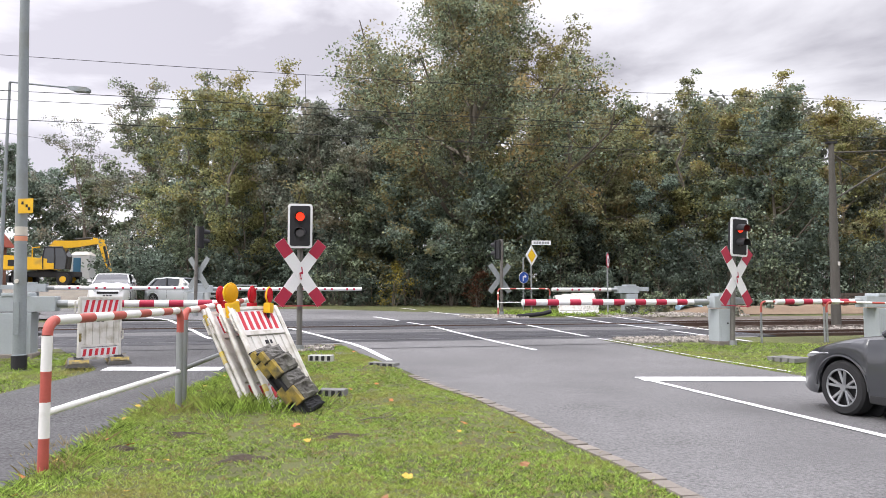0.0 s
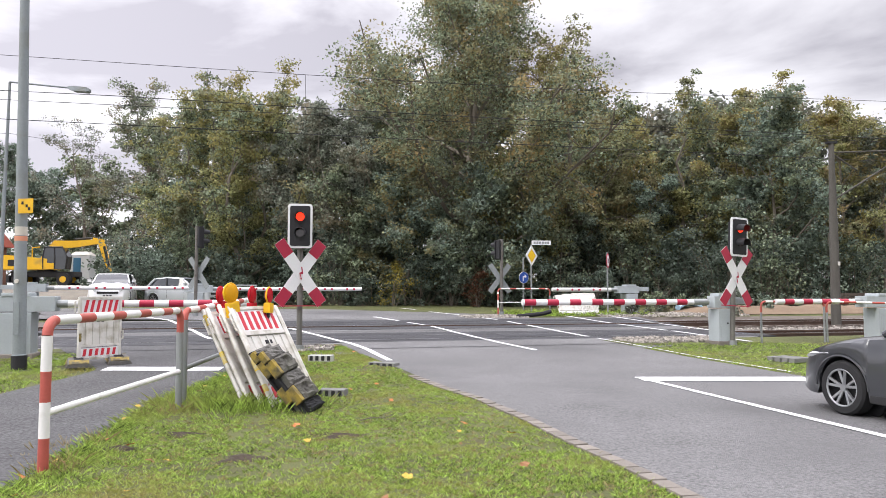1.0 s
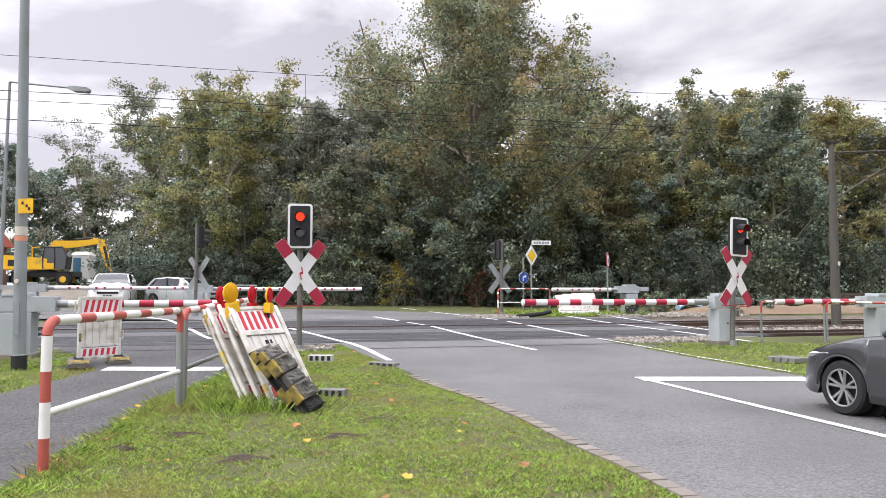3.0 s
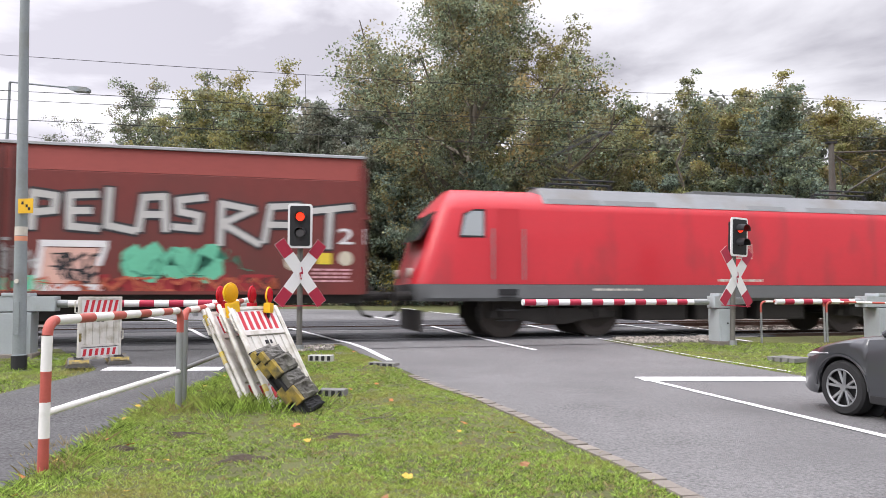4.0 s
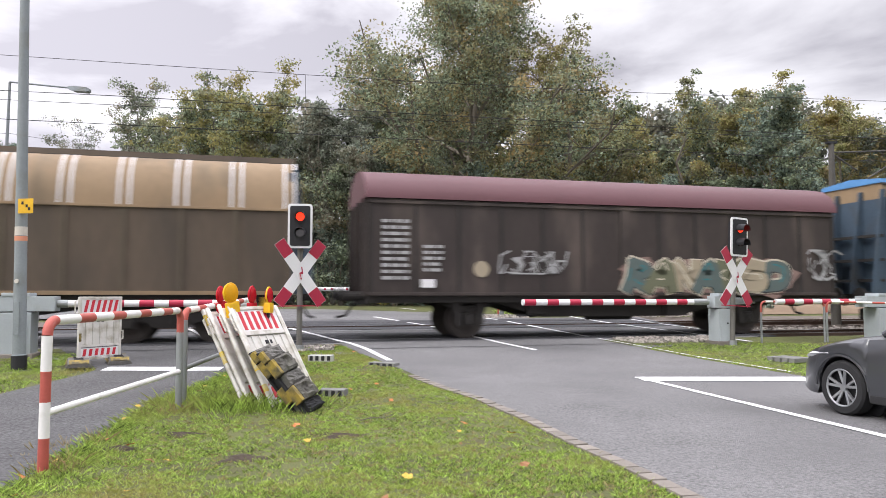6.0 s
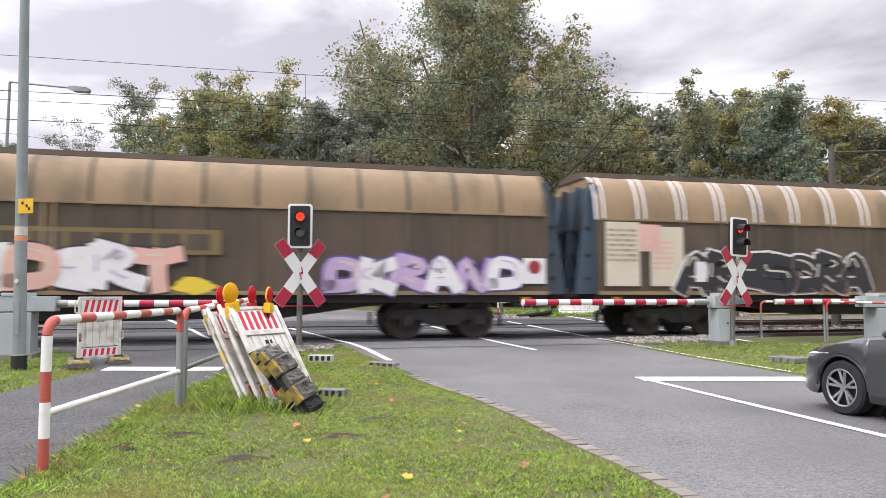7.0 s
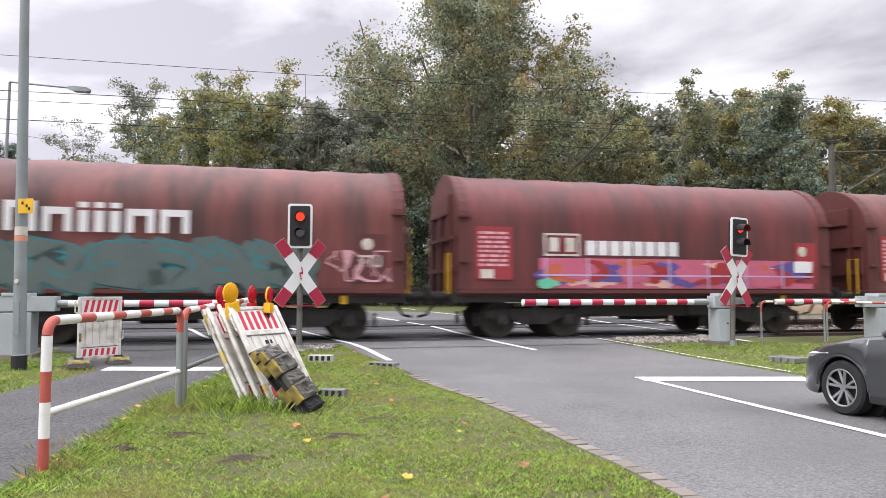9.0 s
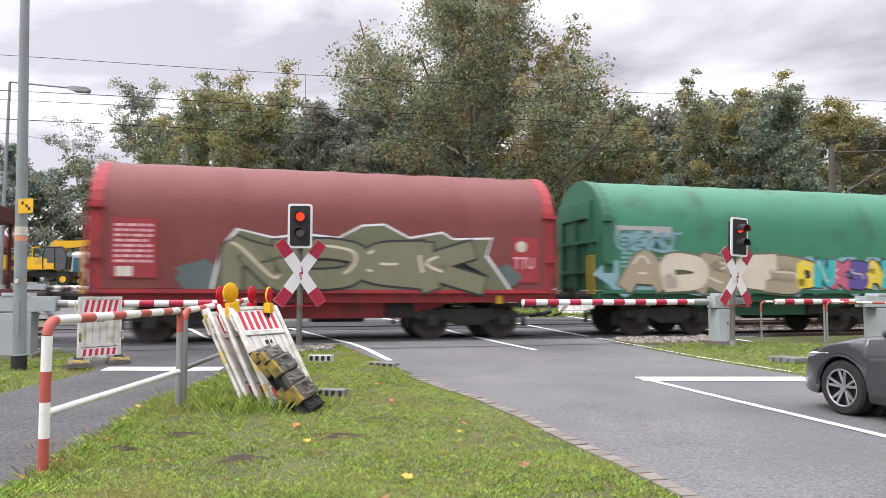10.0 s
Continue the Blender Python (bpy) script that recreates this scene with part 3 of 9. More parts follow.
tree_at(408, 255, 58, 45, 1, 23, low=3, limbs=12, per=43, second=6)
tree_at(476, 286, 62, 40, 2, 24, low=1.8, limbs=17, subs=6, per=47, label="dense dark-green maple at the wood's edge", second=0)
tree_at(465, 294, 58, 46, 6, 41, low=4, limbs=11, per=43, second=1)
tree_at(545, 262, 58, 45, 1, 25, low=3, limbs=12, per=41, second=6)
tree_at(612, 250, 62, 42, 4, 26, low=2, limbs=12, per=36, bare=0.25, label="sparse grey-green tree with bare twigs", second=6)
tree_at(705, 260, 75, 44, 1, 27, low=2, limbs=11, per=36)
tree_at(-605, 212, 40, 84, 2, 28, low=1.0, limbs=14, per=47, size=0.10, label="dark conifer-like tree beside the brick house")
tree_at(-720, 236, 62, 90, 0, 29, low=2, limbs=10, per=36, size=0.12)
# slim stems between them
for i, (bx, yt) in enumerate(((-150, 175), (-98, 190), (-80, 150), (20, 130), (118, 150), (182, 170), (205, 150), (245, 165), (310, 170), (332, 150), (385, 165), (430, 160), (520, 170), (-215, 160), (-290, 165), (-345, 150))):
    tree_at(bx, yt, 36, 40.5 + (i * 7 % 4), (0, 2, 6, 2, 1)[i % 5], 400 + i, low=3.2, limbs=6, subs=4, per=42, trunk=0.075, stems=1 + i % 2, label="slim young tree between the larger ones")
# the second row, which closes the wood
for i, (bx, yt) in enumerate(((-566, 172), (-488, 182), (-394, 238), (-316, 255), (-238, 258), (-160, 248), (-82, 255), (-4, 300), (90, 310), (168, 280), (238, 232), (310, 250), (380, 250), (450, 255), (520, 245), (590, 225), (668, 235))):
    tree_at(bx, yt, 84 if i > 2 else 58, (52 if i > 2 else 88) + (i * 37 % 5), (2, 0, 4)[i % 3], 50 + i, low=0.9, limbs=18, subs=6, per=24, size=0.20, clump=1.5, label="dark tree deep in the wood")


def shrub(x, y, high, wide, mi, seed, label="dark bramble and hazel shrub under the trees", clumps=26, per=90, size=0.11):
    rng = np.random.default_rng(seed)
    z0 = height(x, y) - 0.05
    t = thing("shrub", pose(x, y, z0), label, "shrub", "shrubs of the wood")
    cs = [(rng.normal() * wide * 0.26, rng.normal() * wide * 0.2, high * rng.uniform(0.08, 0.95) ** 1.1) for _ in range(clumps)]
    runs = [([(c[0] * 0.2, c[1] * 0.2, 0), (c[0] * 0.5, c[1] * 0.5, c[2] * 0.6), c], [0.025, 0.018, 0.006]) for c in cs[::2]]
    limb_tubes("stemwork", [([np.array(p, dtype=float) for p in pts], r) for pts, r in runs], t, 4)
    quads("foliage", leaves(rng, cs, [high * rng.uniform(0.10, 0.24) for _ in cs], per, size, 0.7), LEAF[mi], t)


rng0 = random.Random(4)
for i in range(7):
    d_ = 74 + i % 3
    shrub((-0.558 + 0.0255 * i) * d_, d_, 4.6 + 0.5 * (i % 2), 5.5, (2, 0)[i % 2], 220 + i, "dark hedge shrub behind the yard", 44, 110, 0.13)
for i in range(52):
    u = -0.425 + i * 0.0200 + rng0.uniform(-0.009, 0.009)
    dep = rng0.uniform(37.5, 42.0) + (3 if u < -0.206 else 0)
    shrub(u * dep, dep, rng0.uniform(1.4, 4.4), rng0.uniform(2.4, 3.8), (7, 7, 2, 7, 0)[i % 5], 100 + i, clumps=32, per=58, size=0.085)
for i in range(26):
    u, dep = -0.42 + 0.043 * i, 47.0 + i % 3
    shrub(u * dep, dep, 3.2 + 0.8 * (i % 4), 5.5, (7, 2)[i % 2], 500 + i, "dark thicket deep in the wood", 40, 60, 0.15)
shrub(-0.0711 * 37, 37, 2.4, 1.5, 3, 180, "yellow-leaved sapling at the wood's edge", 16, 46, 0.055)
shrub(0.0477 * 36.5, 36.5, 2.0, 1.1, 5, 181, "rust-red shrub at the wood's edge", 16, 80, 0.05)

# ---- the freight train; x runs forward, the near side is -y, z counts from the rail ----
M_LOCO = mat("locomotive_red", (0.50, 0.024, 0.036), 0.42, var=0.10, scale=0.7, fine=20, bump=0.03, dirt=(0.20, 0.03, 0.033), dirt_at=0.66, dirt_scale=0.8, coat=0.2, stretch=(1.3, 1, 0.45))
M_LOCO_GREY = mat("locomotive_grey", (0.13, 0.135, 0.14), 0.55, var=0.15, scale=1, fine=20, bump=0.05)
M_ROOF_GREY = mat("grey_roof", (0.20, 0.21, 0.22), 0.6, var=0.15, scale=0.8, fine=15, bump=0.1, dirt=(0.16, 0.15, 0.14), dirt_at=0.6, dirt_scale=1)
M_OXIDE = mat("oxide_red_side", (0.165, 0.034, 0.030), 0.55, var=0.16, scale=0.5, fine=12, bump=0.1, dirt=(0.11, 0.035, 0.03), dirt_at=0.58, dirt_scale=0.5, stretch=(1, 1, 0.5))
M_FRAME_OX = mat("dark_oxide_post", (0.075, 0.024, 0.022), 0.6, var=0.2)
# lighter copy of the side: skylight on the leaning top put into the colour
M_OXIDE_TOP = mat("oxide_red_lit_top", (0.235, 0.045, 0.037), 0.55, var=0.14, scale=0.6, fine=12, bump=0.1)
M_TAN = mat("tan_panel", (0.258, 0.180, 0.106), 0.6, var=0.2, scale=0.7, fine=10, bump=0.1, dirt=(0.155, 0.115, 0.072), dirt_at=0.58, dirt_scale=1.2, stretch=(1, 1, 0.4))
# grime of the lower wall; also painted joint shadow on shoulder ribs
M_TANDIRT_SHADE = mat("grimy_panel", (0.16, 0.128, 0.082), 0.7, var=0.22, scale=0.5, fine=8, bump=0.12, dirt=(0.085, 0.07, 0.05), dirt_at=0.54, dirt_scale=0.9, stretch=(1.6, 1, 0.3))
M_TANDARK = mat("very_grimy_panel", (0.095, 0.072, 0.052), 0.7, var=0.25, scale=0.5, fine=8, bump=0.12, dirt=(0.055, 0.045, 0.035), dirt_at=0.56, dirt_scale=0.7, stretch=(1.2, 1, 0.35))
M_BLUE = mat("blue_roof", (0.09, 0.24, 0.48), 0.5, var=0.14, scale=0.7, fine=10, bump=0.06, dirt=(0.07, 0.13, 0.22), dirt_at=0.62)
M_BLUEEND = mat("blue_grey_end", (0.05, 0.075, 0.105), 0.6, var=0.25, scale=1, fine=12, bump=0.1, dirt=(0.05, 0.055, 0.06), dirt_at=0.56)
M_MAROON = mat("maroon_roof", (0.105, 0.043, 0.05), 0.5, var=0.14, scale=0.6, fine=10, bump=0.06)
M_BROWNBLACK = mat("brown_black_side", (0.040, 0.031, 0.028), 0.6, var=0.22, scale=0.6, fine=10, bump=0.1, dirt=(0.09, 0.07, 0.06), dirt_at=0.62, stretch=(1, 1, 0.4))
M_UNDER = mat("underframe_grime", (0.032, 0.029, 0.027), 0.8, var=0.35, scale=1.5, fine=15, bump=0.2)
M_WHEEL = mat("wheel_steel", (0.055, 0.047, 0.042), 0.6, 0.3, var=0.3, scale=3)
# dark rib tone: the shading along the ribs is put into the colour
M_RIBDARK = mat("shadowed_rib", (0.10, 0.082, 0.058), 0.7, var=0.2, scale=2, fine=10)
M_OFFWHITE = mat("pale_placard", (0.58, 0.55, 0.50), 0.6, var=0.14, scale=2, fine=20, bump=0, dirt=(0.40, 0.35, 0.28), dirt_at=0.58, dirt_scale=2)
M_PINKWHITE = mat("faded_pink_lettering", (0.62, 0.34, 0.38), 0.6, var=0.1, bump=0)


def paint(name, c, rough=0.55):
    return mat(name, c, rough, var=0.13, scale=1.5, fine=14, bump=0.02)


P_WHITE, P_SILVER, P_BLACK = paint("spray_white", (0.66, 0.65, 0.66)), paint("spray_silver", (0.34, 0.34, 0.34)), paint("spray_black", (0.03, 0.03, 0.035))
P_GREEN, P_MINT, P_OLIVE = paint("spray_green", (0.05, 0.22, 0.15)), paint("spray_mint", (0.13, 0.46, 0.30)), paint("spray_olive", (0.13, 0.135, 0.085))
P_TEAL, P_PURPLE, P_ORANGE = paint("spray_teal", (0.03, 0.17, 0.19)), paint("spray_purple", (0.10, 0.075, 0.26)), paint("spray_orange", (0.44, 0.11, 0.06))
P_PINK, P_LILAC, P_SALMON = paint("spray_pink", (0.46, 0.11, 0.18)), paint("spray_lilac", (0.44, 0.33, 0.50)), paint("spray_salmon", (0.62, 0.38, 0.32))
P_BLUE, P_SKY, P_YEL = paint("spray_blue", (0.05, 0.12, 0.28)), paint("spray_sky", (0.20, 0.33, 0.38)), paint("spray_yellow", (0.68, 0.52, 0.05))
P_CREAM, P_BEIGE, P_GREYGREEN = paint("spray_cream", (0.55, 0.50, 0.40)), paint("spray_beige", (0.33, 0.28, 0.20)), paint("spray_greygreen", (0.09, 0.12, 0.115))
P_SIGNRED, P_GOLD = paint("placard_red", (0.28, 0.035, 0.042)), paint("gold_band", (0.28, 0.19, 0.035))
P_DUSK = paint("faded_pink_grey", (0.22, 0.145, 0.125))
P_CYAN, P_DARKRED = paint("spray_cyan", (0.05, 0.38, 0.40)), paint("dull_red", (0.30, 0.03, 0.035))

dg = None


def lettering(name, words, x0, x1, z0, z1, y, material, parent, grow=0.0, shear=0.0, label=""):
    """Built-in font words fitted into a rectangle on the near side."""
    cu = bpy.data.curves.new(name, "FONT")
    cu.body, cu.offset, cu.shear, cu.extrude = words, grow, shear, 0.002
    tmp = new("lettering_curve", cu)
    bpy.context.view_layer.update()
    me = bpy.data.meshes.new_from_object(tmp.evaluated_get(bpy.context.evaluated_depsgraph_get()))
    bpy.data.objects.remove(tmp)
    me.materials.clear()
    co = np.empty(len(me.vertices) * 3)
    me.vertices.foreach_get("co", co)
    co = co.reshape(-1, 3)
    lo, hi = co.min(0), co.max(0)
    out = np.stack((x0 + (co[:, 0] - lo[0]) / (hi[0] - lo[0]) * (x1 - x0), y - co[:, 2], z0 + (co[:, 1] - lo[1]) / (hi[1] - lo[1]) * (z1 - z0)), 1)
    me.vertices.foreach_set("co", out.ravel())
    me.update()
    return link(name, me, material, parent, label)


def flat(bm, outline, y, thick=0.003):
    """A thin painted shape on the near side, its face at y - thick."""
    return slab(bm, outline, thick, Matrix.Translation((0, y - thick, 0)))


def bars(parent, name, rects, y, material, label=""):
    first, bm = None, B()
    for x0, x1, z0, z1 in rects:
        flat(bm, [(x0, z0), (x1, z0), (x1, z1), (x0, z1)], y)
        if len(rects) < 16:
            ob = part(name, bm, material, parent, label)
            first, bm = first or ob, B()
    if first:
        bm.free()
        return first
    return part(name, bm, material, parent, label)


def small_print(parent, x0, x1, z0, z1, rows, y, material, seed=1, name="small_print"):
    r = random.Random(seed)
    rects = []
    h = (z1 - z0) / rows
    for i in range(rows):
        x = x0
        while x < x1 - 0.05:
            w = r.uniform(0.08, 0.3)
            rects.append((x, min(x1, x + w), z0 + i * h + h * 0.25, z0 + i * h + h * 0.78))
            x += w + 0.05
    return tagged(bars(parent, name, rects, y, material), kind="stuff")


def blob(cx, cz, rx, rz, seed, n=22, jag=0.16):
    r = random.Random(seed)
    p1, p2, p3 = r.uniform(0, 6), r.uniform(0, 6), r.uniform(0, 6)
    return [(cx + rx * math.cos(a) * (1 + jag * math.sin(3 * a + p1) + jag * 0.6 * math.sin(7 * a + p2)),
             cz + rz * math.sin(a) * (1 + jag * math.sin(4 * a + p3) + jag * 0.5 * math.sin(9 * a + p1))) for a in (2 * math.pi * k / n for k in range(n))]


STROKES = {  # glyph-like skeletons in a unit box
    0: [[(0, 0), (0.1, 1)], [(0.1, 1), (0.75, 0.75), (0.15, 0.45)], [(0.2, 0.45), (0.9, 0)]],
    1: [[(0.9, 0.9), (0.2, 0.8), (0.1, 0.3), (0.8, 0.1)], [(0.2, 0.5), (0.75, 0.5)]],
    2: [[(0, 0), (0.45, 1), (0.9, 0)], [(0.2, 0.35), (0.7, 0.35)]],
    3: [[(0.05, 0), (0.1, 1), (0.8, 0.05), (0.85, 1)]],
    4: [[(0, 0.9), (0.95, 0.95)], [(0.5, 0.95), (0.45, 0)]],
    5: [[(0.85, 0.85), (0.2, 0.95), (0.15, 0.55), (0.8, 0.45), (0.75, 0.05), (0.05, 0.1)]],
    6: [[(0.1, 0.1), (0.1, 0.9), (0.8, 0.8), (0.85, 0.2), (0.1, 0.08)]],
    7: [[(0.1, 1), (0.08, 0)], [(0.85, 0.95), (0.1, 0.5), (0.9, 0)]],
}


def thick_line(pts, w):
    """The outline of a polyline of that width."""
    pts = [Vector(p) for p in pts]
    left, right = [], []
    for i, p in enumerate(pts):
        t = (pts[min(i + 1, len(pts) - 1)] - pts[max(i - 1, 0)]).normalized()
        if i == 0:
            p = p - t * w * 0.35
        if i == len(pts) - 1:
            p = p + t * w * 0.35
        o = Vector((-t.y, t.x)) * w / 2
        left.append(p + o)
        right.append(p - o)
    return [tuple(p) for p in left + right[::-1]]


def soften(pts, k=5):
    """The same line drawn with a swing of the arm."""
    if len(pts) < 3:
        (ax, az), (bx_, bz) = pts[0], pts[-1]
        ox, oz = (bz - az) * 0.07, (ax - bx_) * 0.07
        pts = [pts[0], ((ax + bx_) / 2 + ox, (az + bz) / 2 + oz), pts[-1]]
    v = [Vector(p) for p in pts]
    v = [v[0]] + v + [v[-1]]
    out = []
    for i in range(1, len(v) - 2):
        for j in range(k):
            t = j / k
            out.append(0.5 * (2 * v[i] + (v[i + 1] - v[i - 1]) * t + (2 * v[i - 1] - 5 * v[i] + 4 * v[i + 1] - v[i + 2]) * t * t + (3 * v[i] - v[i - 1] - 3 * v[i + 1] + v[i + 2]) * t ** 3))
    return [tuple(p) for p in out + [v[-1]]]


def piece(parent, glyphs, x0, x1, z0, z1, y, fill, edge, seed=1, fat=0.30, rim=0.09, back=None, name="graffiti", label=""):
    """A sprayed piece: a cloud behind, an outline and filled strokes, each a coat in front of the other."""
    r = random.Random(seed)
    n = len(glyphs)
    w = (x1 - x0) / n
    if back:
        bm = B()
        k = max(3, int((x1 - x0) / 0.8))
        for i in range(k):
            flat(bm, blob(x0 + (i + 0.5) * (x1 - x0) / k, (z0 + z1) / 2 + r.uniform(-.08, .08), (x1 - x0) / k * 0.85, (z1 - z0) * 0.55, seed + i), y - 0.0005 * (i % 5), 0.003)
        part(name + "_cloud", bm, back, parent)
        y -= 0.006
    fills = fill if isinstance(fill, (list, tuple)) else [fill]
    lines = []
    for i, gi in enumerate(glyphs):
        dz = r.uniform(-0.05, 0.05) * (z1 - z0)
        sk = r.uniform(-0.15, 0.22)
        sx = r.uniform(1.08, 1.3)
        for s in STROKES[gi]:
            lines.append((i, soften([(x0 + (i - 0.04 + sx * 0.88 * (px + sk * (pz - 0.5) + r.uniform(-.05, .05))) * w, z0 + dz + (0.14 + 0.72 * pz) * (z1 - z0)) for px, pz in s])))
    tk = fat * 1.12 * min(w, z1 - z0)
    rim_w = rim * min(w, 0.6)
    dark = P_BLACK if edge is not P_BLACK else None
    for i in range(n):
        mine = [ln for j, ln in lines if j == i]
        up = 0.012 * (i % 2)
        if edge:
            bm = B()
            for j, ln in enumerate(mine):
                flat(bm, thick_line(ln, tk + 3.0 * rim_w), y - 0.0004 * j - 0.0001 * i, 0.003)
            part(name + "_outline", bm, edge, parent)
        if dark and i % 2 == 0 or edge is P_WHITE:
            bm = B()
            for j, ln in enumerate(mine):
                flat(bm, thick_line([(px + 0.02, pz - 0.015) for px, pz in ln], tk + 1.0 * rim_w), y - 0.0045 - up - 0.0004 * j, 0.003)
            part(name + "_shadow_line", bm, P_DUSK if fills[0] is P_BLACK else P_BLACK, parent)
        bm = B()
        for j, ln in enumerate(mine):
            flat(bm, thick_line(ln, tk), y - 0.009 - up - 0.0004 * j, 0.003)
        part(name + "_letter", bm, fills[i % len(fills)], parent, label if i == 0 else "")
        bm = B()
        for j, ln in enumerate(mine):
            k = len(ln) // 3
            flat(bm, thick_line([(px - tk * 0.22, pz + tk * 0.15) for px, pz in ln[k:2 * k + 2]], tk * 0.13), y - 0.013 - up - 0.0004 * j, 0.002)
        part(name + "_highlight", bm, P_TEAL if fills[i % len(fills)] is P_GREYGREEN else (P_CREAM if fills[i % len(fills)] is not P_WHITE else P_LILAC), parent)


HAND = {  # hand-drawn capitals in a unit box
    "P": [[(0.1, 0), (0.12, 1), (0.85, 0.92), (0.8, 0.5), (0.1, 0.42)]], "E": [[(0.95, 1), (0.1, 0.95), (0.12, 0.05), (1.0, 0)], [(0.1, 0.5), (0.75, 0.52)]],
    "L": [[(0.2, 1.15), (0.15, 0.1), (1.05, -0.05)]], "A": [[(0.0, 0), (0.15, 0.95), (0.85, 1.0), (0.9, 0)], [(0.1, 0.45), (0.85, 0.45)]],
    "S": [[(1.0, 1.0), (0.15, 0.9), (0.2, 0.55), (0.85, 0.45), (0.8, 0.05), (0.0, 0.1)]], "R": [[(0.1, -0.1), (0.12, 1.0), (0.9, 0.85), (0.15, 0.45), (1.05, -0.1)]],
    "V": [[(-0.1, 0), (0.45, 1.0), (0.6, 0.05), (0.95, 0.9)]], "T": [[(-0.05, 0.85), (1.05, 1.0)], [(0.5, 0.95), (0.45, -0.15)]]}


def hand_word(parent, word, x0, x1, z0, z1, y, width, material, name="graffiti_letter"):
    """A word in straight sprayed strokes, a dark edge under each letter."""
    w = (x1 - x0) / len(word)
    for i, ch in enumerate(word):
        bm, edge = B(), B()
        for j, st in enumerate(HAND[ch]):
            pts = [(x0 + w * (i + 0.08 + 0.84 * px), z0 + (z1 - z0) * pz) for px, pz in st]
            for k, (a, b_) in enumerate(zip(pts, pts[1:])):
                flat(edge, thick_line([a, b_], width * 1.7), y - 0.0003 * (k + 4 * j), 0.003)
                flat(bm, thick_line([a, b_], width), y - 0.006 - 0.0003 * (k + 4 * j) - 0.0001 * (i % 3), 0.003)
        part(name + "_edge", edge, P_BLACK, parent)
        part(name, bm, material, parent)


def scribble(parent, x0, x1, z0, z1, y, material, seed, count=14, w=0.05, name="graffiti_scrawl"):
    r = random.Random(seed)
    bm = B()
    for i in range(count):
        x = x0 + (x1 - x0) * (i + r.random()) / count
        pts = [(x, z0 + (z1 - z0) * r.random())]
        for k in range(5):
            pts.append((pts[-1][0] + r.uniform(-0.12, 0.26), min(z1, max(z0, pts[-1][1] + r.uniform(-0.35, 0.35)))))
        flat(bm, thick_line(pts, w * r.uniform(0.6, 1.4)), y - 0.0004 * (i % 9), 0.003)
    return part(name, bm, material, parent, kind="stuff")


WHEELS = {}


def wheel_mesh(r):
    if r not in WHEELS:
        bm = B()
        prof = [(0.0, -0.09), (0.10, -0.09), (0.12, -0.05), (r * 0.62, -0.03), (r * 0.80, -0.065), (r, -0.065), (r, 0.05), (r + 0.03, 0.06), (r + 0.03, 0.075), (0.0, 0.075)]
        n = 28
        rows = [[bm.verts.new((p * math.cos(2 * math.pi * k / n), yy, p * math.sin(2 * math.pi * k / n))) for k in range(n)] for p, yy in prof[1:-1]]
        for a, b in zip(rows, rows[1:]):
            for k in range(n):
                bm.faces.new((a[k], a[(k + 1) % n], b[(k + 1) % n], b[k]))
        bm.faces.new(rows[0])
        bm.faces.new(rows[-1][::-1])
        me = bpy.data.meshes.new("wheel")
        bmesh.ops.recalc_face_normals(bm, faces=bm.faces)
        bm.to_mesh(me)
        bm.free()
        WHEELS[r] = me
    return WHEELS[r]


def wheelset(parent, x, r):
    for sy in (-1, 1):
        w = link("wheel", wheel_mesh(r), M_WHEEL, parent, smooth=False)
        w.matrix_basis = pose(x, sy * 0.79, r, 0, 0, 0 if sy < 0 else 180)
    part("axle", rod(B(), (x, -1.05, r), (x, 1.05, r), 0.08), M_WHEEL, parent)


def bogie(parent, x, r=0.46, base=1.8, material=None):
    bm = B()
    for sy in (-1, 1):
        y = sy * 1.02
        slab(bm, [(x - base / 2 - 0.45, 0.50), (x - base / 2 + 0.35, 0.46), (x - 0.35, 0.34), (x + 0.35, 0.34), (x + base / 2 - 0.35, 0.46), (x + base / 2 + 0.45, 0.50),
                  (x + base / 2 + 0.42, 0.66), (x + 0.5, 0.74), (x - 0.5, 0.74), (x - base / 2 - 0.42, 0.66)], 0.09, Matrix.Translation((0, y - 0.045, 0)))
        for dx in (-base / 2, base / 2):
            box(bm, (x + dx, sy * 1.07, r), (0.30, 0.18, 0.28), 0.03)
            rod(bm, (x + dx, sy * 1.10, r), (x + dx, sy * 1.20, r), 0.11, n=14)
            for k in (-0.22, 0.22):
                rod(bm, (x + dx + k, sy * 1.05, r + 0.02), (x + dx + k, sy * 1.05, r + 0.26), 0.055, n=8)
            box(bm, (x + dx - 0.62 * (1 if dx < 0 else -1), sy * 0.86, r), (0.08, 0.12, 0.34), 0.01)
        rod(bm, (x, sy * 0.98, 0.42), (x, sy * 0.98, 0.82), 0.14, n=12)
    box(bm, (x, 0, 0.62), (0.4, 2.0, 0.2), 0.02)
    b = part("bogie", bm, material or M_UNDER, parent, "grimy black two-axle bogie")
    wheelset(b, x - base / 2, r)
    wheelset(b, x + base / 2, r)


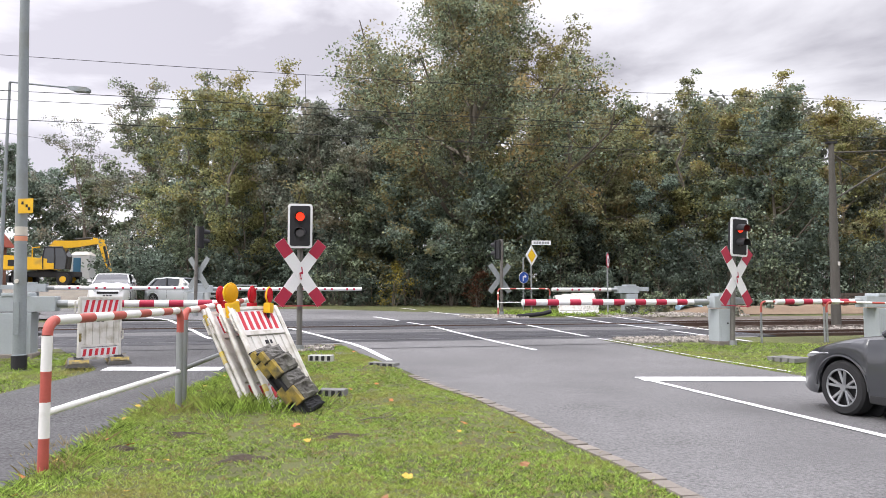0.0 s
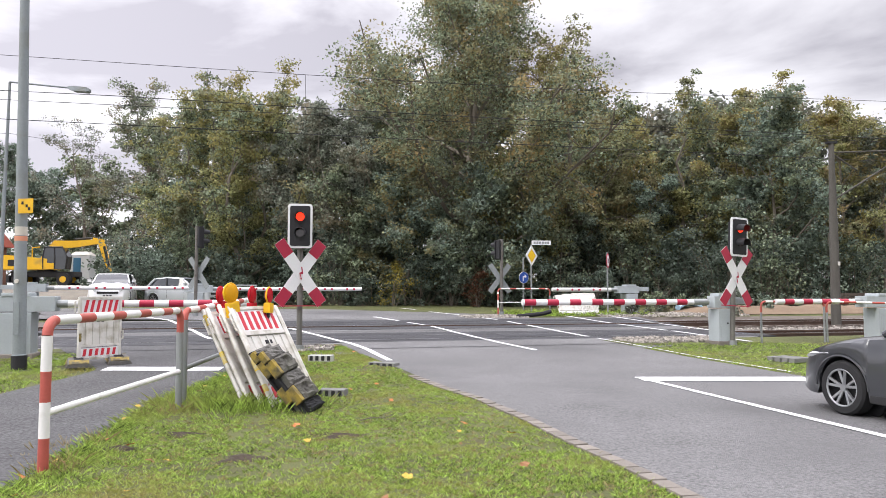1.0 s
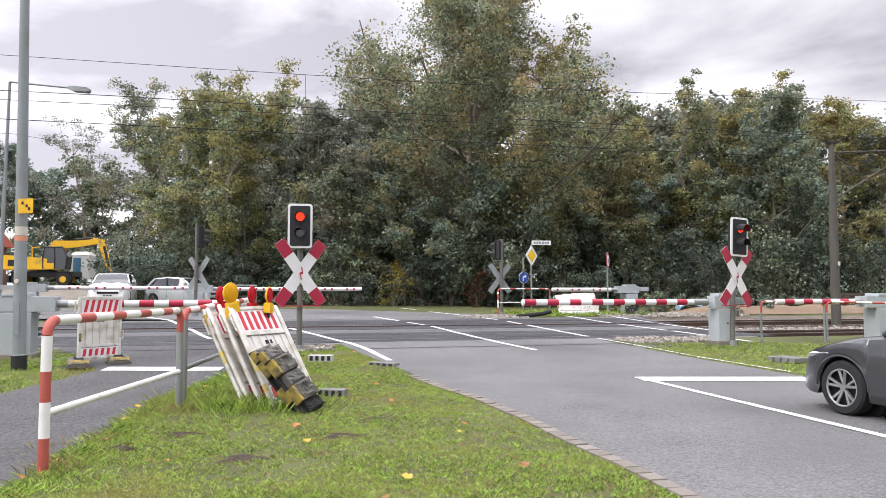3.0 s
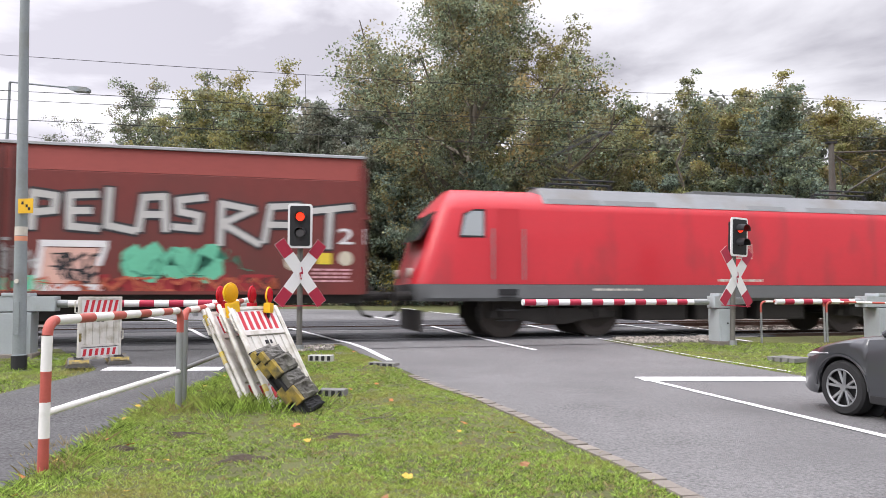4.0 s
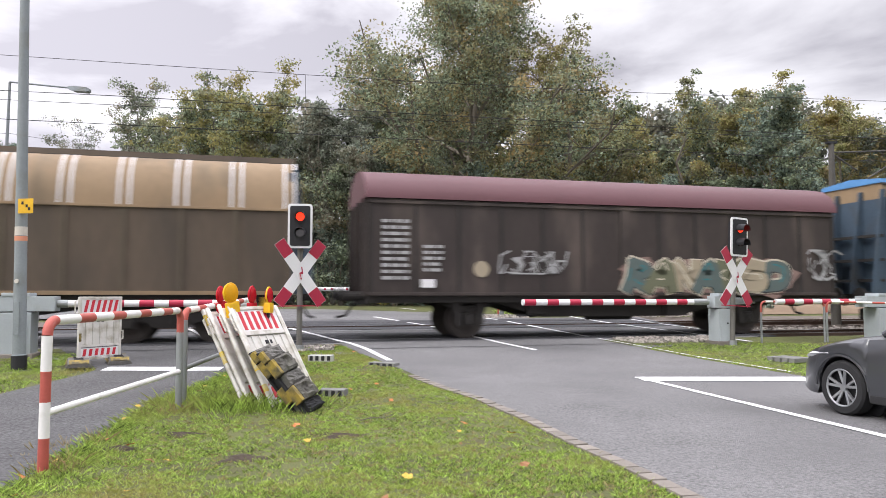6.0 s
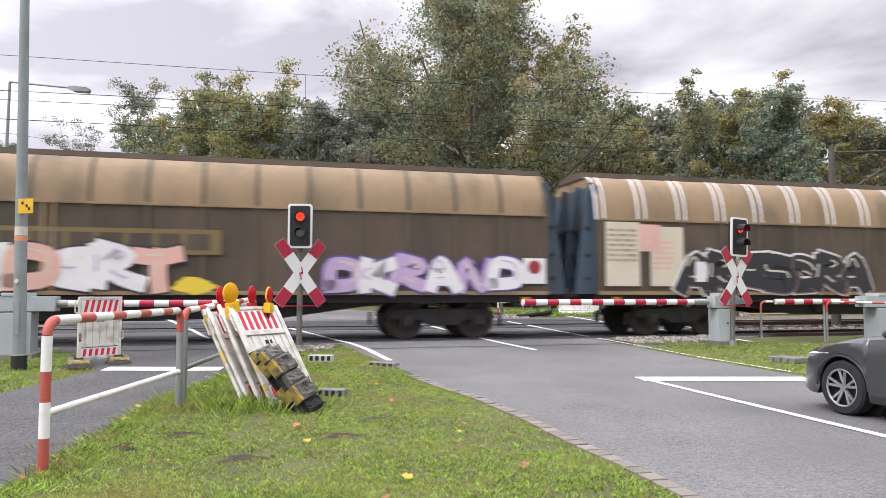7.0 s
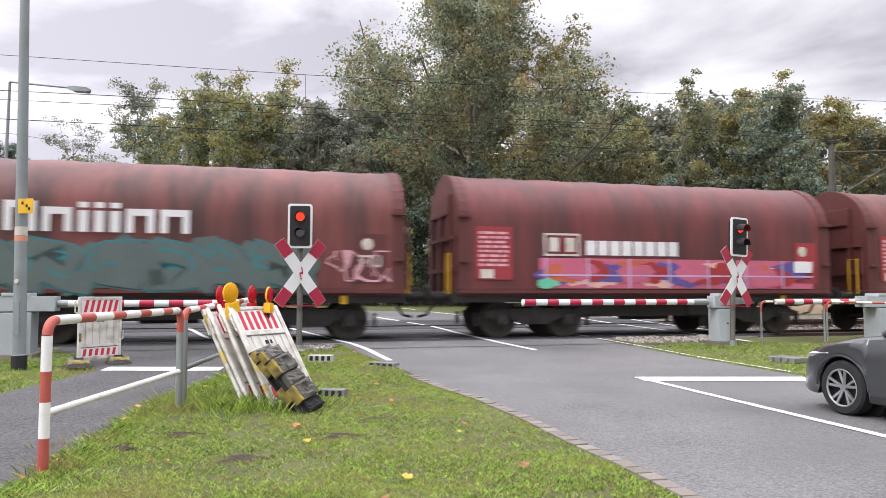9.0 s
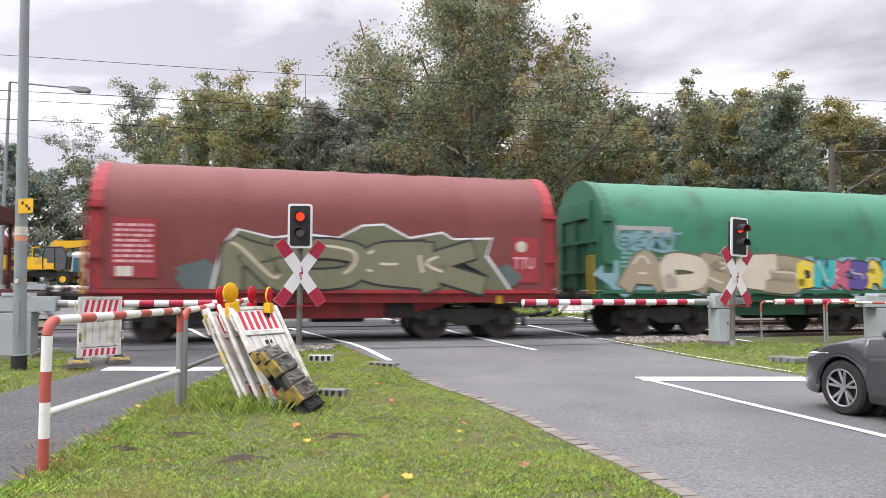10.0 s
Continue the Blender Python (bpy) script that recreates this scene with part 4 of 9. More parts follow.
def buffers(parent, half, reach):
    for sx in (-1, 1):
        for sy in (-1, 1):
            bm = B()
            rod(bm, (sx * half, sy * 0.875, 1.05), (sx * (half + reach - 0.06), sy * 0.875, 1.05), 0.11, n=12)
            rod(bm, (sx * (half + reach - 0.06), sy * 0.875, 1.05), (sx * (half + reach - 0.02), sy * 0.875, 1.05), 0.24, n=18)
            part("buffer", bm, M_UNDER, parent)
        bm = B()
        box(bm, (sx * (half + reach * 0.45), 0, 1.0), (reach * 0.9, 0.12, 0.14), 0.02)
        tube(bm, [(sx * half, 0.45, 0.95), (sx * (half + reach * 0.5), 0.45, 0.55), (sx * (half + reach * 0.9), 0.45, 0.5)], 0.035, 8)
        part("coupling", bm, M_UNDER, parent)


def underframe(parent, half, belly=0.0, material=None, sole=1.0):
    """Solebars, headstocks, a belly truss, brake gear and hoses under the body."""
    bm = B()
    for sy in (-1, 1):
        part("solebar", box(B(), (0, sy * 1.28, sole), (2 * half, 0.10, 0.22), 0.01), material or M_UNDER, parent)
        if belly:
            slab(bm, [(-half * belly, 0.9), (-half * belly * 0.62, 0.52), (half * belly * 0.62, 0.52), (half * belly, 0.9)], 0.03, Matrix.Translation((0, sy * 0.95, 0)))
    for sx in (-1, 1):
        box(bm, (sx * (half - 0.05), 0, 1.0), (0.1, 2.56, 0.3), 0.01)
    box(bm, (0, 0, 0.98), (2 * half, 0.5, 0.2))
    u = part("underframe", bm, material or M_UNDER, parent)
    bm = B()
    rod(bm, (-0.6, -0.55, 0.62), (0.7, -0.55, 0.62), 0.2, n=14)
    part("air_tank", bm, M_UNDER, u)
    part("brake_box", box(B(), (half * 0.28, -0.9, 0.72), (0.7, 0.3, 0.36), 0.03), M_UNDER, u)
    part("brake_valve", box(B(), (-half * 0.33, -1.0, 0.74), (0.5, 0.2, 0.3), 0.03), M_UNDER, u)
    return u


def axle_pair(parent, half_base, r=0.48):
    for sx in (-1, 1):
        x = sx * half_base
        wheelset(parent, x, r)
        bm = B()
        for sy in (-1, 1):
            y = sy * 1.05
            box(bm, (x, y, r), (0.28, 0.2, 0.3), 0.03)
            rod(bm, (x, sy * 1.1, r), (x, sy * 1.2, r), 0.1, n=12)
            for k in range(5):
                w = 1.3 - 0.22 * k
                slab(bm, [(x - w / 2, 0.86 - 0.035 * k), (x, 0.70 - 0.04 * k + 0.1), (x + w / 2, 0.86 - 0.035 * k), (x + w / 2, 0.83 - 0.035 * k), (x, 0.67 - 0.04 * k + 0.1), (x - w / 2, 0.83 - 0.035 * k)], 0.1, Matrix.Translation((0, y - 0.05, 0)))
            slab(bm, [(x - 0.5, 0.95), (x - 0.28, 0.3), (x - 0.2, 0.3), (x - 0.2, 0.95)], 0.03, Matrix.Translation((0, y - 0.12, 0)))
            slab(bm, [(x + 0.5, 0.95), (x + 0.28, 0.3), (x + 0.2, 0.3), (x + 0.2, 0.95)], 0.03, Matrix.Translation((0, y - 0.12, 0)))
        part("axle_guard", bm, M_UNDER, parent)


def prism(bm, sec, x0, x1):
    return loft(bm, [[(x0, y, z) for y, z in sec], [(x1, y, z) for y, z in sec]])


TRAIN = []


def wagon(name, offset, label, category="goods wagon"):
    t = thing(name, pose(0, 0, 0), label, category, "wagons of the train")
    TRAIN.append((t, offset))
    return t


# -- locomotive --
def locomotive(offset):
    t = thing("electric_locomotive", pose(0, 0, 0), "bright red electric locomotive with grey roof and skirt", "locomotive")
    TRAIN.append((t, offset))
    h = 8.92

    def slant(z):
        return 0.10 if z < 1.3 else (0.0 if z < 2.1 else 1.15 * ((z - 2.1) / 1.7) ** 1.25)

    def body_sections(sec):
        out = []
        for k, (inset, tp) in enumerate(((0, 0.80), (0.12, 0.90), (0.45, 0.97), (1.3, 1.0))):
            out.append([(-h + inset + slant(z) * (1 - inset / 2.6), y * tp, z) for y, z in sec])
        return out + [[(-x, y, z) for x, y, z in s] for s in out[::-1]]

    side = [(-1.49, 1.34), (-1.49, 3.15), (-1.43, 3.36), (-1.15, 3.62), (-0.6, 3.76), (0, 3.79), (0.6, 3.76), (1.15, 3.62), (1.43, 3.36), (1.49, 3.15), (1.49, 1.34)]
    b = part("body", loft(B(), body_sections(side)), M_LOCO, t, smooth=True)
    sk = [(-1.40, 0.92), (-1.485, 1.0), (-1.485, 1.335), (1.485, 1.335), (1.485, 1.0), (1.40, 0.92)]
    part("skirt", loft(B(), body_sections(sk)), M_LOCO_GREY, t, "dark grey skirt", smooth=True)
    roof = [(-1.44, 3.365), (-1.17, 3.64), (-1.0, 3.82), (1.0, 3.82), (1.17, 3.64), (1.44, 3.365)]
    rf = part("roof", prism(B(), roof, -5.6, 5.6), M_ROOF_GREY, t, "grey roof hatches")
    bm = B()
    for x0, x1 in ((-5.5, -4.0), (-3.9, -2.4), (0.4, 1.6), (2.3, 3.8), (3.9, 5.4)):
        slab(bm, [(x0, 0.02), (x1, 0.02), (x1, 0.2), (x0, 0.2)], 0.02, Matrix.Translation((0, -1.44, 3.37)) @ Matrix.Rotation(radians(-44), 4, "X"))
    box(bm, (0.6, 0, 3.86), (3.2, 1.9, 0.12), 0.03)
    part("roof_grille", bm, M_LOCO_GREY, rf)
    bm = B()
    for x in (-4.2, 4.2):
        for y in (-0.5, 0.5):
            rod(bm, (x - 0.9, y, 3.82), (x - 0.9, y, 4.02), 0.05)
            rod(bm, (x + 0.9, y, 3.82), (x + 0.9, y, 4.02), 0.05)
            rod(bm, (x - 0.9, y, 4.03), (x + 0.9, y, 4.03), 0.03)
        for k in (-0.8, 0.8):
            rod(bm, (x - 0.9, k, 4.1), (x + 0.9, k, 4.1), 0.025)
    part("lowered_pantograph", bm, M_BLACK, rf)
    # the raised pantograph behind the cab
    bm = B()
    tube(bm, [(-3.6, -0.35, 4.05), (-5.0, -0.28, 4.75), (-3.55, -0.5, 5.45)], 0.03, 6)
    tube(bm, [(-3.6, 0.35, 4.05), (-5.0, 0.28, 4.75), (-3.55, 0.5, 5.45)], 0.03, 6)
    for dx in (-0.2, 0.2):
        tube(bm, [(-3.55 + dx, -0.95, 5.32), (-3.55 + dx, -0.7, 5.48), (-3.55 + dx, 0.7, 5.48), (-3.55 + dx, 0.95, 5.32)], 0.025, 6)
    part("raised_pantograph", bm, M_BLACK, rf)
    for sx in (-1, 1):
        for sy in (-1, 1):
            y = sy * 1.495 - (0.012 if sy > 0 else 0)
            o = [(sx * (h - 1.15), 2.52), (sx * (h - 1.72), 2.52), (sx * (h - 1.72), 3.12), (sx * (h - 1.42), 3.12), (sx * (h - 1.25), 3.0)]
            w = part("side_window", slab(B(), o, 0.014, Matrix.Translation((0, y, 0))), M_PALEGLASS, t)
            o2 = [(x + (0.05 if abs(x) < h - 1.4 else -0.05) * -sx, z + (0.05 if z > 2.8 else -0.05)) for x, z in o]
            part("window_seal", slab(B(), o2, 0.006, Matrix.Translation((0, y + (0.004 if sy < 0 else 0.0), 0))), M_BLACK, w)
            for dx in (1.95, 2.75):
                part("handrail", rod(B(), (sx * (h - dx), sy * 1.55, 1.45), (sx * (h - dx), sy * 1.55, 2.7), 0.022), M_ROOF_GREY, t)
            bm = B()
            for zz in (0.45, 0.7, 1.02):
                box(bm, (sx * (h - 2.35), sy * 1.46, zz), (0.5, 0.16, 0.03))
            box(bm, (sx * (h - 2.35), sy * 1.488, 1.14), (0.5, 0.02, 0.16))
            part("step", bm, M_BLACK, t)
            part("door", slab(B(), [(sx * (h - 2.05), 1.36), (sx * (h - 2.65), 1.36), (sx * (h - 2.65), 3.2), (sx * (h - 2.05), 3.2)], 0.008, Matrix.Translation((0, sy * 1.492 - (0.0 if sy < 0 else 0.006) - (0.004 if sy < 0 else 0), 0))), M_LOCO, t)
        # windscreen on the slanted nose
        secs = []
        for z in (2.42, 3.15):
            xx = sx * (h - slant(z) + 0.015)
            secs.append([(xx, -1.02, z), (xx, 1.02, z), (xx - sx * 0.05, 1.02, z), (xx - sx * 0.05, -1.02, z)])
        part("windscreen", loft(B(), secs), M_GLASS, t)
        for sy in (-1, 1):
            part("headlight", rod(B(), (sx * (h - 0.05), sy * 0.8, 1.62), (sx * (h + 0.03), sy * 0.8, 1.62), 0.12, n=16), M_OFFWHITE, t)
    # plain badge plate and number bars
    bm = B()
    flat(bm, [(-0.24, 2.04), (0.36, 2.04), (0.36, 2.44), (-0.24, 2.44)], -1.491)
    badge = part("badge", bm, M_OFFWHITE, t, "pale outlined badge plate")
    bm = B()
    flat(bm, [(-0.20, 2.08), (0.32, 2.08), (0.32, 2.40), (-0.20, 2.40)], -1.4955)
    part("badge_field", bm, M_LOCO, badge)
    bars(badge, "badge_bar", [(-0.12, 0.03, 2.13, 2.35), (0.09, 0.24, 2.13, 2.35)], -1.4995, M_OFFWHITE)
    small_print(t, -0.65, 0.68, 1.40, 1.52, 1, -1.491, M_OFFWHITE, 5, "number_bar")
    small_print(t, -4.28, -2.92, 1.16, 1.26, 1, -1.487, M_OFFWHITE, 6, "number_bar")
    for x in (-5.2, 5.2):
        bogie(t, x, 0.62, 2.6)
    bm = B()
    for x in (-2.2, -0.4, 1.5):
        box(bm, (x, 0, 0.66), (1.5, 2.4, 0.5), 0.05)
    part("equipment_box", bm, M_UNDER, t)
    for sx in (-1, 1):
        bm = B()
        slab(bm, [(-1.2, 0.18), (1.2, 0.18), (1.3, 0.7), (-1.3, 0.7)], 0.05, pose(sx * (h - 0.25), 0, 0, 0, 0, 90))
        part("snow_plough", bm, M_UNDER, t)
    buffers(t, h - 0.1, 0.5)


# -- red two-axle sliding-wall wagon --
def red_wagon(offset):
    t = wagon("sliding_wall_wagon", offset, "oxide-red sliding-wall wagon with grey roof and sprayed graffiti")
    h = 7.5
    y = -1.46
    part("wall", prism(B(), [(-1.46, 1.10), (-1.46, 3.72), (-1.44, 3.74), (1.44, 3.74), (1.46, 3.72), (1.46, 1.10)], -h, h), M_OXIDE, t)
    part("upper_wall", prism(B(), [(-1.45, 3.745), (-1.36, 4.28), (1.36, 4.28), (1.45, 3.745)], -h, h), M_OXIDE_TOP, t)
    part("roof", prism(B(), [(-1.42, 4.285), (-1.40, 4.34), (-0.8, 4.47), (0, 4.52), (0.8, 4.47), (1.40, 4.34), (1.42, 4.285)], -h - 0.06, h + 0.06), M_ROOF_GREY, t, "flat grey roof")
    bm = B()
    for x in (-0.12, 0.12):
        part("door_post", box(B(), (x, y - 0.02, 2.65), (0.09, 0.05, 3.1)), M_FRAME_OX, t)
    for x in (-h + 0.05, h - 0.05):
        part("corner_post", box(B(), (x, y - 0.015, 2.6), (0.1, 0.05, 3.0)), M_OXIDE, t)
    box(bm, (0, y - 0.015, 1.12), (2 * h, 0.06, 0.07))
    part("sill_rail", bm, M_OXIDE, t)
    for sx in (-1, 1):
        bm = B()
        for yy in (-1.2, -0.6, 0, 0.6, 1.2):
            box(bm, (sx * (h + 0.06), yy, 2.6), (0.12, 0.1, 3.0))
        box(bm, (sx * (h + 0.08), 0, 2.9), (0.14, 2.8, 0.1))
        part("end_rib", bm, M_OXIDE, t)
    underframe(t, h, 0.55)
    axle_pair(t, 4.5)
    buffers(t, h, 0.58)
    yy = y - 0.004
    # the sprayed side
    chalk = paint("sprayed_chalk_white", (0.46, 0.45, 0.44))
    hand_word(t, "PELAS", 0.36, 3.98, 2.50, 3.24, yy - 0.004, 0.15, chalk)
    hand_word(t, "RAT", 4.12, 7.25, 2.30, 3.12, yy - 0.006, 0.14, chalk)
    lettering("graffiti_letters", "21", 6.90, 7.53, 2.25, 2.62, yy - 0.012, P_WHITE, t, 0.01)
    # faded firm lettering as plain blocks
    x0, x1 = -5.70, -2.15
    wds = (1.0, 0.9, 0.34, 0.34, 0.34, 0.95, 1.0)
    rects, x = [], x0
    k = (x1 - x0) / (sum(wds) + 0.2 * 6)
    for i, w in enumerate(wds):
        rects.append((x, x + w * k, 2.05, 2.72 if i in (0, 2, 3, 4) else 2.58))
        x += (w + 0.2) * k
    bm = B()
    for a, b_, c, d_ in rects:
        if b_ - a > 0.3:
            st = 0.13
            flat(bm, [(a, c), (a + st, c), (a + st, d_ - st), (b_ - st, d_ - st), (b_ - st, c), (b_, c), (b_, d_), (a, d_)], yy)
        else:
            flat(bm, [(a, c), (b_, c), (b_, d_ - 0.16), (a, d_ - 0.16)], yy)
            flat(bm, [(a, d_ - 0.1), (b_, d_ - 0.1), (b_, d_), (a, d_)], yy)
    part("faded_lettering", bm, M_PINKWHITE, t)
    scribble(t, -5.95, 0.08, 1.2, 2.25, yy - 0.002, P_SILVER, 3, 70, 0.07)
    scribble(t, -5.95, 0.08, 1.2, 2.1, yy - 0.008, P_BLACK, 4, 55, 0.055)
    scribble(t, -5.82, 0.23, 1.2, 2.1, yy - 0.013, P_SILVER, 5, 50, 0.03)
    # mint bubbles over a red and orange cloud
    bm = B()
    for i, (px, rx, rz) in enumerate(((1140, 0.28, 0.36), (1165, 0.3, 0.42), (1200, 0.34, 0.38), (1240, 0.36, 0.42), (970, 0.4, 0.16), (1010, 0.3, 0.2))):
        flat(bm, blob((-15.023 + 0.01538 * (px)), 1.78 if px > 1100 else 1.28, rx, rz, i + 3, jag=0.1), yy - 0.010 - 0.0004 * i)
    part("graffiti", bm, P_MINT, t, "mint-green bubble graffiti")
    scribble(t, 1.96, 4.97, 1.15, 1.5, yy - 0.004, P_DARKRED, 9, 22, 0.09)
    scribble(t, -0.83, 4.97, 1.15, 1.45, yy - 0.016, P_ORANGE, 10, 20, 0.05)
    scribble(t, 2.12, 4.54, 1.5, 2.1, yy - 0.014, P_GREEN, 12, 10, 0.03)
    q0, q1 = 0.54, 1.99
    bm = B()
    for a in ([(q0, 1.2), (q0 + 0.13, 1.2), (q0 + 0.2, 2.1), (q0 + 0.1, 2.1)], [(q0 + 0.1, 2.1), (q1, 2.1), (q1, 2.24), (q0 + 0.1, 2.24)], [(q1 - 0.12, 1.7), (q1, 2.1), (q1 - 0.12, 2.1), (q1 - 0.25, 1.7)],
              [(q0 + 0.1, 1.16), (q1 - 0.1, 1.16), (q1 - 0.1, 1.3), (q0 + 0.1, 1.3)]):
        flat(bm, a, yy - 0.012)
    part("graffiti_frame", bm, P_WHITE, t)
    bars(t, "graffiti_field", [(q0 + 0.15, q1 - 0.2, 1.32, 2.08)], yy - 0.002, P_SALMON)
    scribble(t, q0 + 0.3, q1 - 0.4, 1.35, 1.95, yy - 0.008, P_BLACK, 11, 8, 0.06)
    # placards
    small_print(t, -7.19, -6.59, 1.5, 3.0, 9, yy, M_OFFWHITE, 2)
    bars(t, "placard", [(-7.19, -6.84, 1.34, 1.55), (-7.95, -7.94, 1.3, 1.31)], yy - 0.004, P_WHITE)
    bars(t, "placard", [(-6.62, -6.34, 1.62, 1.84), (6.43, 6.76, 1.78, 2.04)], yy - 0.004, P_YEL)
    bm = B()
    flat(bm, ring(0.19, 20, 5.89, 1.82), yy - 0.008)
    flat(bm, ring(0.17, 20, 7.08, 1.92), yy - 0.008)
    part("placard", bm, P_CREAM, t)
    bars(t, "placard", [(-1.83, -1.49, 1.45, 1.82)], yy - 0.018, P_DARKRED)
    small_print(t, -0.90, -0.30, 2.35, 3.05, 4, yy, P_GOLD, 8)
    small_print(t, 6.30, 7.21, 1.35, 1.7, 4, yy, M_PINKWHITE, 18)


# -- long ribbed sliding-wall wagons --
def ribbed_wagon(offset, half, roof_mat, low_mat, up_mat, z_break, z_top, rounded, label, stripes=False, seam=None, end_mat=None, pitch=1.15, rib_mat=None):
    z_top += 0.2
    t = wagon("ribbed_sliding_wall_wagon", offset, label)
    h = half
    part("wall", prism(B(), [(-1.46, 1.10), (-1.46, z_break), (1.46, z_break), (1.46, 1.10)], -h, h), low_mat, t, "grime-streaked lower wall")
    if rounded:
        arc = [(-1.47 + 0.62 * (1 - math.cos(a)), z_break + 0.004 + (z_top - z_break) * math.sin(a)) for a in (math.pi / 2 * k / 7 for k in range(8))]
    else:
        arc = [(-1.49, z_break + 0.004), (-1.49, z_break + 0.06), (-1.10, z_top)]
    sec = arc + [(-y, z) for y, z in arc[::-1]]
    part("upper_wall", prism(B(), sec, -h, h), up_mat, t, "tan upper wall", smooth=rounded)
    ry = -arc[-1][0]
    part("roof", prism(B(), [(-ry - 0.05, z_top + 0.004), (-ry - 0.03, z_top + 0.13), (0, z_top + 0.24), (ry + 0.03, z_top + 0.13), (ry + 0.05, z_top + 0.004)], -h - 0.05, h + 0.05), roof_mat, t)
    part("gutter", box(B(), (0, -ry - 0.075, z_top - 0.035), (2 * h, 0.05, 0.07), 0.01), M_UNDER, t, "dark gutter under the roof")
    n = int(2 * h / pitch)
    bm, bm3, bm2 = B(), B(), B()
    for i in range(n + 1):
        x = -h + 0.06 + (2 * h - 0.12) * i / n
        # rib shading is painted: the ribs get a darker tone than the wall
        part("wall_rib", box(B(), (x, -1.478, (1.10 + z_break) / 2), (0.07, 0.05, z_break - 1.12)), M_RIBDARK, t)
        for dx in ((-0.11, 0.11) if stripes else (0,)):
            w = 0.026 if stripes else 0.045
            lo = [(x + dx - w, y - 0.012, z + 0.006) for y, z in arc]
            hi = [(x + dx + w, y - 0.012, z + 0.006) for y, z in arc]
            vs = [[bm3.verts.new(p) for p in lo], [bm3.verts.new(p) for p in hi], [bm3.verts.new((p[0], p[1] + 0.03, p[2] - 0.02)) for p in hi], [bm3.verts.new((p[0], p[1] + 0.03, p[2] - 0.02)) for p in lo]]
            for a, b_ in ((0, 1), (1, 2), (3, 0)):
                for k in range(len(arc) - 1):
                    bm3.faces.new((vs[a][k], vs[b_][k], vs[b_][k + 1], vs[a][k + 1]))
            part("shoulder_rib", bm3, rib_mat or up_mat, t)
            bm3 = B()
    bm.free()
    bm3.free()
    box(bm2, (0, -1.475, z_break + 0.01), (2 * h, 0.06, 0.06), 0.008)
    box(bm2, (0, -1.475, 1.12), (2 * h, 0.06, 0.09), 0.008)
    if seam is not None:
        for dx in (-0.1, 0.1):
            box(bm2, (seam + dx, -1.485, (1.1 + z_break) / 2), (0.06, 0.07, z_break - 1.1), 0.008)
    part("edge_rail", bm2, up_mat, t)
    for sx in (-1, 1):
        bm = B()
        box(bm, (sx * (h - 0.02), 0, 2.5), (0.1, 2.7, 2.8))
        for yy in (-1.25, -0.45, 0.45, 1.25):
            part("end_brace", slab(B(), [(sx * h, 1.1), (sx * (h + 0.55), 1.1), (sx * (h + 0.42), 2.2), (sx * (h + 0.12), z_top - 0.2), (sx * h, z_top - 0.2)], 0.07, Matrix.Translation((0, yy, 0))), end_mat or M_BLUEEND, t)
        for zz in (1.5, 2.1, 2.8):
            part("end_rail", box(B(), (sx * (h + 0.2), 0, zz), (0.14, 2.55, 0.08)), M_UNDER, t)
        part("end_wall", bm, end_mat or M_BLUEEND, t, "braced steel end wall")
    underframe(t, h, 0.66)
    for x in (-h + 2.6, h - 2.6):
        bogie(t, x)
    buffers(t, h + 0.3, 0.4)
    bm = B()
    for x in (-h + 0.55, h - 0.55):
        box(bm, (x, -1.36, 0.92), (0.22, 0.04, 0.22), 0.01)
    part("chock_plate", bm, M_YELLOW, t)
    return t


def wide_letters(t, x0, x1, z0, z1, widths, y, material, name="firm_lettering"):
    """A firm's name as plain blocks in its colour."""
    k = (x1 - x0) / (sum(widths) + 0.22 * (len(widths) - 1))
    rects, x = [], x0
    for w in widths:
        rects.append((x, x + w * k, z0, z1))
        x += (w + 0.22) * k
    return bars(t, name, rects, y, material)


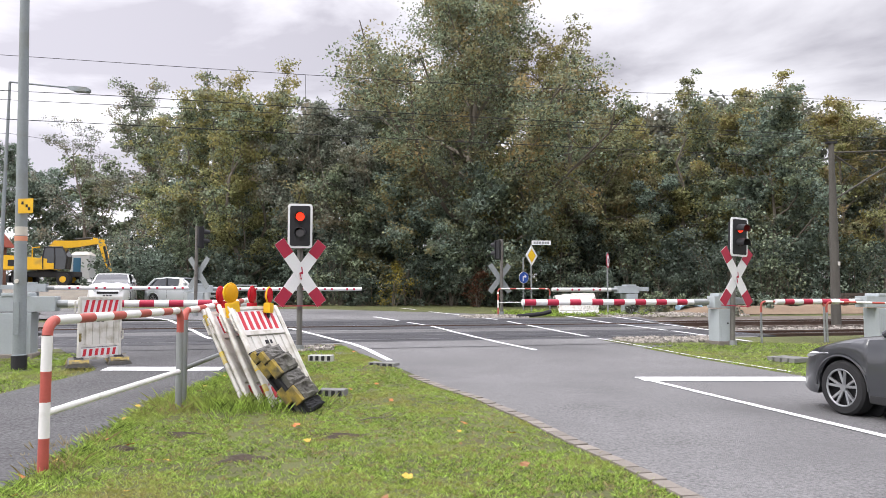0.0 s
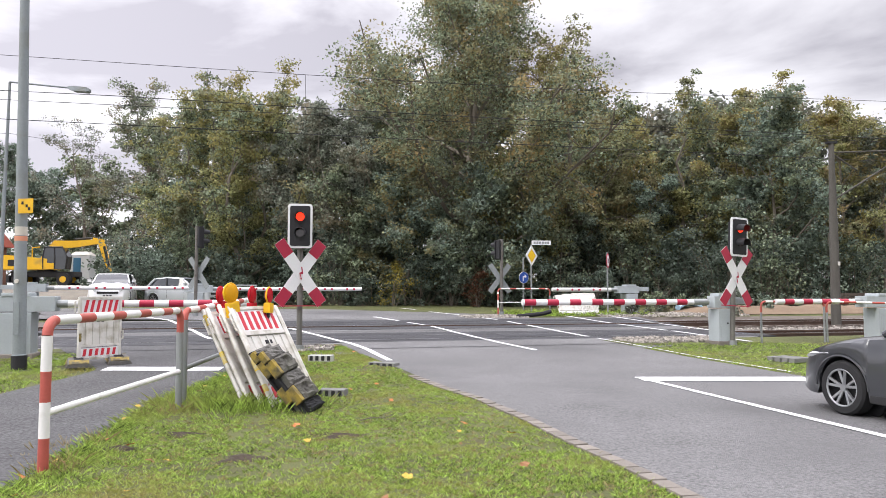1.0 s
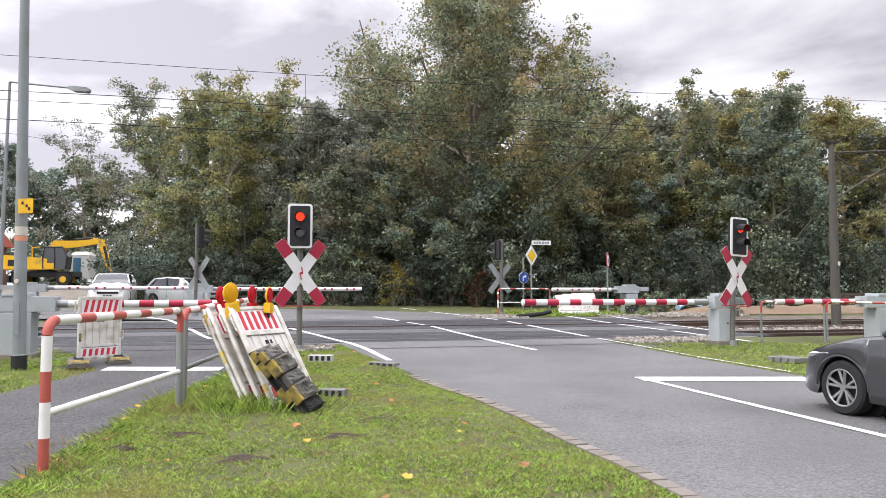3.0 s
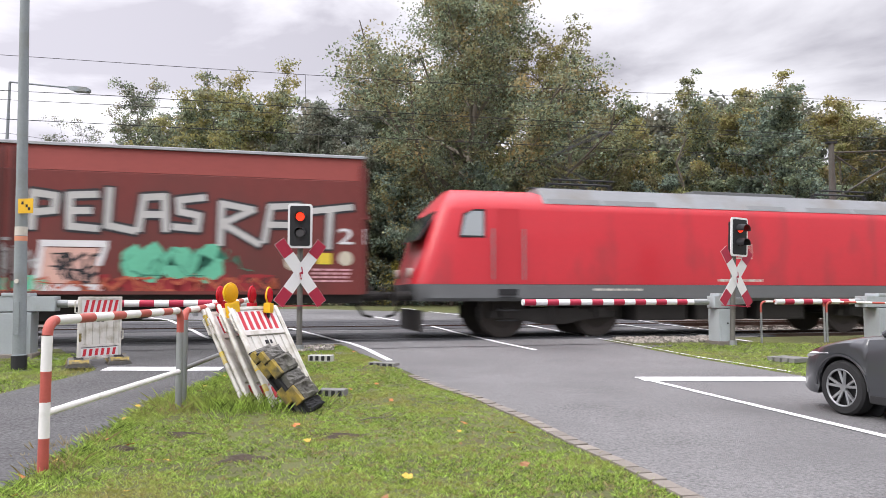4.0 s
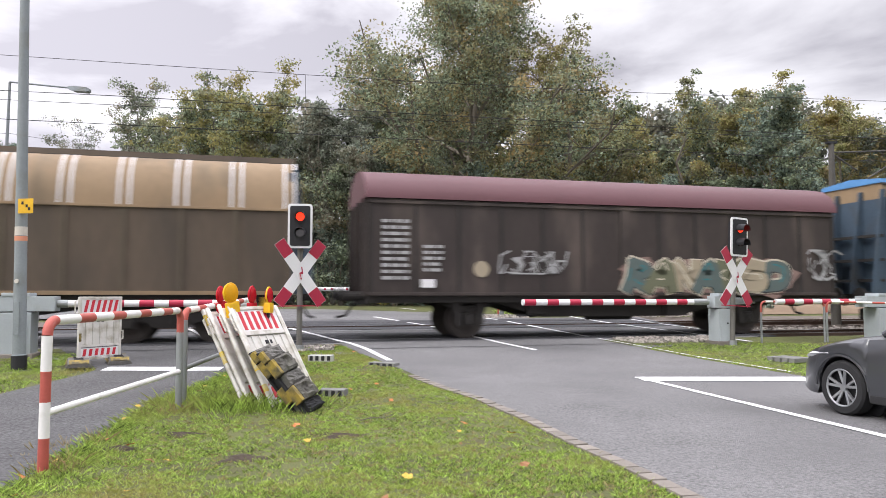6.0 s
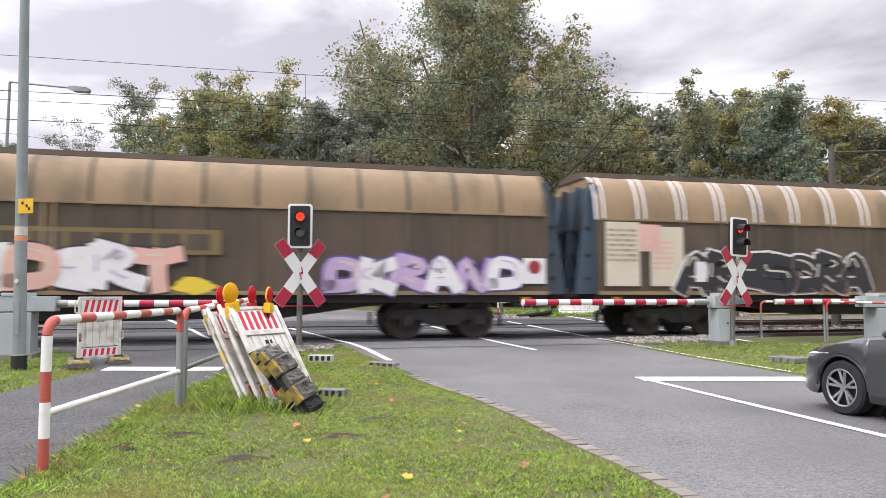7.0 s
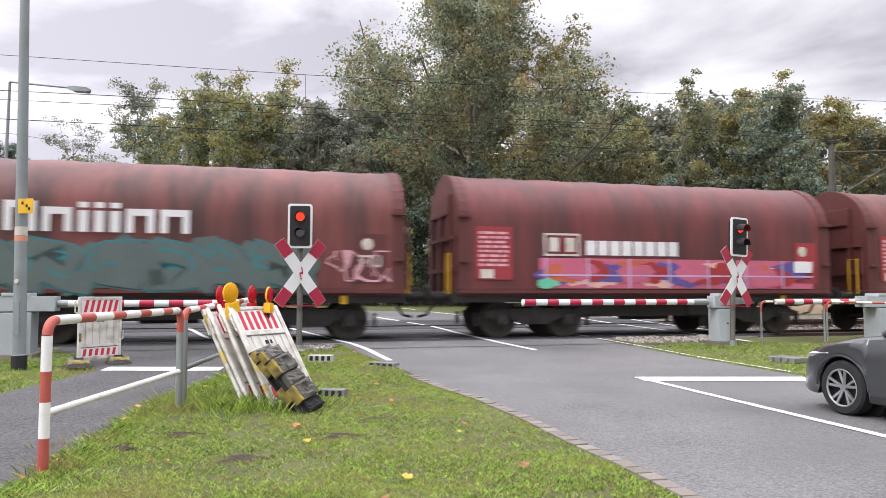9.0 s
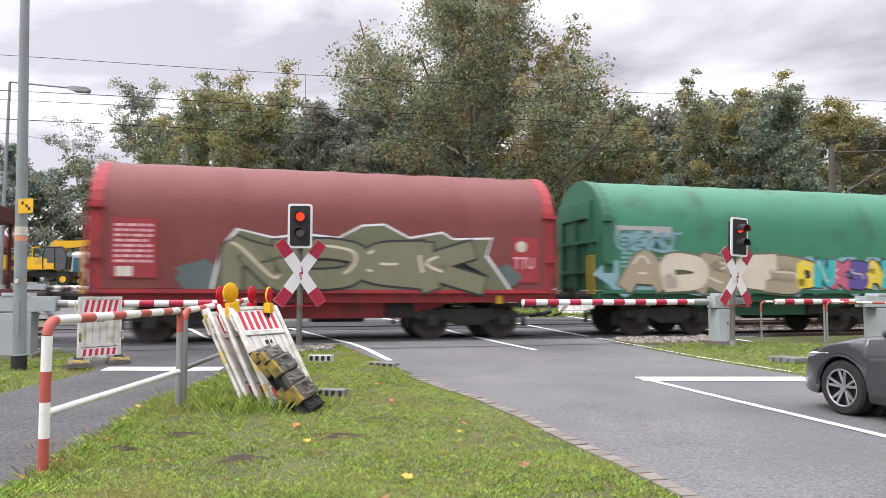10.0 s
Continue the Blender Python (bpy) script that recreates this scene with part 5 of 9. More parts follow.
def first_long_wagon(offset):
    # shoulder ribs in the darker wall tone paint the shadow at the joints
    t = ribbed_wagon(offset, 11.12, M_BLUE, M_TANDIRT_SHADE, M_TAN, 3.42, 4.16, False, "tan ribbed sliding-wall wagon with blue roof and graffiti", seam=-0.20, rib_mat=M_TANDIRT_SHADE)
    y = -1.505
    bars(t, "gold_band", [(-3.56, 3.06, 2.13, 2.74)], -1.499, P_GOLD)
    wide_letters(t, -3.44, 3.01, 2.28, 2.62, (1, 1, 1, 1, 1, 1.3, 1, 1, 1, 1, 1), y - 0.004, M_UNDER)
    piece(t, (4, 7, 6, 1, 5, 2, 6, 3), 2.18, 7.60, 1.12, 2.16, y - 0.006, [P_PURPLE, P_SALMON, P_ORANGE, P_CREAM, P_PURPLE], P_WHITE, 5, 0.36, 0.08, P_TEAL, label="multicoloured block graffiti on a teal cloud")
    bm = B()
    flat(bm, blob(1.61, 1.62, 0.55, 0.42, 8), y - 0.004)
    flat(bm, blob(7.85, 1.55, 0.5, 0.4, 9), y - 0.004)
    part("graffiti_cloud", bm, P_TEAL, t)
    piece(t, (2, 3, 7, 0), -1.62, 0.71, 1.2, 2.2, y - 0.004, P_GREYGREEN, P_BEIGE, 15, 0.3, 0.06)
    piece(t, (4, 0, 7), -7.93, -5.64, 1.15, 2.05, y - 0.004, [P_ORANGE, P_CYAN], P_BLACK, 6, 0.34, 0.06)
    bars(t, "placard", [(-5.55, -4.81, 1.3, 1.78), (-8.61, -8.21, 1.35, 1.95), (-10.94, -10.08, 1.3, 2.0)], y - 0.003, M_OFFWHITE)
    bars(t, "placard", [(8.75, 9.69, 1.28, 1.72), (9.87, 10.76, 1.28, 1.72), (-9.87, -9.02, 1.3, 2.15)], y - 0.003, M_TAN)
    bars(t, "placard", [(-10.94, -10.08, 2.02, 3.3)], y - 0.003, paint("rust_stained_cream", (0.42, 0.24, 0.14)))
    bm = B()
    flat(bm, ring(0.17, 20, -5.18, 1.54), y - 0.008)
    part("placard_disc", bm, P_BLACK, t)
    small_print(t, -10.87, -10.16, 1.4, 1.9, 5, y - 0.008, M_TANDIRT_SHADE, 3)
    small_print(t, -9.79, -9.10, 1.4, 2.05, 5, y - 0.008, M_TANDIRT_SHADE, 4)
    scribble(t, -8.72, -8.08, 2.2, 2.5, y - 0.004, P_WHITE, 7, 6, 0.05)


def striped_wagon(offset):
    t = ribbed_wagon(offset, 10.65, M_TANDARK, M_TANDARK, M_TAN, 3.0, 3.98, True, "brown ribbed sliding-wall wagon with white-striped rounded shoulders and graffiti", True, rib_mat=P_WHITE, seam=0.0)
    y = -1.505
    # pale placards and a silver-outlined piece near the tail
    bars(t, "placard", [(-10.47, -9.50, 1.3, 2.95), (-9.19, -8.23, 1.3, 2.85)], y - 0.002, P_CREAM)
    bars(t, "placard", [(-9.50, -8.90, 2.2, 2.9)], y - 0.004, P_SALMON)
    small_print(t, -10.40, -9.59, 1.9, 2.8, 7, y - 0.006, P_BEIGE, 3)
    small_print(t, -9.11, -8.53, 1.7, 2.5, 6, y - 0.006, P_SALMON, 4)
    piece(t, (2, 0, 1, 5, 6, 0, 2), -8.23, -2.36, 1.15, 2.2, y - 0.006, P_BLACK, P_WHITE, 21, 0.4, 0.07, label="black bubble graffiti with white outlines")
    bars(t, "placard", [(-7.89, -7.33, 1.42, 1.95)], y - 0.020, P_WHITE)
    scribble(t, -0.57, 2.65, 1.2, 2.2, y - 0.004, P_SALMON, 31, 16, 0.07)


def brown_wagon(offset):
    # the shoulder ribs take the rib tone with its painted shading
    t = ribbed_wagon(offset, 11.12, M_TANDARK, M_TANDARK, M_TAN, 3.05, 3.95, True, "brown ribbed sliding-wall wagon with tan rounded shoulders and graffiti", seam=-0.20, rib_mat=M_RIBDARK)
    y = -1.505
    bars(t, "gold_band", [(-3.68, 3.31, 1.96, 2.52)], -1.504, paint("faded_gold_band", (0.17, 0.125, 0.055)))
    wide_letters(t, -3.51, 3.06, 2.06, 2.42, (1, 1, 1, 1, 1, 1.3, 1, 1, 1, 1, 1), y - 0.004, M_TANDARK)
    piece(t, (3, 6, 1, 0, 4), -1.73, 2.46, 1.14, 2.2, y - 0.006, [P_WHITE, P_SALMON, P_WHITE], P_BLACK, 41, 0.38, 0.05, label="white and pink graffiti letters")
    bm = B()
    flat(bm, blob(-2.13, 1.4, 0.5, 0.32, 8), y - 0.004)
    flat(bm, blob(2.74, 1.28, 0.45, 0.18, 9), y - 0.004)
    part("graffiti", bm, P_YEL, t)
    piece(t, (6, 7, 0, 2, 3, 6), 5.69, 10.43, 1.14, 2.0, y - 0.004, [P_LILAC, P_WHITE], P_PURPLE, 43, 0.34, 0.05, label="lilac graffiti letters")
    for grow, col, dy in ((0.05, P_BLACK, 0.004), (0.03, P_SILVER, 0.010)):
        lettering("graffiti_letters", "ONE", -7.73, -4.39, 1.2, 2.35, y - dy, col, t, grow, 0.1)
    bm = B()
    flat(bm, blob(-8.13, 1.7, 0.35, 0.5, 4), y - 0.001)
    flat(bm, blob(-4.32, 1.5, 0.3, 0.4, 5), y - 0.001)
    part("graffiti_cloud", bm, P_BLUE, t)
    bars(t, "placard", [(-11.10, -9.93, 1.32, 2.98), (-9.51, -8.79, 1.35, 2.95)], y - 0.002, P_CREAM)
    small_print(t, -11.00, -10.02, 1.9, 2.8, 7, y - 0.006, P_BEIGE, 3)
    small_print(t, -9.44, -8.92, 1.9, 2.8, 7, y - 0.006, P_BEIGE, 5)
    bm = B()
    xx = -8.33
    flat(bm, [(xx - 0.18, 1.75), (xx, 1.57), (xx + 0.18, 1.75), (xx, 1.93)], y - 0.004)
    part("placard", bm, P_WHITE, t)
    bars(t, "placard", [(10.45, 11.04, 1.35, 1.98)], y - 0.014, P_WHITE)
    bm = B()
    flat(bm, ring(0.17, 20, 10.74, 1.76), y - 0.019)
    part("placard_disc", bm, P_SIGNRED, t)


# -- dark two-axle wagon with maroon roof --
def dark_wagon(offset):
    t = wagon("covered_wagon", offset, "brown-black covered sliding-wall wagon with arched maroon roof")
    h = 6.55
    part("wall", prism(B(), [(-1.46, 1.08), (-1.46, 3.36), (1.46, 3.36), (1.46, 1.08)], -h, h), M_BROWNBLACK, t)
    arc = [(-1.54, 3.37), (-1.52, 3.52), (-1.36, 3.80), (-1.0, 4.03), (-0.5, 4.14), (0, 4.17)]
    part("roof", prism(B(), arc + [(-y, z) for y, z in arc[-2::-1]], -h - 0.08, h + 0.08), M_MAROON, t, "arched maroon roof", smooth=True)
    bm = B()
    for i in range(13):
        x = -h + 0.06 + (2 * h - 0.12) * i / 12
        # darker ribs, with their shading put into the colour
        part("wall_rib", box(B(), (x, -1.475, 2.2), (0.06, 0.05, 2.2)), M_UNDER, t)
    box(bm, (0.1, -1.48, 2.2), (0.22, 0.06, 2.25), 0.01)
    box(bm, (0, -1.48, 3.28), (2 * h, 0.07, 0.07), 0.01)
    box(bm, (0, -1.48, 1.1), (2 * h, 0.07, 0.08), 0.01)
    part("wall_rail", bm, M_BROWNBLACK, t)
    for sx in (-1, 1):
        bm = B()
        for yy in (-1.3, -0.45, 0.45, 1.3):
            box(bm, (sx * (h + 0.06), yy, 2.2), (0.12, 0.1, 2.3))
        part("end_rib", bm, M_BROWNBLACK, t)
    underframe(t, h, 0.5)
    axle_pair(t, 4.0)
    buffers(t, h, 0.6)
    y = -1.51
    piece(t, (0, 2, 3, 2, 7, 5, 6), 0.18, 4.89, 1.12, 2.0, y, [P_GREYGREEN, P_OLIVE, P_BEIGE], P_CREAM, 51, 0.4, 0.05, P_DUSK, label="faded green and pink graffiti letters")
    scribble(t, -3.24, -1.83, 1.6, 2.15, y, P_SILVER, 52, 14, 0.035)
    scribble(t, 5.59, 6.34, 1.5, 2.3, y, P_SILVER, 53, 8, 0.05)
    small_print(t, -6.23, -5.57, 1.4, 2.9, 10, y, P_SILVER, 54)
    small_print(t, -5.23, -4.74, 1.6, 2.3, 5, y, P_SILVER, 55)
    bars(t, "placard", [(-5.28, -4.94, 1.25, 1.45)], y, P_WHITE)
    bm = B()
    flat(bm, ring(0.2, 20, -3.78, 1.7), y)
    flat(bm, ring(0.17, 20, 4.86, 1.72), y)
    part("placard", bm, P_BEIGE, t)


# -- hooded coil wagons --
def hood_section(top=4.18):
    out = [(-1.47, 1.22), (-1.48, 2.0), (-1.47, 2.8)]
    for k in range(1, 10):
        a = math.pi / 2 * k / 9
        out.append((-1.47 + 1.47 * (1 - math.cos(a)) ** 0.92, 2.8 + (top - 2.8) * math.sin(a) ** 0.85))
    return out + [(-y, z) for y, z in out[-2::-1]]


def coil_wagon(offset, tarp, frame_mat, label, seed, wrinkle=0.012, board=None):
    t = wagon("hooded_coil_wagon", offset, label)
    h = 5.42
    rng = random.Random(seed)
    sec = hood_section()
    xs = [-h + 0.32 + (2 * h - 0.64) * i / 44 for i in range(45)]
    secs = []
    for i, x in enumerate(xs):
        hoop = abs((i % 5.5) / 5.5 - 0.5) * 2
        secs.append([(x, y * (1 - wrinkle * 0.6 * (1 - hoop) * (0.4 + rng.random())), z - wrinkle * 2.2 * (1 - hoop) * (0.5 + rng.random()) * (1 if z > 2.9 else 0.2)) for y, z in sec])
    part("tarpaulin_hood", loft(B(), secs), tarp, t, "tarpaulin hood stretched over hoops", smooth=True)
    for sx in (-1, 1):
        bm = B()
        inner = [(y * 1.012, 1.15 + (z - 1.15) * 1.006) for y, z in sec]
        prism(bm, inner, sx * (h - 0.34), sx * (h - 0.06))
        for yy in (-0.9, 0, 0.9):
            part("end_rib", box(B(), (sx * (h - 0.02), yy, 2.3), (0.12, 0.1, 2.3)), frame_mat, t)
        part("end_hatch", box(B(), (sx * (h - 0.02), 0, 3.35), (0.1, 1.9, 0.5), 0.03), frame_mat, t)
        for zz in (1.7, 2.5):
            part("end_rail", box(B(), (sx * (h - 0.02), 0, zz), (0.1, 2.7, 0.1)), frame_mat, t)
        part("end_wall", bm, frame_mat, t, "steel end wall with ribs")
        bm = B()
        box(bm, (sx * (h - 0.2), -1.53, 3.0), (0.34, 0.1, 0.08), 0.01)
        box(bm, (sx * (h - 0.2), -1.53, 1.9), (0.22, 0.1, 0.08), 0.01)
        tube(bm, [(sx * (h + 0.02), -1.4, 1.2), (sx * (h + 0.02), -1.4, 2.9)], 0.025, 6)
        part("hood_latch", bm, frame_mat, t)
        bm = B()
        tube(bm, [(sx * (h + 0.1), -1.25, 1.1), (sx * (h + 0.1), -1.25, 2.1), (sx * (h + 0.1), -0.95, 2.1), (sx * (h + 0.1), -0.95, 1.1)], 0.02, 6)
        part("grab_handle", bm, M_YELLOW, t)
    bm = B()
    box(bm, (0, -1.45, 1.16), (2 * h - 0.1, 0.1, 0.10), 0.01)
    box(bm, (0, 0, 1.12), (2 * h - 0.1, 2.7, 0.12), 0.01)
    part("floor_frame", bm, frame_mat, t)
    underframe(t, h, 0.52, frame_mat if board else None)
    for x in (-h + 2.2, h - 2.2):
        bogie(t, x)
    buffers(t, h, 0.58)
    bars(t, "axle_lamp_plate", [(h - 1.55, h - 1.4, 0.86, 1.06)], -1.34, M_YELLOW)
    return t


def boards(t, b_mat, ink, seed, w=0.95, y=-1.492):
    h = 5.42
    bars(t, "data_board", [(-h + 0.5, -h + 0.5 + w, 1.45, 2.75)], y, b_mat)
    small_print(t, -h + 0.58, -h + 0.4 + w, 1.75, 2.65, 8, y - 0.004, ink, seed)
    bars(t, "data_board", [(h - 0.5 - w * 0.72, h - 0.5, 1.38, 2.5)], y, b_mat)
    bars(t, "label_holder", [(-h + 0.62, -h + 0.95, 1.48, 1.70)], y - 0.005, M_OFFWHITE)
    bm = B()
    flat(bm, ring(0.14, 18, h - 0.95, 2.26), y - 0.004)
    part("placard_disc", bm, M_OFFWHITE, t)
    lettering("class_letters", "TTU", h - 1.16, h - 0.62, 1.72, 2.0, y - 0.004, ink, t, 0.01)


M_TARP_WINE = mat("wine_red_tarpaulin", (0.165, 0.026, 0.036), 0.45, var=0.2, scale=0.6, fine=6, grain=2.4, bump=0.4, bscale=2.5, dirt=(0.095, 0.022, 0.027), dirt_at=0.54, stretch=(1.2, 1, 0.7))
M_TARP_BROWN = mat("brown_red_tarpaulin", (0.150, 0.046, 0.041), 0.45, var=0.3, scale=0.7, fine=5, grain=2.6, bump=0.3, bscale=3, dirt=(0.060, 0.027, 0.024), dirt_at=0.53, dirt_scale=0.9, stretch=(1.8, 1, 0.22))
M_TARP_DULL = mat("dull_red_tarpaulin", (0.130, 0.032, 0.032), 0.45, var=0.28, scale=0.7, fine=5, grain=2.4, bump=0.3, bscale=3, dirt=(0.070, 0.025, 0.024), dirt_at=0.54, dirt_scale=0.9, stretch=(1.7, 1, 0.25))
M_TARP_GREEN = mat("green_tarpaulin", (0.042, 0.185, 0.108), 0.5, var=0.12, scale=0.5, fine=8, bump=0.15, bscale=4, dirt=(0.03, 0.11, 0.065), dirt_at=0.6)
M_TARP_RED = mat("red_tarpaulin", (0.165, 0.046, 0.042), 0.55, var=0.12, scale=0.5, fine=8, bump=0.2, bscale=4, dirt=(0.15, 0.038, 0.036), dirt_at=0.56)
M_FRAME_RED = mat("red_steel_frame", (0.30, 0.03, 0.035), 0.5, var=0.18, scale=1, fine=12, bump=0.1, dirt=(0.14, 0.03, 0.03), dirt_at=0.6)
M_FRAME_DARK = mat("dark_red_steel_frame", (0.095, 0.028, 0.026), 0.6, var=0.25, scale=1, fine=12, bump=0.1)
M_FRAME_GREEN = mat("green_steel_frame", (0.03, 0.12, 0.07), 0.5, var=0.2, scale=1, fine=12, bump=0.1)
Y0 = -1.492


def badge(t, x0, x1, z0, z1, y):
    bars(t, "badge", [(x0, x1, z0, z1)], y, M_OFFWHITE)
    bars(t, "badge_field", [(x0 + 0.05, x1 - 0.05, z0 + 0.05, z1 - 0.05)], y - 0.004, M_TARP_WINE)
    w = (x1 - x0) * 0.26
    bars(t, "badge_bar", [(x0 + 0.14, x0 + 0.14 + w, z0 + 0.11, z1 - 0.11), (x1 - 0.14 - w, x1 - 0.14, z0 + 0.11, z1 - 0.11)], y - 0.008, M_OFFWHITE)


def coil_wagons():
    t = coil_wagon(-107.72, M_TARP_WINE, M_FRAME_DARK, "wine-red tarpaulin-hooded coil wagon with blue-white graffiti", 61, 0.02)
    boards(t, M_TARP_BROWN, M_OFFWHITE, 61)
    badge(t, -3.01, -2.30, 2.28, 2.72, Y0)
    piece(t, (4, 2, 0, 1, 7), -3.39, 3.59, 1.2, 2.2, Y0, [P_WHITE, P_SKY], P_BLUE, 62, 0.34, 0.09, P_GREYGREEN, label="white and pale-blue graffiti letters")
    scribble(t, 3.67, 4.33, 1.3, 1.9, Y0, M_PINKWHITE, 63, 7, 0.06)

    t = coil_wagon(-119.76, M_TARP_BROWN, M_FRAME_DARK, "dark red tarpaulin-hooded coil wagon with pink graffiti", 64, 0.012)
    boards(t, P_SIGNRED, M_PINKWHITE, 64)
    piece(t, (1, 0, 6, 5, 3, 2, 5), -3.48, 2.98, 1.2, 2.35, Y0, [P_PINK, P_LILAC], P_WHITE, 65, 0.26, 0.06, P_GREYGREEN, label="pink graffiti with white outlines on grey-green")
    bm = B()
    for i in range(9):
        flat(bm, ring(0.05 + 0.02 * (i % 3), 12, (-16.503 + 0.01538 * (860 + 47 * i)), 2.2 - 0.12 * (i % 2)), Y0 - 0.016)
    part("graffiti_dot", bm, P_CREAM, t)

    t = coil_wagon(-131.80, M_TARP_DULL, M_FRAME_DARK, "oxide-red tarpaulin-hooded coil wagon with a painted colour panel", 67, 0.012)
    boards(t, P_SIGNRED, M_PINKWHITE, 67)
    badge(t, -3.14, -2.17, 2.05, 2.62, Y0)
    wide_letters(t, -2.00, 0.61, 2.08, 2.45, (1, 1, 1, 1, 1, 1, 1, 1), Y0, P_WHITE)
    x0, x1 = -3.27, 4.79
    bars(t, "painted_panel", [(x0, x1, 1.24, 2.0)], Y0, P_PINK)
    r = random.Random(3)
    for i, c in enumerate((P_PURPLE, P_SALMON, P_ORANGE, P_PURPLE, P_DARKRED, P_PINK)):
        for k in range(5):
            bm = B()
            flat(bm, blob(x0 + 0.45 + (x1 - x0 - 0.9) * ((i * 0.17 + k * 0.23) % 1.0), 1.62 + r.uniform(-.12, .12), 0.5, 0.25, 10 * i + k), Y0 - 0.004 - 0.0005 * k - 0.003 * i)
            part("painted_shape", bm, c, t)
    bm = B()
    for k in range(7):
        xx = x0 + (x1 - x0) * (k + 0.12) / 7
        flat(bm, [(xx, 1.24), (xx + 0.05, 1.24), (xx + 0.05, 2.0), (xx, 2.0)], Y0 - 0.024)
    flat(bm, [(x0, 1.55), (x1, 1.55), (x1, 1.59), (x0, 1.59)], Y0 - 0.0235)
    part("panel_line", bm, P_LILAC, t)
    bars(t, "placard", [(x1 - 0.62, x1 - 0.05, 1.68, 1.98)], Y0 - 0.027, P_WHITE)
    bm = B()
    flat(bm, blob(x0 + 0.2, 1.36, 0.3, 0.12, 3), Y0 - 0.027)
    part("painted_shape", bm, P_MINT, t)

    t = coil_wagon(-143.84, M_TARP_BROWN, M_FRAME_DARK, "brown-red tarpaulin-hooded coil wagon with grey-green graffiti", 70, 0.012)
    boards(t, M_FRAME_DARK, M_OFFWHITE, 70)
    x0, x1 = -3.15, 0.52
    wds = (1.0, 0.95, 0.32, 0.32, 0.32, 0.95, 1.0)
    k = (x1 - x0) / (sum(wds) + 0.2 * 6)
    bm, x = B(), x0
    for i, w in enumerate(wds):
        a, b_, c, d_ = x, x + w * k, 2.42, (3.06 if i in (0, 2, 3, 4) else 2.94)
        yy = -1.53
        if w > 0.5:
            st = 0.15
            flat(bm, [(a, c), (a + st, c), (a + st, d_ - st), (b_ - st, d_ - st), (b_ - st, c), (b_, c), (b_, d_), (a, d_)], yy, 0.006)
        else:
            flat(bm, [(a, c), (b_, c), (b_, d_ - 0.18), (a, d_ - 0.18)], yy, 0.006)
            flat(bm, [(a, d_ - 0.12), (b_, d_ - 0.12), (b_, d_), (a, d_)], yy, 0.006)
        x = b_ + 0.2 * k
    part("firm_lettering", bm, P_WHITE, t)
    piece(t, (2, 0, 1, 6, 2, 7), -3.74, 3.13, 1.22, 2.2, Y0, P_GREYGREEN, P_TEAL, 71, 0.42, 0.05, P_GREYGREEN, label="dull grey-green graffiti letters")
    scribble(t, 3.51, 4.68, 1.4, 2.1, Y0 - 0.004, M_PINKWHITE, 72, 8, 0.04)

    t = coil_wagon(-155.88, M_TARP_GREEN, M_FRAME_GREEN, "green tarpaulin-hooded coil wagon with colourful graffiti", 73, 0.008, True)
    boards(t, M_TARP_GREEN, P_SKY, 73)
    bm = B()
    x0, x1 = -5.09, 5.32
    for i in range(12):
        flat(bm, blob(x0 + (x1 - x0) * (i + 0.5) / 12, 1.6, 0.8, 0.5, i), Y0 + 0.002 - 0.0004 * (i % 6))
    part("graffiti_cloud", bm, P_SKY, t)
    piece(t, (2, 6, 0, 1, 5), -4.60, 0.66, 1.2, 2.12, Y0 - 0.006, [P_BEIGE, P_CREAM], P_OLIVE, 74, 0.42, 0.06, label="sand-coloured graffiti letters")
    piece(t, (6, 3, 7, 5, 2, 0, 6), 0.53, 4.52, 1.22, 2.05, Y0 - 0.008, [P_YEL, P_CYAN, P_PINK, P_PURPLE], P_BLACK, 75, 0.4, 0.05, label="yellow, cyan and pink graffiti letters")
    bars(t, "pale_strip", [(-5.00, -3.38, 2.58, 2.86)], Y0, P_SILVER)
    scribble(t, -5.03, -3.43, 2.2, 2.7, Y0 - 0.004, P_SKY, 76, 14, 0.06)

    t = coil_wagon(-167.92, M_TARP_RED, M_FRAME_RED, "faded red tarpaulin-hooded coil wagon with olive graffiti", 77, 0.01, True)
    boards(t, P_SIGNRED, M_PINKWHITE, 77)
    x0, x1 = -2.85, 3.86
    prof_ = [(0, 1.2), (0.03, 2.15), (0.08, 2.58), (0.2, 2.4), (0.3, 2.5), (0.42, 2.42), (0.5, 2.72), (0.58, 2.76), (0.67, 2.45), (0.79, 2.6), (0.83, 2.44), (0.98, 2.48), (0.96, 2.05), (1.05, 1.2)]
    for g_, col, dy in ((0.0, P_WHITE, 0.002), (0.05, P_OLIVE, 0.006)):
        bm = B()
        flat(bm, [(x0 + (x1 - x0) * u + (g_ if u < 0.1 else (-g_ if u > 0.94 else 0)), z - (g_ if z > 1.3 else -g_ * 0)) for u, z in prof_], Y0 - dy)
        part("graffiti_outline" if g_ == 0 else "graffiti", bm, col, t, "" if g_ == 0 else "broad olive graffiti with a white outline")
    piece(t, (3, 6, 1, 7), x0 + 0.45, x1 - 0.35, 1.22, 2.38, Y0 - 0.010, paint("spray_khaki", (0.17, 0.17, 0.105)), P_BLACK, 79, 0.34, 0.06)
    bm = B()
    flat(bm, blob(x0 - 0.2, 1.5, 0.6, 0.32, 3), Y0 - 0.0005)
    flat(bm, blob(x1 + 0.2, 1.5, 0.35, 0.3, 4), Y0 - 0.0005)
    part("graffiti_cloud", bm, P_GREYGREEN, t)


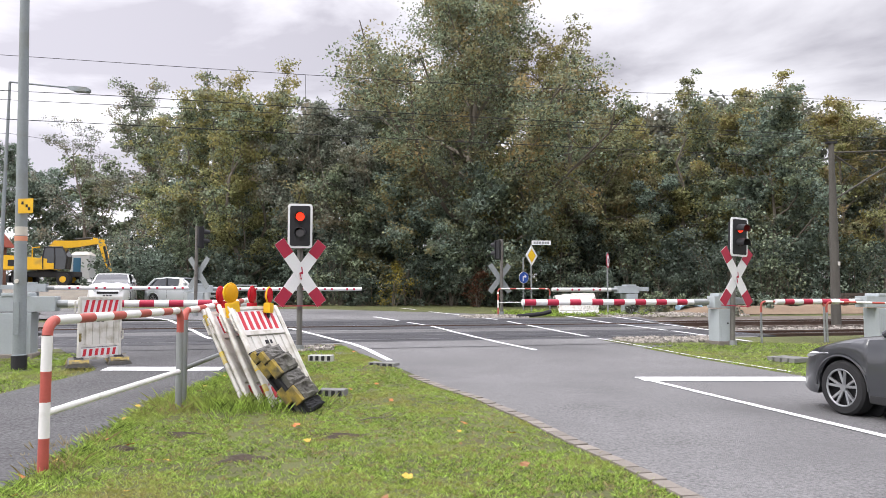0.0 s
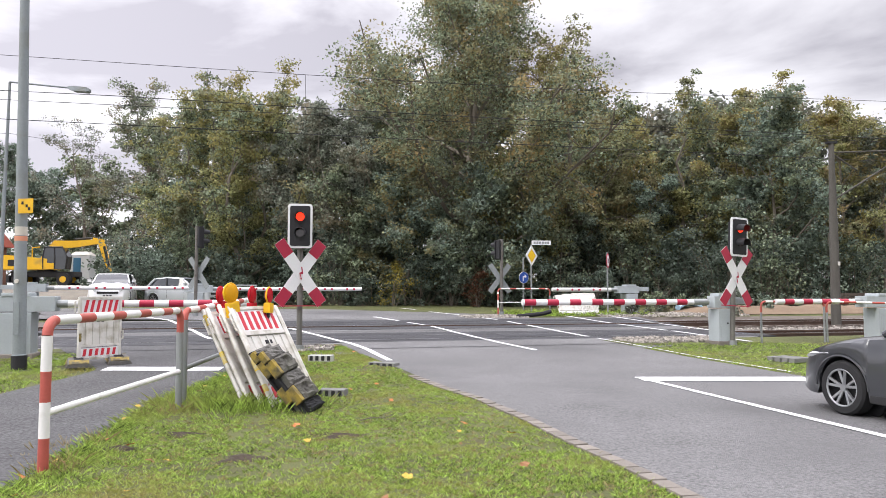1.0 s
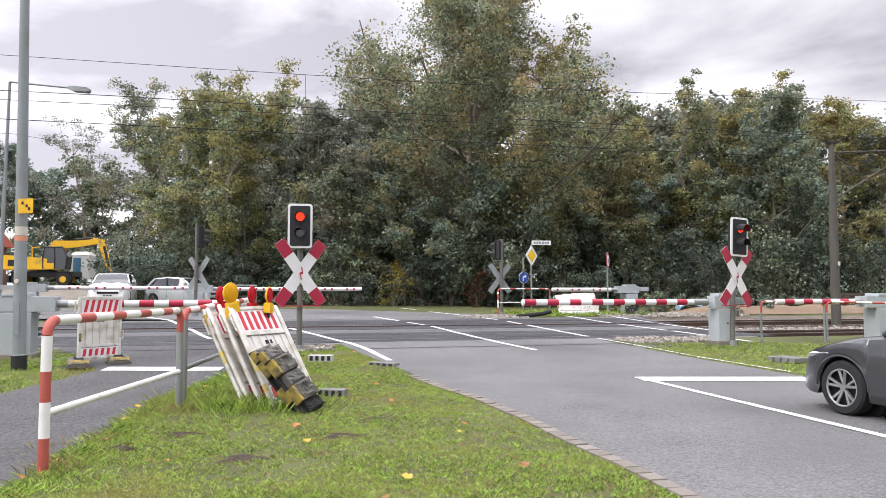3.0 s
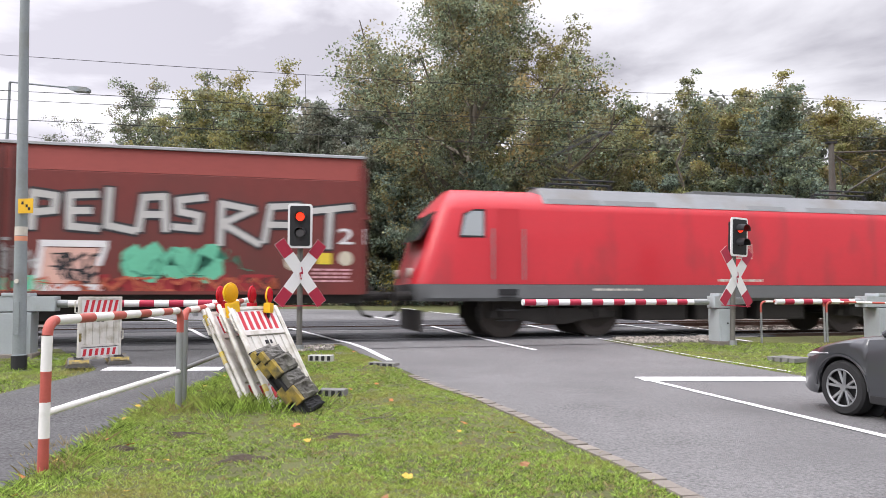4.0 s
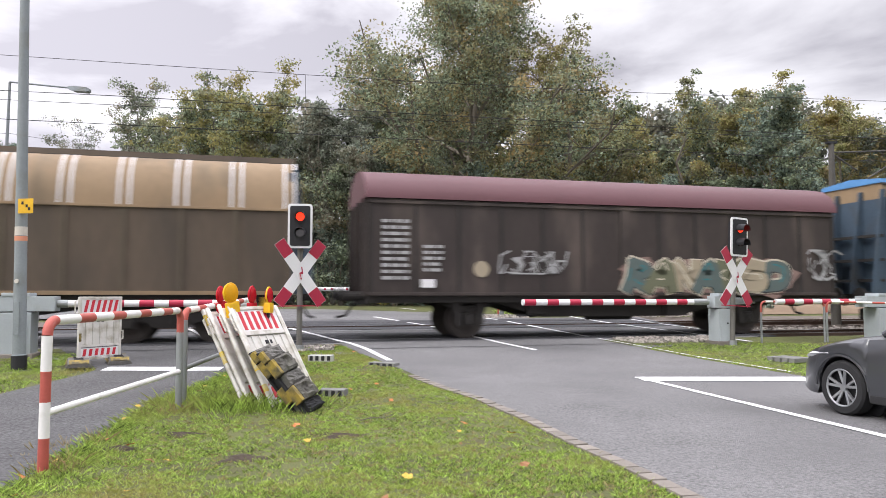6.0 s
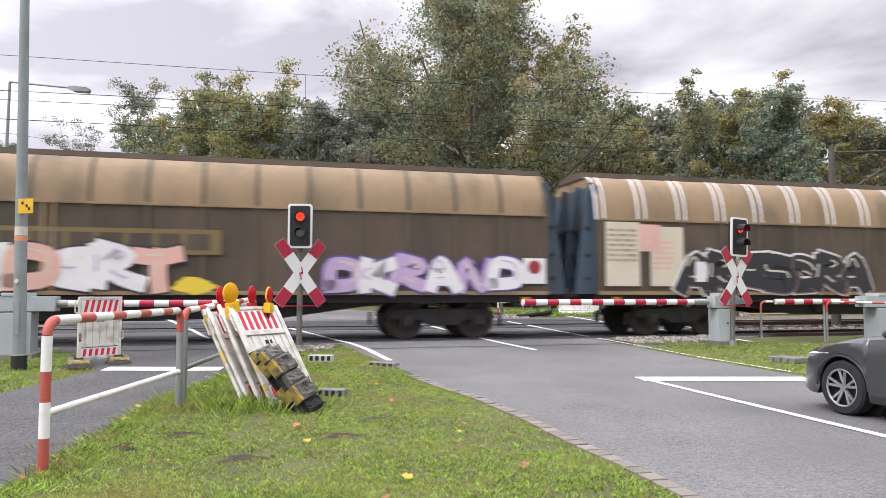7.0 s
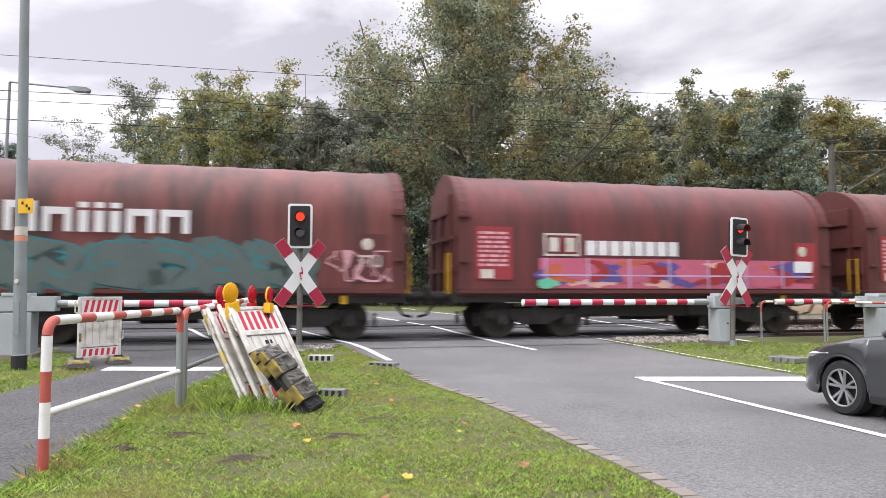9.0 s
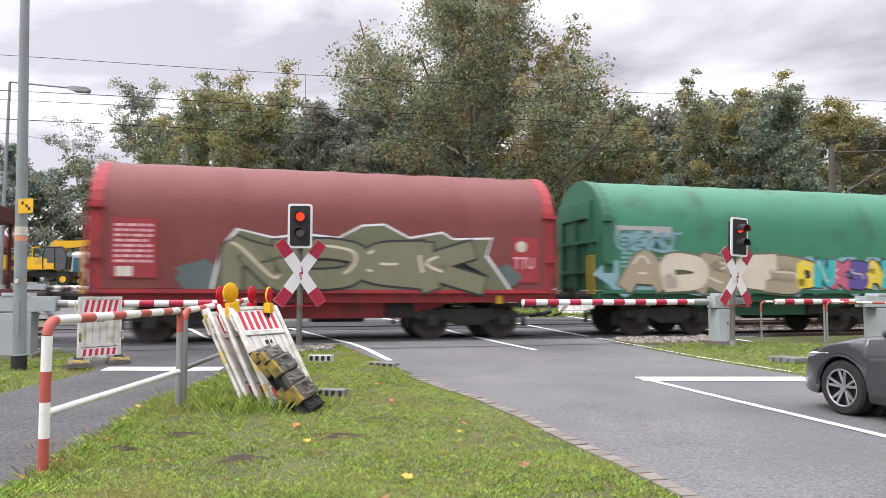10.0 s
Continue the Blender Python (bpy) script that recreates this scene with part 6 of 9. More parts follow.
def car_carrier(offset):
    """The last wagon that comes into view: an open two-deck carrier."""
    t = wagon("car_carrier_wagon", offset, "dark red open two-deck carrier wagon with a load under white film")
    h = 6.6
    bm = B()
    box(bm, (0, 0, 1.1), (2 * h, 2.7, 0.2), 0.02)
    part("lower_deck", bm, M_FRAME_DARK, t)
    bm = B()
    box(bm, (-0.4, 0, 2.95), (2 * h - 0.8, 2.8, 0.36), 0.02)
    part("upper_deck", bm, M_FRAME_DARK, t)
    bm = B()
    for x in (-h + 0.6, -2.2, 2.2, h - 0.9):
        for yy in (-1.3, 1.3):
            box(bm, (x, yy, 2.0), (0.16, 0.1, 1.7), 0.01)
    part("deck_post", bm, M_FRAME_DARK, t)
    for x in (h - 4.2, h - 9.4):
        bm = B()
        loft(bm, [[(x + dx, y, z) for y, z in ((-w_, 3.35), (-w_, 3.35 + 0.55 * z_), (-w_ * 0.9, 3.35 + z_), (w_ * 0.9, 3.35 + z_), (w_, 3.35 + 0.55 * z_), (w_, 3.35))] for dx, w_, z_ in ((2.2, 0.75, 0.55), (2.0, 0.9, 0.8), (1.3, 0.92, 0.95), (0.7, 0.92, 1.5), (-2.0, 0.92, 1.55), (-2.2, 0.85, 1.3))])
        v_ = part("load_van", bm, M_OFFWHITE, t, "white van carried on the upper deck", smooth=True)
        part("van_window", box(B(), (x - 0.6, -0.925, 4.45), (2.2, 0.03, 0.36), 0.02), M_GLASS, v_)
        for dx in (-1.4, 1.4):
            part("van_wheel", rod(B(), (x + dx, -0.95, 3.42), (x + dx, 0.95, 3.42), 0.3, n=18), M_RUBBER, v_)
    underframe(t, h, 0.0)
    for x in (-h + 2.0, h - 2.0):
        bogie(t, x)
    buffers(t, h, 0.58)


locomotive(10.08)
red_wagon(-7.56)
first_long_wagon(-27.97)
dark_wagon(-47.7)
striped_wagon(-66.65)
brown_wagon(-89.8)
coil_wagons()
car_carrier(-181.3)

# ---- crossing signals ----
M_LENS = glass("dark_lens", (0.03, 0.02, 0.02), 0.15)
M_REFL = mat("reflective_white", (0.70, 0.70, 0.70), 0.4, var=0.06, bump=0)
M_CROSSRED = mat("cross_red", (0.36, 0.02, 0.05), 0.4, var=0.1, bump=0)
M_POST = mat("weathered_steel_post", (0.15, 0.143, 0.13), 0.65, 0.3, var=0.2, scale=3, fine=40, dirt=(0.10, 0.085, 0.07), dirt_at=0.6, dirt_scale=4)
M_BACKGREY = mat("weathered_back", (0.23, 0.25, 0.25), 0.7, var=0.2)


def rounded(w, h, r, cx=0.0, cz=0.0, n=6):
    out = []
    for sx, sz, a0 in ((1, 1, 0), (-1, 1, 90), (-1, -1, 180), (1, -1, 270)):
        for k in range(n + 1):
            a = radians(a0 + 90 * k / n)
            out.append((cx + sx * (w / 2 - r) + r * math.cos(a), cz + sz * (h / 2 - r) + r * math.sin(a)))
    return out


def signal(x, y, rz, top, cross_z, label, lean=0.0, lit=True, base=None, cross_turn=0.0, scale=1.0):
    """Two-lamp crossing signal with a St Andrew's cross under it; its face is -y."""
    z0 = height(x, y)
    t = thing("crossing_signal", pose(x, y, z0, 0, lean, rz), label, "railway signal", "crossing signals")
    H = top - z0
    part("post", rod(B(), (0, 0.07, -0.05), (0, 0.07, H + 0.02), 0.06, n=14), M_POST, t, smooth=True)
    hz = H - 0.46 * scale
    b = part("contrast_board", slab(B(), rounded(0.50 * scale, 0.92 * scale, 0.06, 0, hz), 0.03, Matrix.Translation((0, -0.12, 0))), M_REFL if lit else M_BLACK, t, "white-rimmed contrast board")
    part("board_face", slab(B(), rounded(0.41 * scale, 0.83 * scale, 0.04, 0, hz), 0.01, Matrix.Translation((0, -0.134, 0))), M_BLACK, b)
    part("lamp_housing", box(B(), (0, -0.02, hz), (0.34, 0.18, 0.74), 0.03), M_BLACK, t)
    for k, (dz, m) in enumerate(((0.19, M_LAMP_RED if lit else M_LENS), (-0.14, M_LENS))):
        bm = B()
        rod(bm, (0, -0.15, hz + dz), (0, -0.135, hz + dz), 0.088, n=20)
        ln = part("lens", bm, m, t, "glowing red lens" if (k == 0 and lit) else "")
        bm = B()
        n = 14
        for a in range(n):
            a0, a1 = radians(-25 + 230 * a / n), radians(-25 + 230 * (a + 1) / n)
            p = [(0.12 * math.cos(a0), -0.135, hz + dz + 0.12 * math.sin(a0)), (0.12 * math.cos(a1), -0.135, hz + dz + 0.12 * math.sin(a1)),
                 (0.11 * math.cos(a1), -0.36, hz + dz - 0.02 + 0.11 * math.sin(a1)), (0.11 * math.cos(a0), -0.36, hz + dz - 0.02 + 0.11 * math.sin(a0))]
            vs = [bm.verts.new(q) for q in p]
            bm.faces.new(vs)
        bmesh.ops.remove_doubles(bm, verts=bm.verts, dist=0.0005)
        bmesh.ops.solidify(bm, geom=bm.faces, thickness=0.006)
        part("visor", bm, M_BLACK, ln)
    cz = cross_z - z0
    for k, a in enumerate((37, -37)):
        m = Matrix.Translation((0, 0, cz)) @ Matrix.Rotation(radians(cross_turn), 4, "Z") @ Matrix.Translation((0, -0.035 - 0.012 * k, 0)) @ Matrix.Rotation(radians(a), 4, "Y")
        L, w = 0.80 * scale, 0.125 * scale
        arm = part("cross_arm", slab(B(), [(-w, -L), (w, -L), (w, L), (-w, L)], 0.006, m), M_REFL if lit else M_BACKGREY, t)
        if lit:
            for s in (-1, 1):
                e = [(-w + 0.003, s * L * 0.995), (w - 0.003, s * L * 0.995), (w - 0.003, s * L * 0.56), (-w + 0.003, s * L * 0.56)]
                part("red_end", slab(B(), e, 0.003, m @ Matrix.Translation((0, -0.0035, 0))), M_CROSSRED, arm)
    if lit:
        bolt = [(-0.05, 0.0), (0.03, 0.04), (0.0, 0.15), (0.035, 0.15), (0.07, -0.03), (-0.015, -0.02), (0.02, -0.14), (0.04, -0.12), (0.015, -0.19), (-0.03, -0.12), (-0.005, -0.13)]
        bolt = [(0.7 * bx_, 0.8 * bz_) for bx_, bz_ in bolt]
        part("bolt_sign", slab(B(), bolt, 0.004, Matrix.Rotation(radians(cross_turn), 4, "Z") @ Matrix.Translation((0, -0.062, cz))), M_CROSSRED, t)
        part("lower_plate", box(B(), (0, -0.04, cz - 0.68 * scale), (1.0 * scale, 0.03, 0.02), turn=Matrix.Rotation(radians(cross_turn), 3, "Z")), M_CROSSRED, t)
    part("base", rod(B(), (0, 0.07, -0.05), (0, 0.07, 0.12), 0.10, n=14), M_GALV, t)
    return t


S_BASE = (-2.97, 15.00)
signal(S_BASE[0], S_BASE[1], 8, 3.30, 1.87, "crossing signal showing red over a red-white St Andrew's cross", cross_turn=27)
S_BASE = (6.83, 17.04)
signal(S_BASE[0], S_BASE[1], 22, 3.24, 1.84, "crossing signal showing red, slightly tilted on its post", lean=2.6, cross_turn=8)
signal(*plan(9.1, 8.3), 235, 3.55, 2.05, "crossing signal seen from behind, grey-backed cross", lit=False, cross_turn=-40, scale=0.84)
signal(*plan(-2.05, 8.75), 128, 3.85, 2.2, "crossing signal seen from behind, grey-backed cross", lit=False, cross_turn=30, scale=0.84)


# ---- barriers ----
def barrier(x, y, arm, left, label, z_arm=1.25, dots=False, w=0.62, deep=0.5, head=0.42):
    """Housing with a drive head and a striped arm along the tracks."""
    z0 = height(x, y)
    t = thing("level_crossing_barrier", pose(x, y, z0, 0, 0, TURN), label, "barrier", "crossing barriers")
    za = z_arm - z0
    bm = B()
    box(bm, (0, 0, (za - 0.16) / 2), (w, deep, za - 0.16), 0.02)
    hs = part("housing", bm, M_HOUSING, t, "light grey steel housing")
    part("plinth", box(B(), (0, 0, 0.02), (w + 0.12, deep + 0.12, 0.12), 0.02), M_PAVER, t)
    part("housing_door", box(B(), (0, -deep / 2 - 0.006, (za - 0.2) / 2), (w - 0.1, 0.012, za - 0.34), 0.004), M_HOUSING, hs)
    part("door_lock", rod(B(), (w / 2 - 0.12, -deep / 2 - 0.03, 0.5), (w / 2 - 0.12, -deep / 2 - 0.01, 0.5), 0.02), M_BLACK, hs)
    part("housing_lid", box(B(), (0, 0, za + 0.17), (w - 0.08, deep - 0.05, 0.07), 0.02), M_HOUSING, hs)
    sx = -1 if left else 1
    part("drive_head", box(B(), (sx * 0.28 * head, -0.02, za), (w + head, deep - 0.12, 0.28), 0.015), M_HOUSING, t)
    bm = B()
    box(bm, (-sx * (w / 2 + 0.3), -0.02, za + 0.02), (0.5, 0.24, 0.16), 0.02)
    part("counterweight", bm, M_HOUSING, t)
    x0 = sx * (w / 2 + 0.18)
    part("arm_socket", rod(B(), (x0, -0.05, za), (x0 + sx * 0.4, -0.05, za), 0.075, n=14), M_GALV, t)
    x0 += sx * 0.4
    b = part("arm", rod(B(), (x0, -0.05, za), (x0 + sx * arm, -0.05, za), 0.068 if not dots else 0.075, n=18), M_REFL, t, "white round barrier arm", smooth=True)
    if dots:
        k, n = x0 + sx * 0.5, 0
        while abs(k) < abs(x0 + sx * arm):
            part("reflector", rod(B(), (k, -0.12, za), (k, -0.135, za), 0.045, n=12), M_CROSSRED, b)
            n += 1
            k += sx * (0.28 if n % 2 else 0.62)
    else:
        k, n = 0.18, 0
        while k < arm - 0.05:
            e = min(arm - 0.01, k + 0.27)
            part("red_band", rod(B(), (x0 + sx * k, -0.05, za), (x0 + sx * e, -0.05, za), 0.0705, n=18), M_CROSSRED, b, smooth=True)
            k += 0.54
    return t


BX = (-7.84, 13.61)
barrier(BX[0] - 0.12, BX[1], 3.32, False, "closed barrier with grey housing and red-white striped arm", 1.25, w=0.56, head=0.5)
BX = (6.55, 17.11)
barrier(BX[0] + 0.05, BX[1] + 0.2, 4.27, True, "closed barrier with grey housing and red-white striped arm", 1.25, w=0.34, deep=0.42, head=0.1)
barrier(11.15, 18.55, 2.3, True, "short closed barrier with grey housing beside the footway", 1.25, w=0.5)
barrier(7.45, 29.0, 2.5, True, "far closed barrier with white arm carrying red reflectors", 1.62, True, w=0.5)
barrier(-14.9, 26.0, 4.6, False, "far closed barrier with white arm carrying red reflectors", 1.67, True, w=0.6)
barrier(-9.65, 28.3, 5.6, False, "far closed barrier with white arm carrying red reflectors", 1.65, True, w=0.6)


# ---- red-white tube railings ----
def banded(parent, pts, r, bands, name="rail_tube"):
    """A tube cut into bands of alternating paint."""
    pts = [Vector(p) for p in pts]
    fine = [pts[0]]
    for a, b in zip(pts, pts[1:]):
        n = max(1, int((b - a).length / 0.04))
        fine += [a.lerp(b, k / n) for k in range(1, n + 1)]
    run, cur, i = 0.0, [fine[0]], 0
    for a, b in zip(fine, fine[1:]):
        run += (b - a).length
        cur.append(b)
        if run >= bands[i % len(bands)][0]:
            part(name, tube(B(), cur, r, 12), bands[i % len(bands)][1], parent, smooth=True)
            cur, run, i = [b], 0.0, i + 1
    if len(cur) > 1:
        part(name, tube(B(), cur, r, 12), bands[i % len(bands)][1], parent, smooth=True)


M_RAILRED = mat("faded_red_band", (0.40, 0.09, 0.07), 0.5, var=0.15, scale=5, fine=60, dirt=(0.5, 0.3, 0.26), dirt_at=0.72, dirt_scale=9)


def railing(a, b, h, label, r=0.042, bend=0.12, both=True, low=0.47, plain=False):
    A, Bv = Vector((*a, height(*a))), Vector((*b, height(*b)))
    t = thing("tube_railing", Matrix.Translation(A), label, "railing", "tube railings")
    d = Bv - A
    way = Vector((d.x, d.y, 0)).normalized()
    arc = [(way * bend * (1 - math.cos(radians(k * 18))) + Vector((0, 0, h - bend + bend * math.sin(radians(k * 18))))) for k in range(6)]
    banded(t, [Vector((0, 0, -0.05)), Vector((0, 0, h - bend))], r, ((9, M_GALV),) if plain else ((0.30, M_RAILRED), (0.26, M_WHITE), (0.22, M_RAILRED), (0.45, M_WHITE)), "post")
    banded(t, arc, r, ((0.5, M_RAILRED),))
    top = [arc[-1], d - way * bend + Vector((0, 0, h))]
    banded(t, top, r, ((0.33, M_WHITE), (0.26, M_RAILRED)))
    arc2 = [d + (-way * bend * (1 - math.cos(radians(k * 18))) + Vector((0, 0, h - bend + bend * math.sin(radians(k * 18))))) for k in range(5, -1, -1)]
    banded(t, arc2 + [d + Vector((0, 0, h - bend - 0.15))], r, ((0.6, M_RAILRED),))
    part("post", rod(B(), d + Vector((0, 0, -0.05)), d + Vector((0, 0, h - bend - 0.14)), r, n=12), M_GALV, t, "bare galvanised post", smooth=True)
    if low:
        part("lower_rail", rod(B(), Vector((0, 0, low)), d + Vector((0, 0, low)), r * 0.72, n=12), M_WHITE if both else M_GALV, t, smooth=True)
    return t


railing((-3.19, 5.86), (-3.23, 8.93), 1.21, "red-white tube railing with a bent end beside the footway")
railing((-3.26, 9.16), (-3.30, 12.68), 1.20, "red-white tube railing behind the stacked boards", both=False, plain=True)
railing(plan(8.95, 8.1), plan(11.2, 8.4), 1.0, "far red-white tube railing", r=0.03)
RA = (7.75, 17.68)
railing((RA[0] + 1.72, RA[1] + 0.35), RA, 1.0, "red-white tube railing beside the footway at the barrier", r=0.026, plain=True, low=None)
railing((RA[0] + 3.6, RA[1] + 0.1), (RA[0] + 1.78, RA[1] + 0.34), 1.0, "red-white tube railing beside the waiting car", r=0.026, plain=True, low=None)


# ---- white-red barrier boards ----
M_BOARD = mat("scuffed_white_plastic", (0.62, 0.60, 0.56), 0.5, var=0.08, scale=3, fine=30, dirt=(0.36, 0.33, 0.26), dirt_at=0.58, dirt_scale=5)
M_BOARDRED = mat("reflective_red", (0.55, 0.03, 0.05), 0.4, var=0.1, bump=0.05)
M_FOOT = mat("recycled_rubber", (0.13, 0.125, 0.115), 0.9, var=0.45, scale=5, fine=40, bump=0.8, bscale=40)


M_OLDYEL = mat("dirty_yellow", (0.33, 0.24, 0.05), 0.7, var=0.35, scale=4, fine=30, bump=0.6, bscale=40, dirt=(0.10, 0.085, 0.05), dirt_at=0.50, dirt_scale=7)
M_MOSSY = mat("mossy_rubber", (0.11, 0.105, 0.092), 0.95, var=0.5, scale=5, fine=30, bump=1.0, bscale=30, dirt=(0.15, 0.15, 0.125), dirt_at=0.60, dirt_scale=6)


def barrier_board(m, label, w=1.0, h=1.12, striped=True, slant=1.0, post=None):
    """Plastic fence board: striped upper panel, plain field with ribs, striped lower strip; its face is -y, x from 0 to w."""
    t = thing("barrier_board", m, label, "barrier board", "barrier boards")
    bm = B()
    for c, s in (((w / 2, 0, 0.02), (w, 0.05, 0.04)), ((w / 2, 0, h - 0.02), (w, 0.05, 0.05)), ((0.02, 0, h / 2), (0.045, 0.055, h)), ((w - 0.02, 0, h / 2), (0.045, 0.055, h)), ((w / 2, 0, 0.72 * h), (w, 0.045, 0.06)), ((w / 2, 0, 0.22 * h), (w, 0.045, 0.04))):
        box(bm, c, s, 0.008)
    fr = part("frame", bm, M_BOARD, t)
    for k in range(5):
        part("frame_rib", box(B(), (w * (k + 1) / 6, 0, 0.46 * h), (0.022, 0.035, 0.46 * h)), M_BOARD, fr)
    part("field", box(B(), (w / 2, 0.006, 0.46 * h), (w - 0.06, 0.012, 0.46 * h)), M_BOARD, t)
    part("striped_panel", box(B(), (w / 2, 0.0, 0.85 * h), (w - 0.06, 0.02, 0.23 * h)), M_REFL, t)
    part("striped_strip", box(B(), (w / 2, 0.0, 0.115 * h), (w - 0.06, 0.02, 0.14 * h)), M_REFL, t)
    for z0, z1, lean in () if not striped else ((0.755 * h, 0.95 * h, 0.05), (0.06 * h, 0.17 * h, 0.02)):
        for face in (-1, 1):
            lean *= slant
            for k in range(6):
                x = 0.07 + (w - 0.14) * (k + 0.12) / 6
                s = 0.50 * (w - 0.14) / 6
                part("red_stripe", slab(B(), [(x, z0), (x + s, z0), (x + s + lean, z1), (x + lean, z1)], 0.003, Matrix.Translation((0, -0.0135 if face < 0 else 0.0105, 0))), M_BOARDRED, t)
    part("slot", box(B(), (w / 2, -0.002, 0.62 * h), (0.12, 0.03, 0.05)), M_BLACK, t)
    bm = B()
    tube(bm, [(-0.02, 0, 0.74 * h), (-0.07, 0, 0.76 * h), (-0.07, 0, 0.93 * h), (-0.02, 0, 0.95 * h)], 0.014, 8)
    part("hook", bm, M_BOARD, t)
    bm = B()
    tube(bm, [(w + 0.02, 0, 0.3 * h), (w + 0.05, 0, 0.3 * h), (w + 0.05, 0, 0.44 * h), (w + 0.02, 0, 0.44 * h)], 0.014, 8)
    part("hook", bm, M_BOARD, t)
    if post is None:
        part("yellow_edge", box(B(), (0.02, -0.031, 0.36 * h), (0.046, 0.004, 0.13 * h)), M_OLDYEL, t, "scuffed yellow edge strip")
        return t
    # round socket tubes at both ends with worn yellow tape
    for x, over in ((-0.012, 0.05), (w + 0.012, 0.0)):
        pt = part("socket_tube", tube(B(), [(x, -0.006, -0.03), (x, -0.006, h * 0.5), (x, -0.006, h + over), (x, -0.006, h + over + 0.018)], [0.031, 0.031, 0.031, 0.018], 12), M_BOARD, t, smooth=True)
        for z0, z1 in post if x < 0 else ():
            part("yellow_tape", rod(B(), (x, -0.006, z0 * h), (x, -0.006, z1 * h), 0.0345, n=14), M_TAPE, pt, "worn yellow tape", smooth=True)
        part("tube_end", rod(B(), (x, -0.006, h + over + 0.012), (x, -0.006, h + over + 0.021), 0.016, n=10), M_BLACK, pt)
    return t


M_TAPE = mat("worn_yellow_tape", (0.60, 0.43, 0.04), 0.6, var=0.25, scale=5, fine=40, dirt=(0.50, 0.47, 0.38), dirt_at=0.56, dirt_scale=9)


def foot_plate(m, label, ends=True):
    """Heavy rubber foot with yellow reflective edges and a socket."""
    t = thing("rubber_foot_plate", m, label, "foot plate", "foot plates")
    bm = B()
    loft(bm, [[(-0.45, y, z) for y, z in ((-0.20, 0), (0.20, 0), (0.17, 0.06), (-0.17, 0.06))], [(-0.36, y, z) for y, z in ((-0.20, 0), (0.20, 0), (0.16, 0.12), (-0.16, 0.12))],
              [(0.36, y, z) for y, z in ((-0.20, 0), (0.20, 0), (0.16, 0.12), (-0.16, 0.12))], [(0.45, y, z) for y, z in ((-0.20, 0), (0.20, 0), (0.17, 0.06), (-0.17, 0.06))]])
    part("body", bm, M_FOOT if ends else M_MOSSY, t)
    for x in (-0.27, 0.0, 0.27):
        part("socket", box(B(), (x, 0, 0.118), (0.17, 0.15, 0.03), 0.01), M_RUBBER if ends else M_MOSSY, t)
    for sx in (-1, 1) if ends else ():
        part("edge_strip", box(B(), (sx * 0.405, -0.0, 0.096), (0.10, 0.30, 0.012), turn=Matrix.Rotation(radians(sx * 33), 3, "Y")), M_OLDYEL, t, "dirty yellow edge strip")
    part("side_strip", box(B(), (0.0, -0.185, 0.06), (0.7, 0.012, 0.05), turn=Matrix.Rotation(radians(-18), 3, "X")), M_OLDYEL, t)
    return t


bx, by = (-6.37, 12.71)
barrier_board(pose(bx + 0.04, by - 0.1, height(bx, by) + 0.10, 0, 0, 61), "white plastic barrier board with red stripes on rubber feet", 0.84, 1.10)
foot_plate(pose(bx + 0.06, by - 0.1, height(bx, by) + 0.012, 0, 0, -62), "worn black rubber foot plate with yellow edge under a board")
foot_plate(pose(bx + 0.47, by + 0.52, height(bx, by) + 0.012, 0, 0, -62), "worn black rubber foot plate with yellow edge under a board")

def worn_foot(m, label, seed):
    """Chunky recycled-rubber foot out of notched blocks, with yellow edge blocks along one side."""
    r = random.Random(seed)
    t = thing("rubber_foot_plate", m, label, "foot plate", "foot plates")
    x = -0.50
    for k, ln in enumerate((0.15, 0.24, 0.17, 0.23, 0.16)):
        tall = (0.10, 0.155, 0.13, 0.16, 0.105)[k]
        bm = B()
        bmesh.ops.create_grid(bm, x_segments=7, y_segments=8, size=0.5)
        for v in bm.verts:
            px, py = v.co.x, v.co.y
            edge = max(abs(px), abs(py)) > 0.49
            v.co = (x + ln / 2 + px * (ln - 0.012), py * 0.30 - 0.03, tall + (-0.02 if edge else 0.0) + r.uniform(-0.012, 0.012) - (0.035 if k % 2 and abs(py) < 0.16 and abs(px) < 0.3 else 0))
        geo = bmesh.ops.extrude_face_region(bm, geom=bm.faces[:])["geom"]
        for v in geo:
            if isinstance(v, bmesh.types.BMVert):
                v.co.z = 0.0
        part("block", bm, (M_MOSSY, M_FOOT, M_RUBBER, M_MOSSY, M_FOOT)[(k + seed) % 5], t)
        if k in (1, 3, 4):
            part("yellow_block", box(B(), (x + ln / 2, 0.148, tall * 0.44), (ln - 0.02, 0.055, tall * 0.82), 0.012), M_OLDYEL, t, "scuffed yellow edge block")
        x += ln
    part("base_mat", box(B(), (-0.02, -0.01, 0.012), (0.97, 0.35, 0.03), 0.008), M_RUBBER, t)
    return t


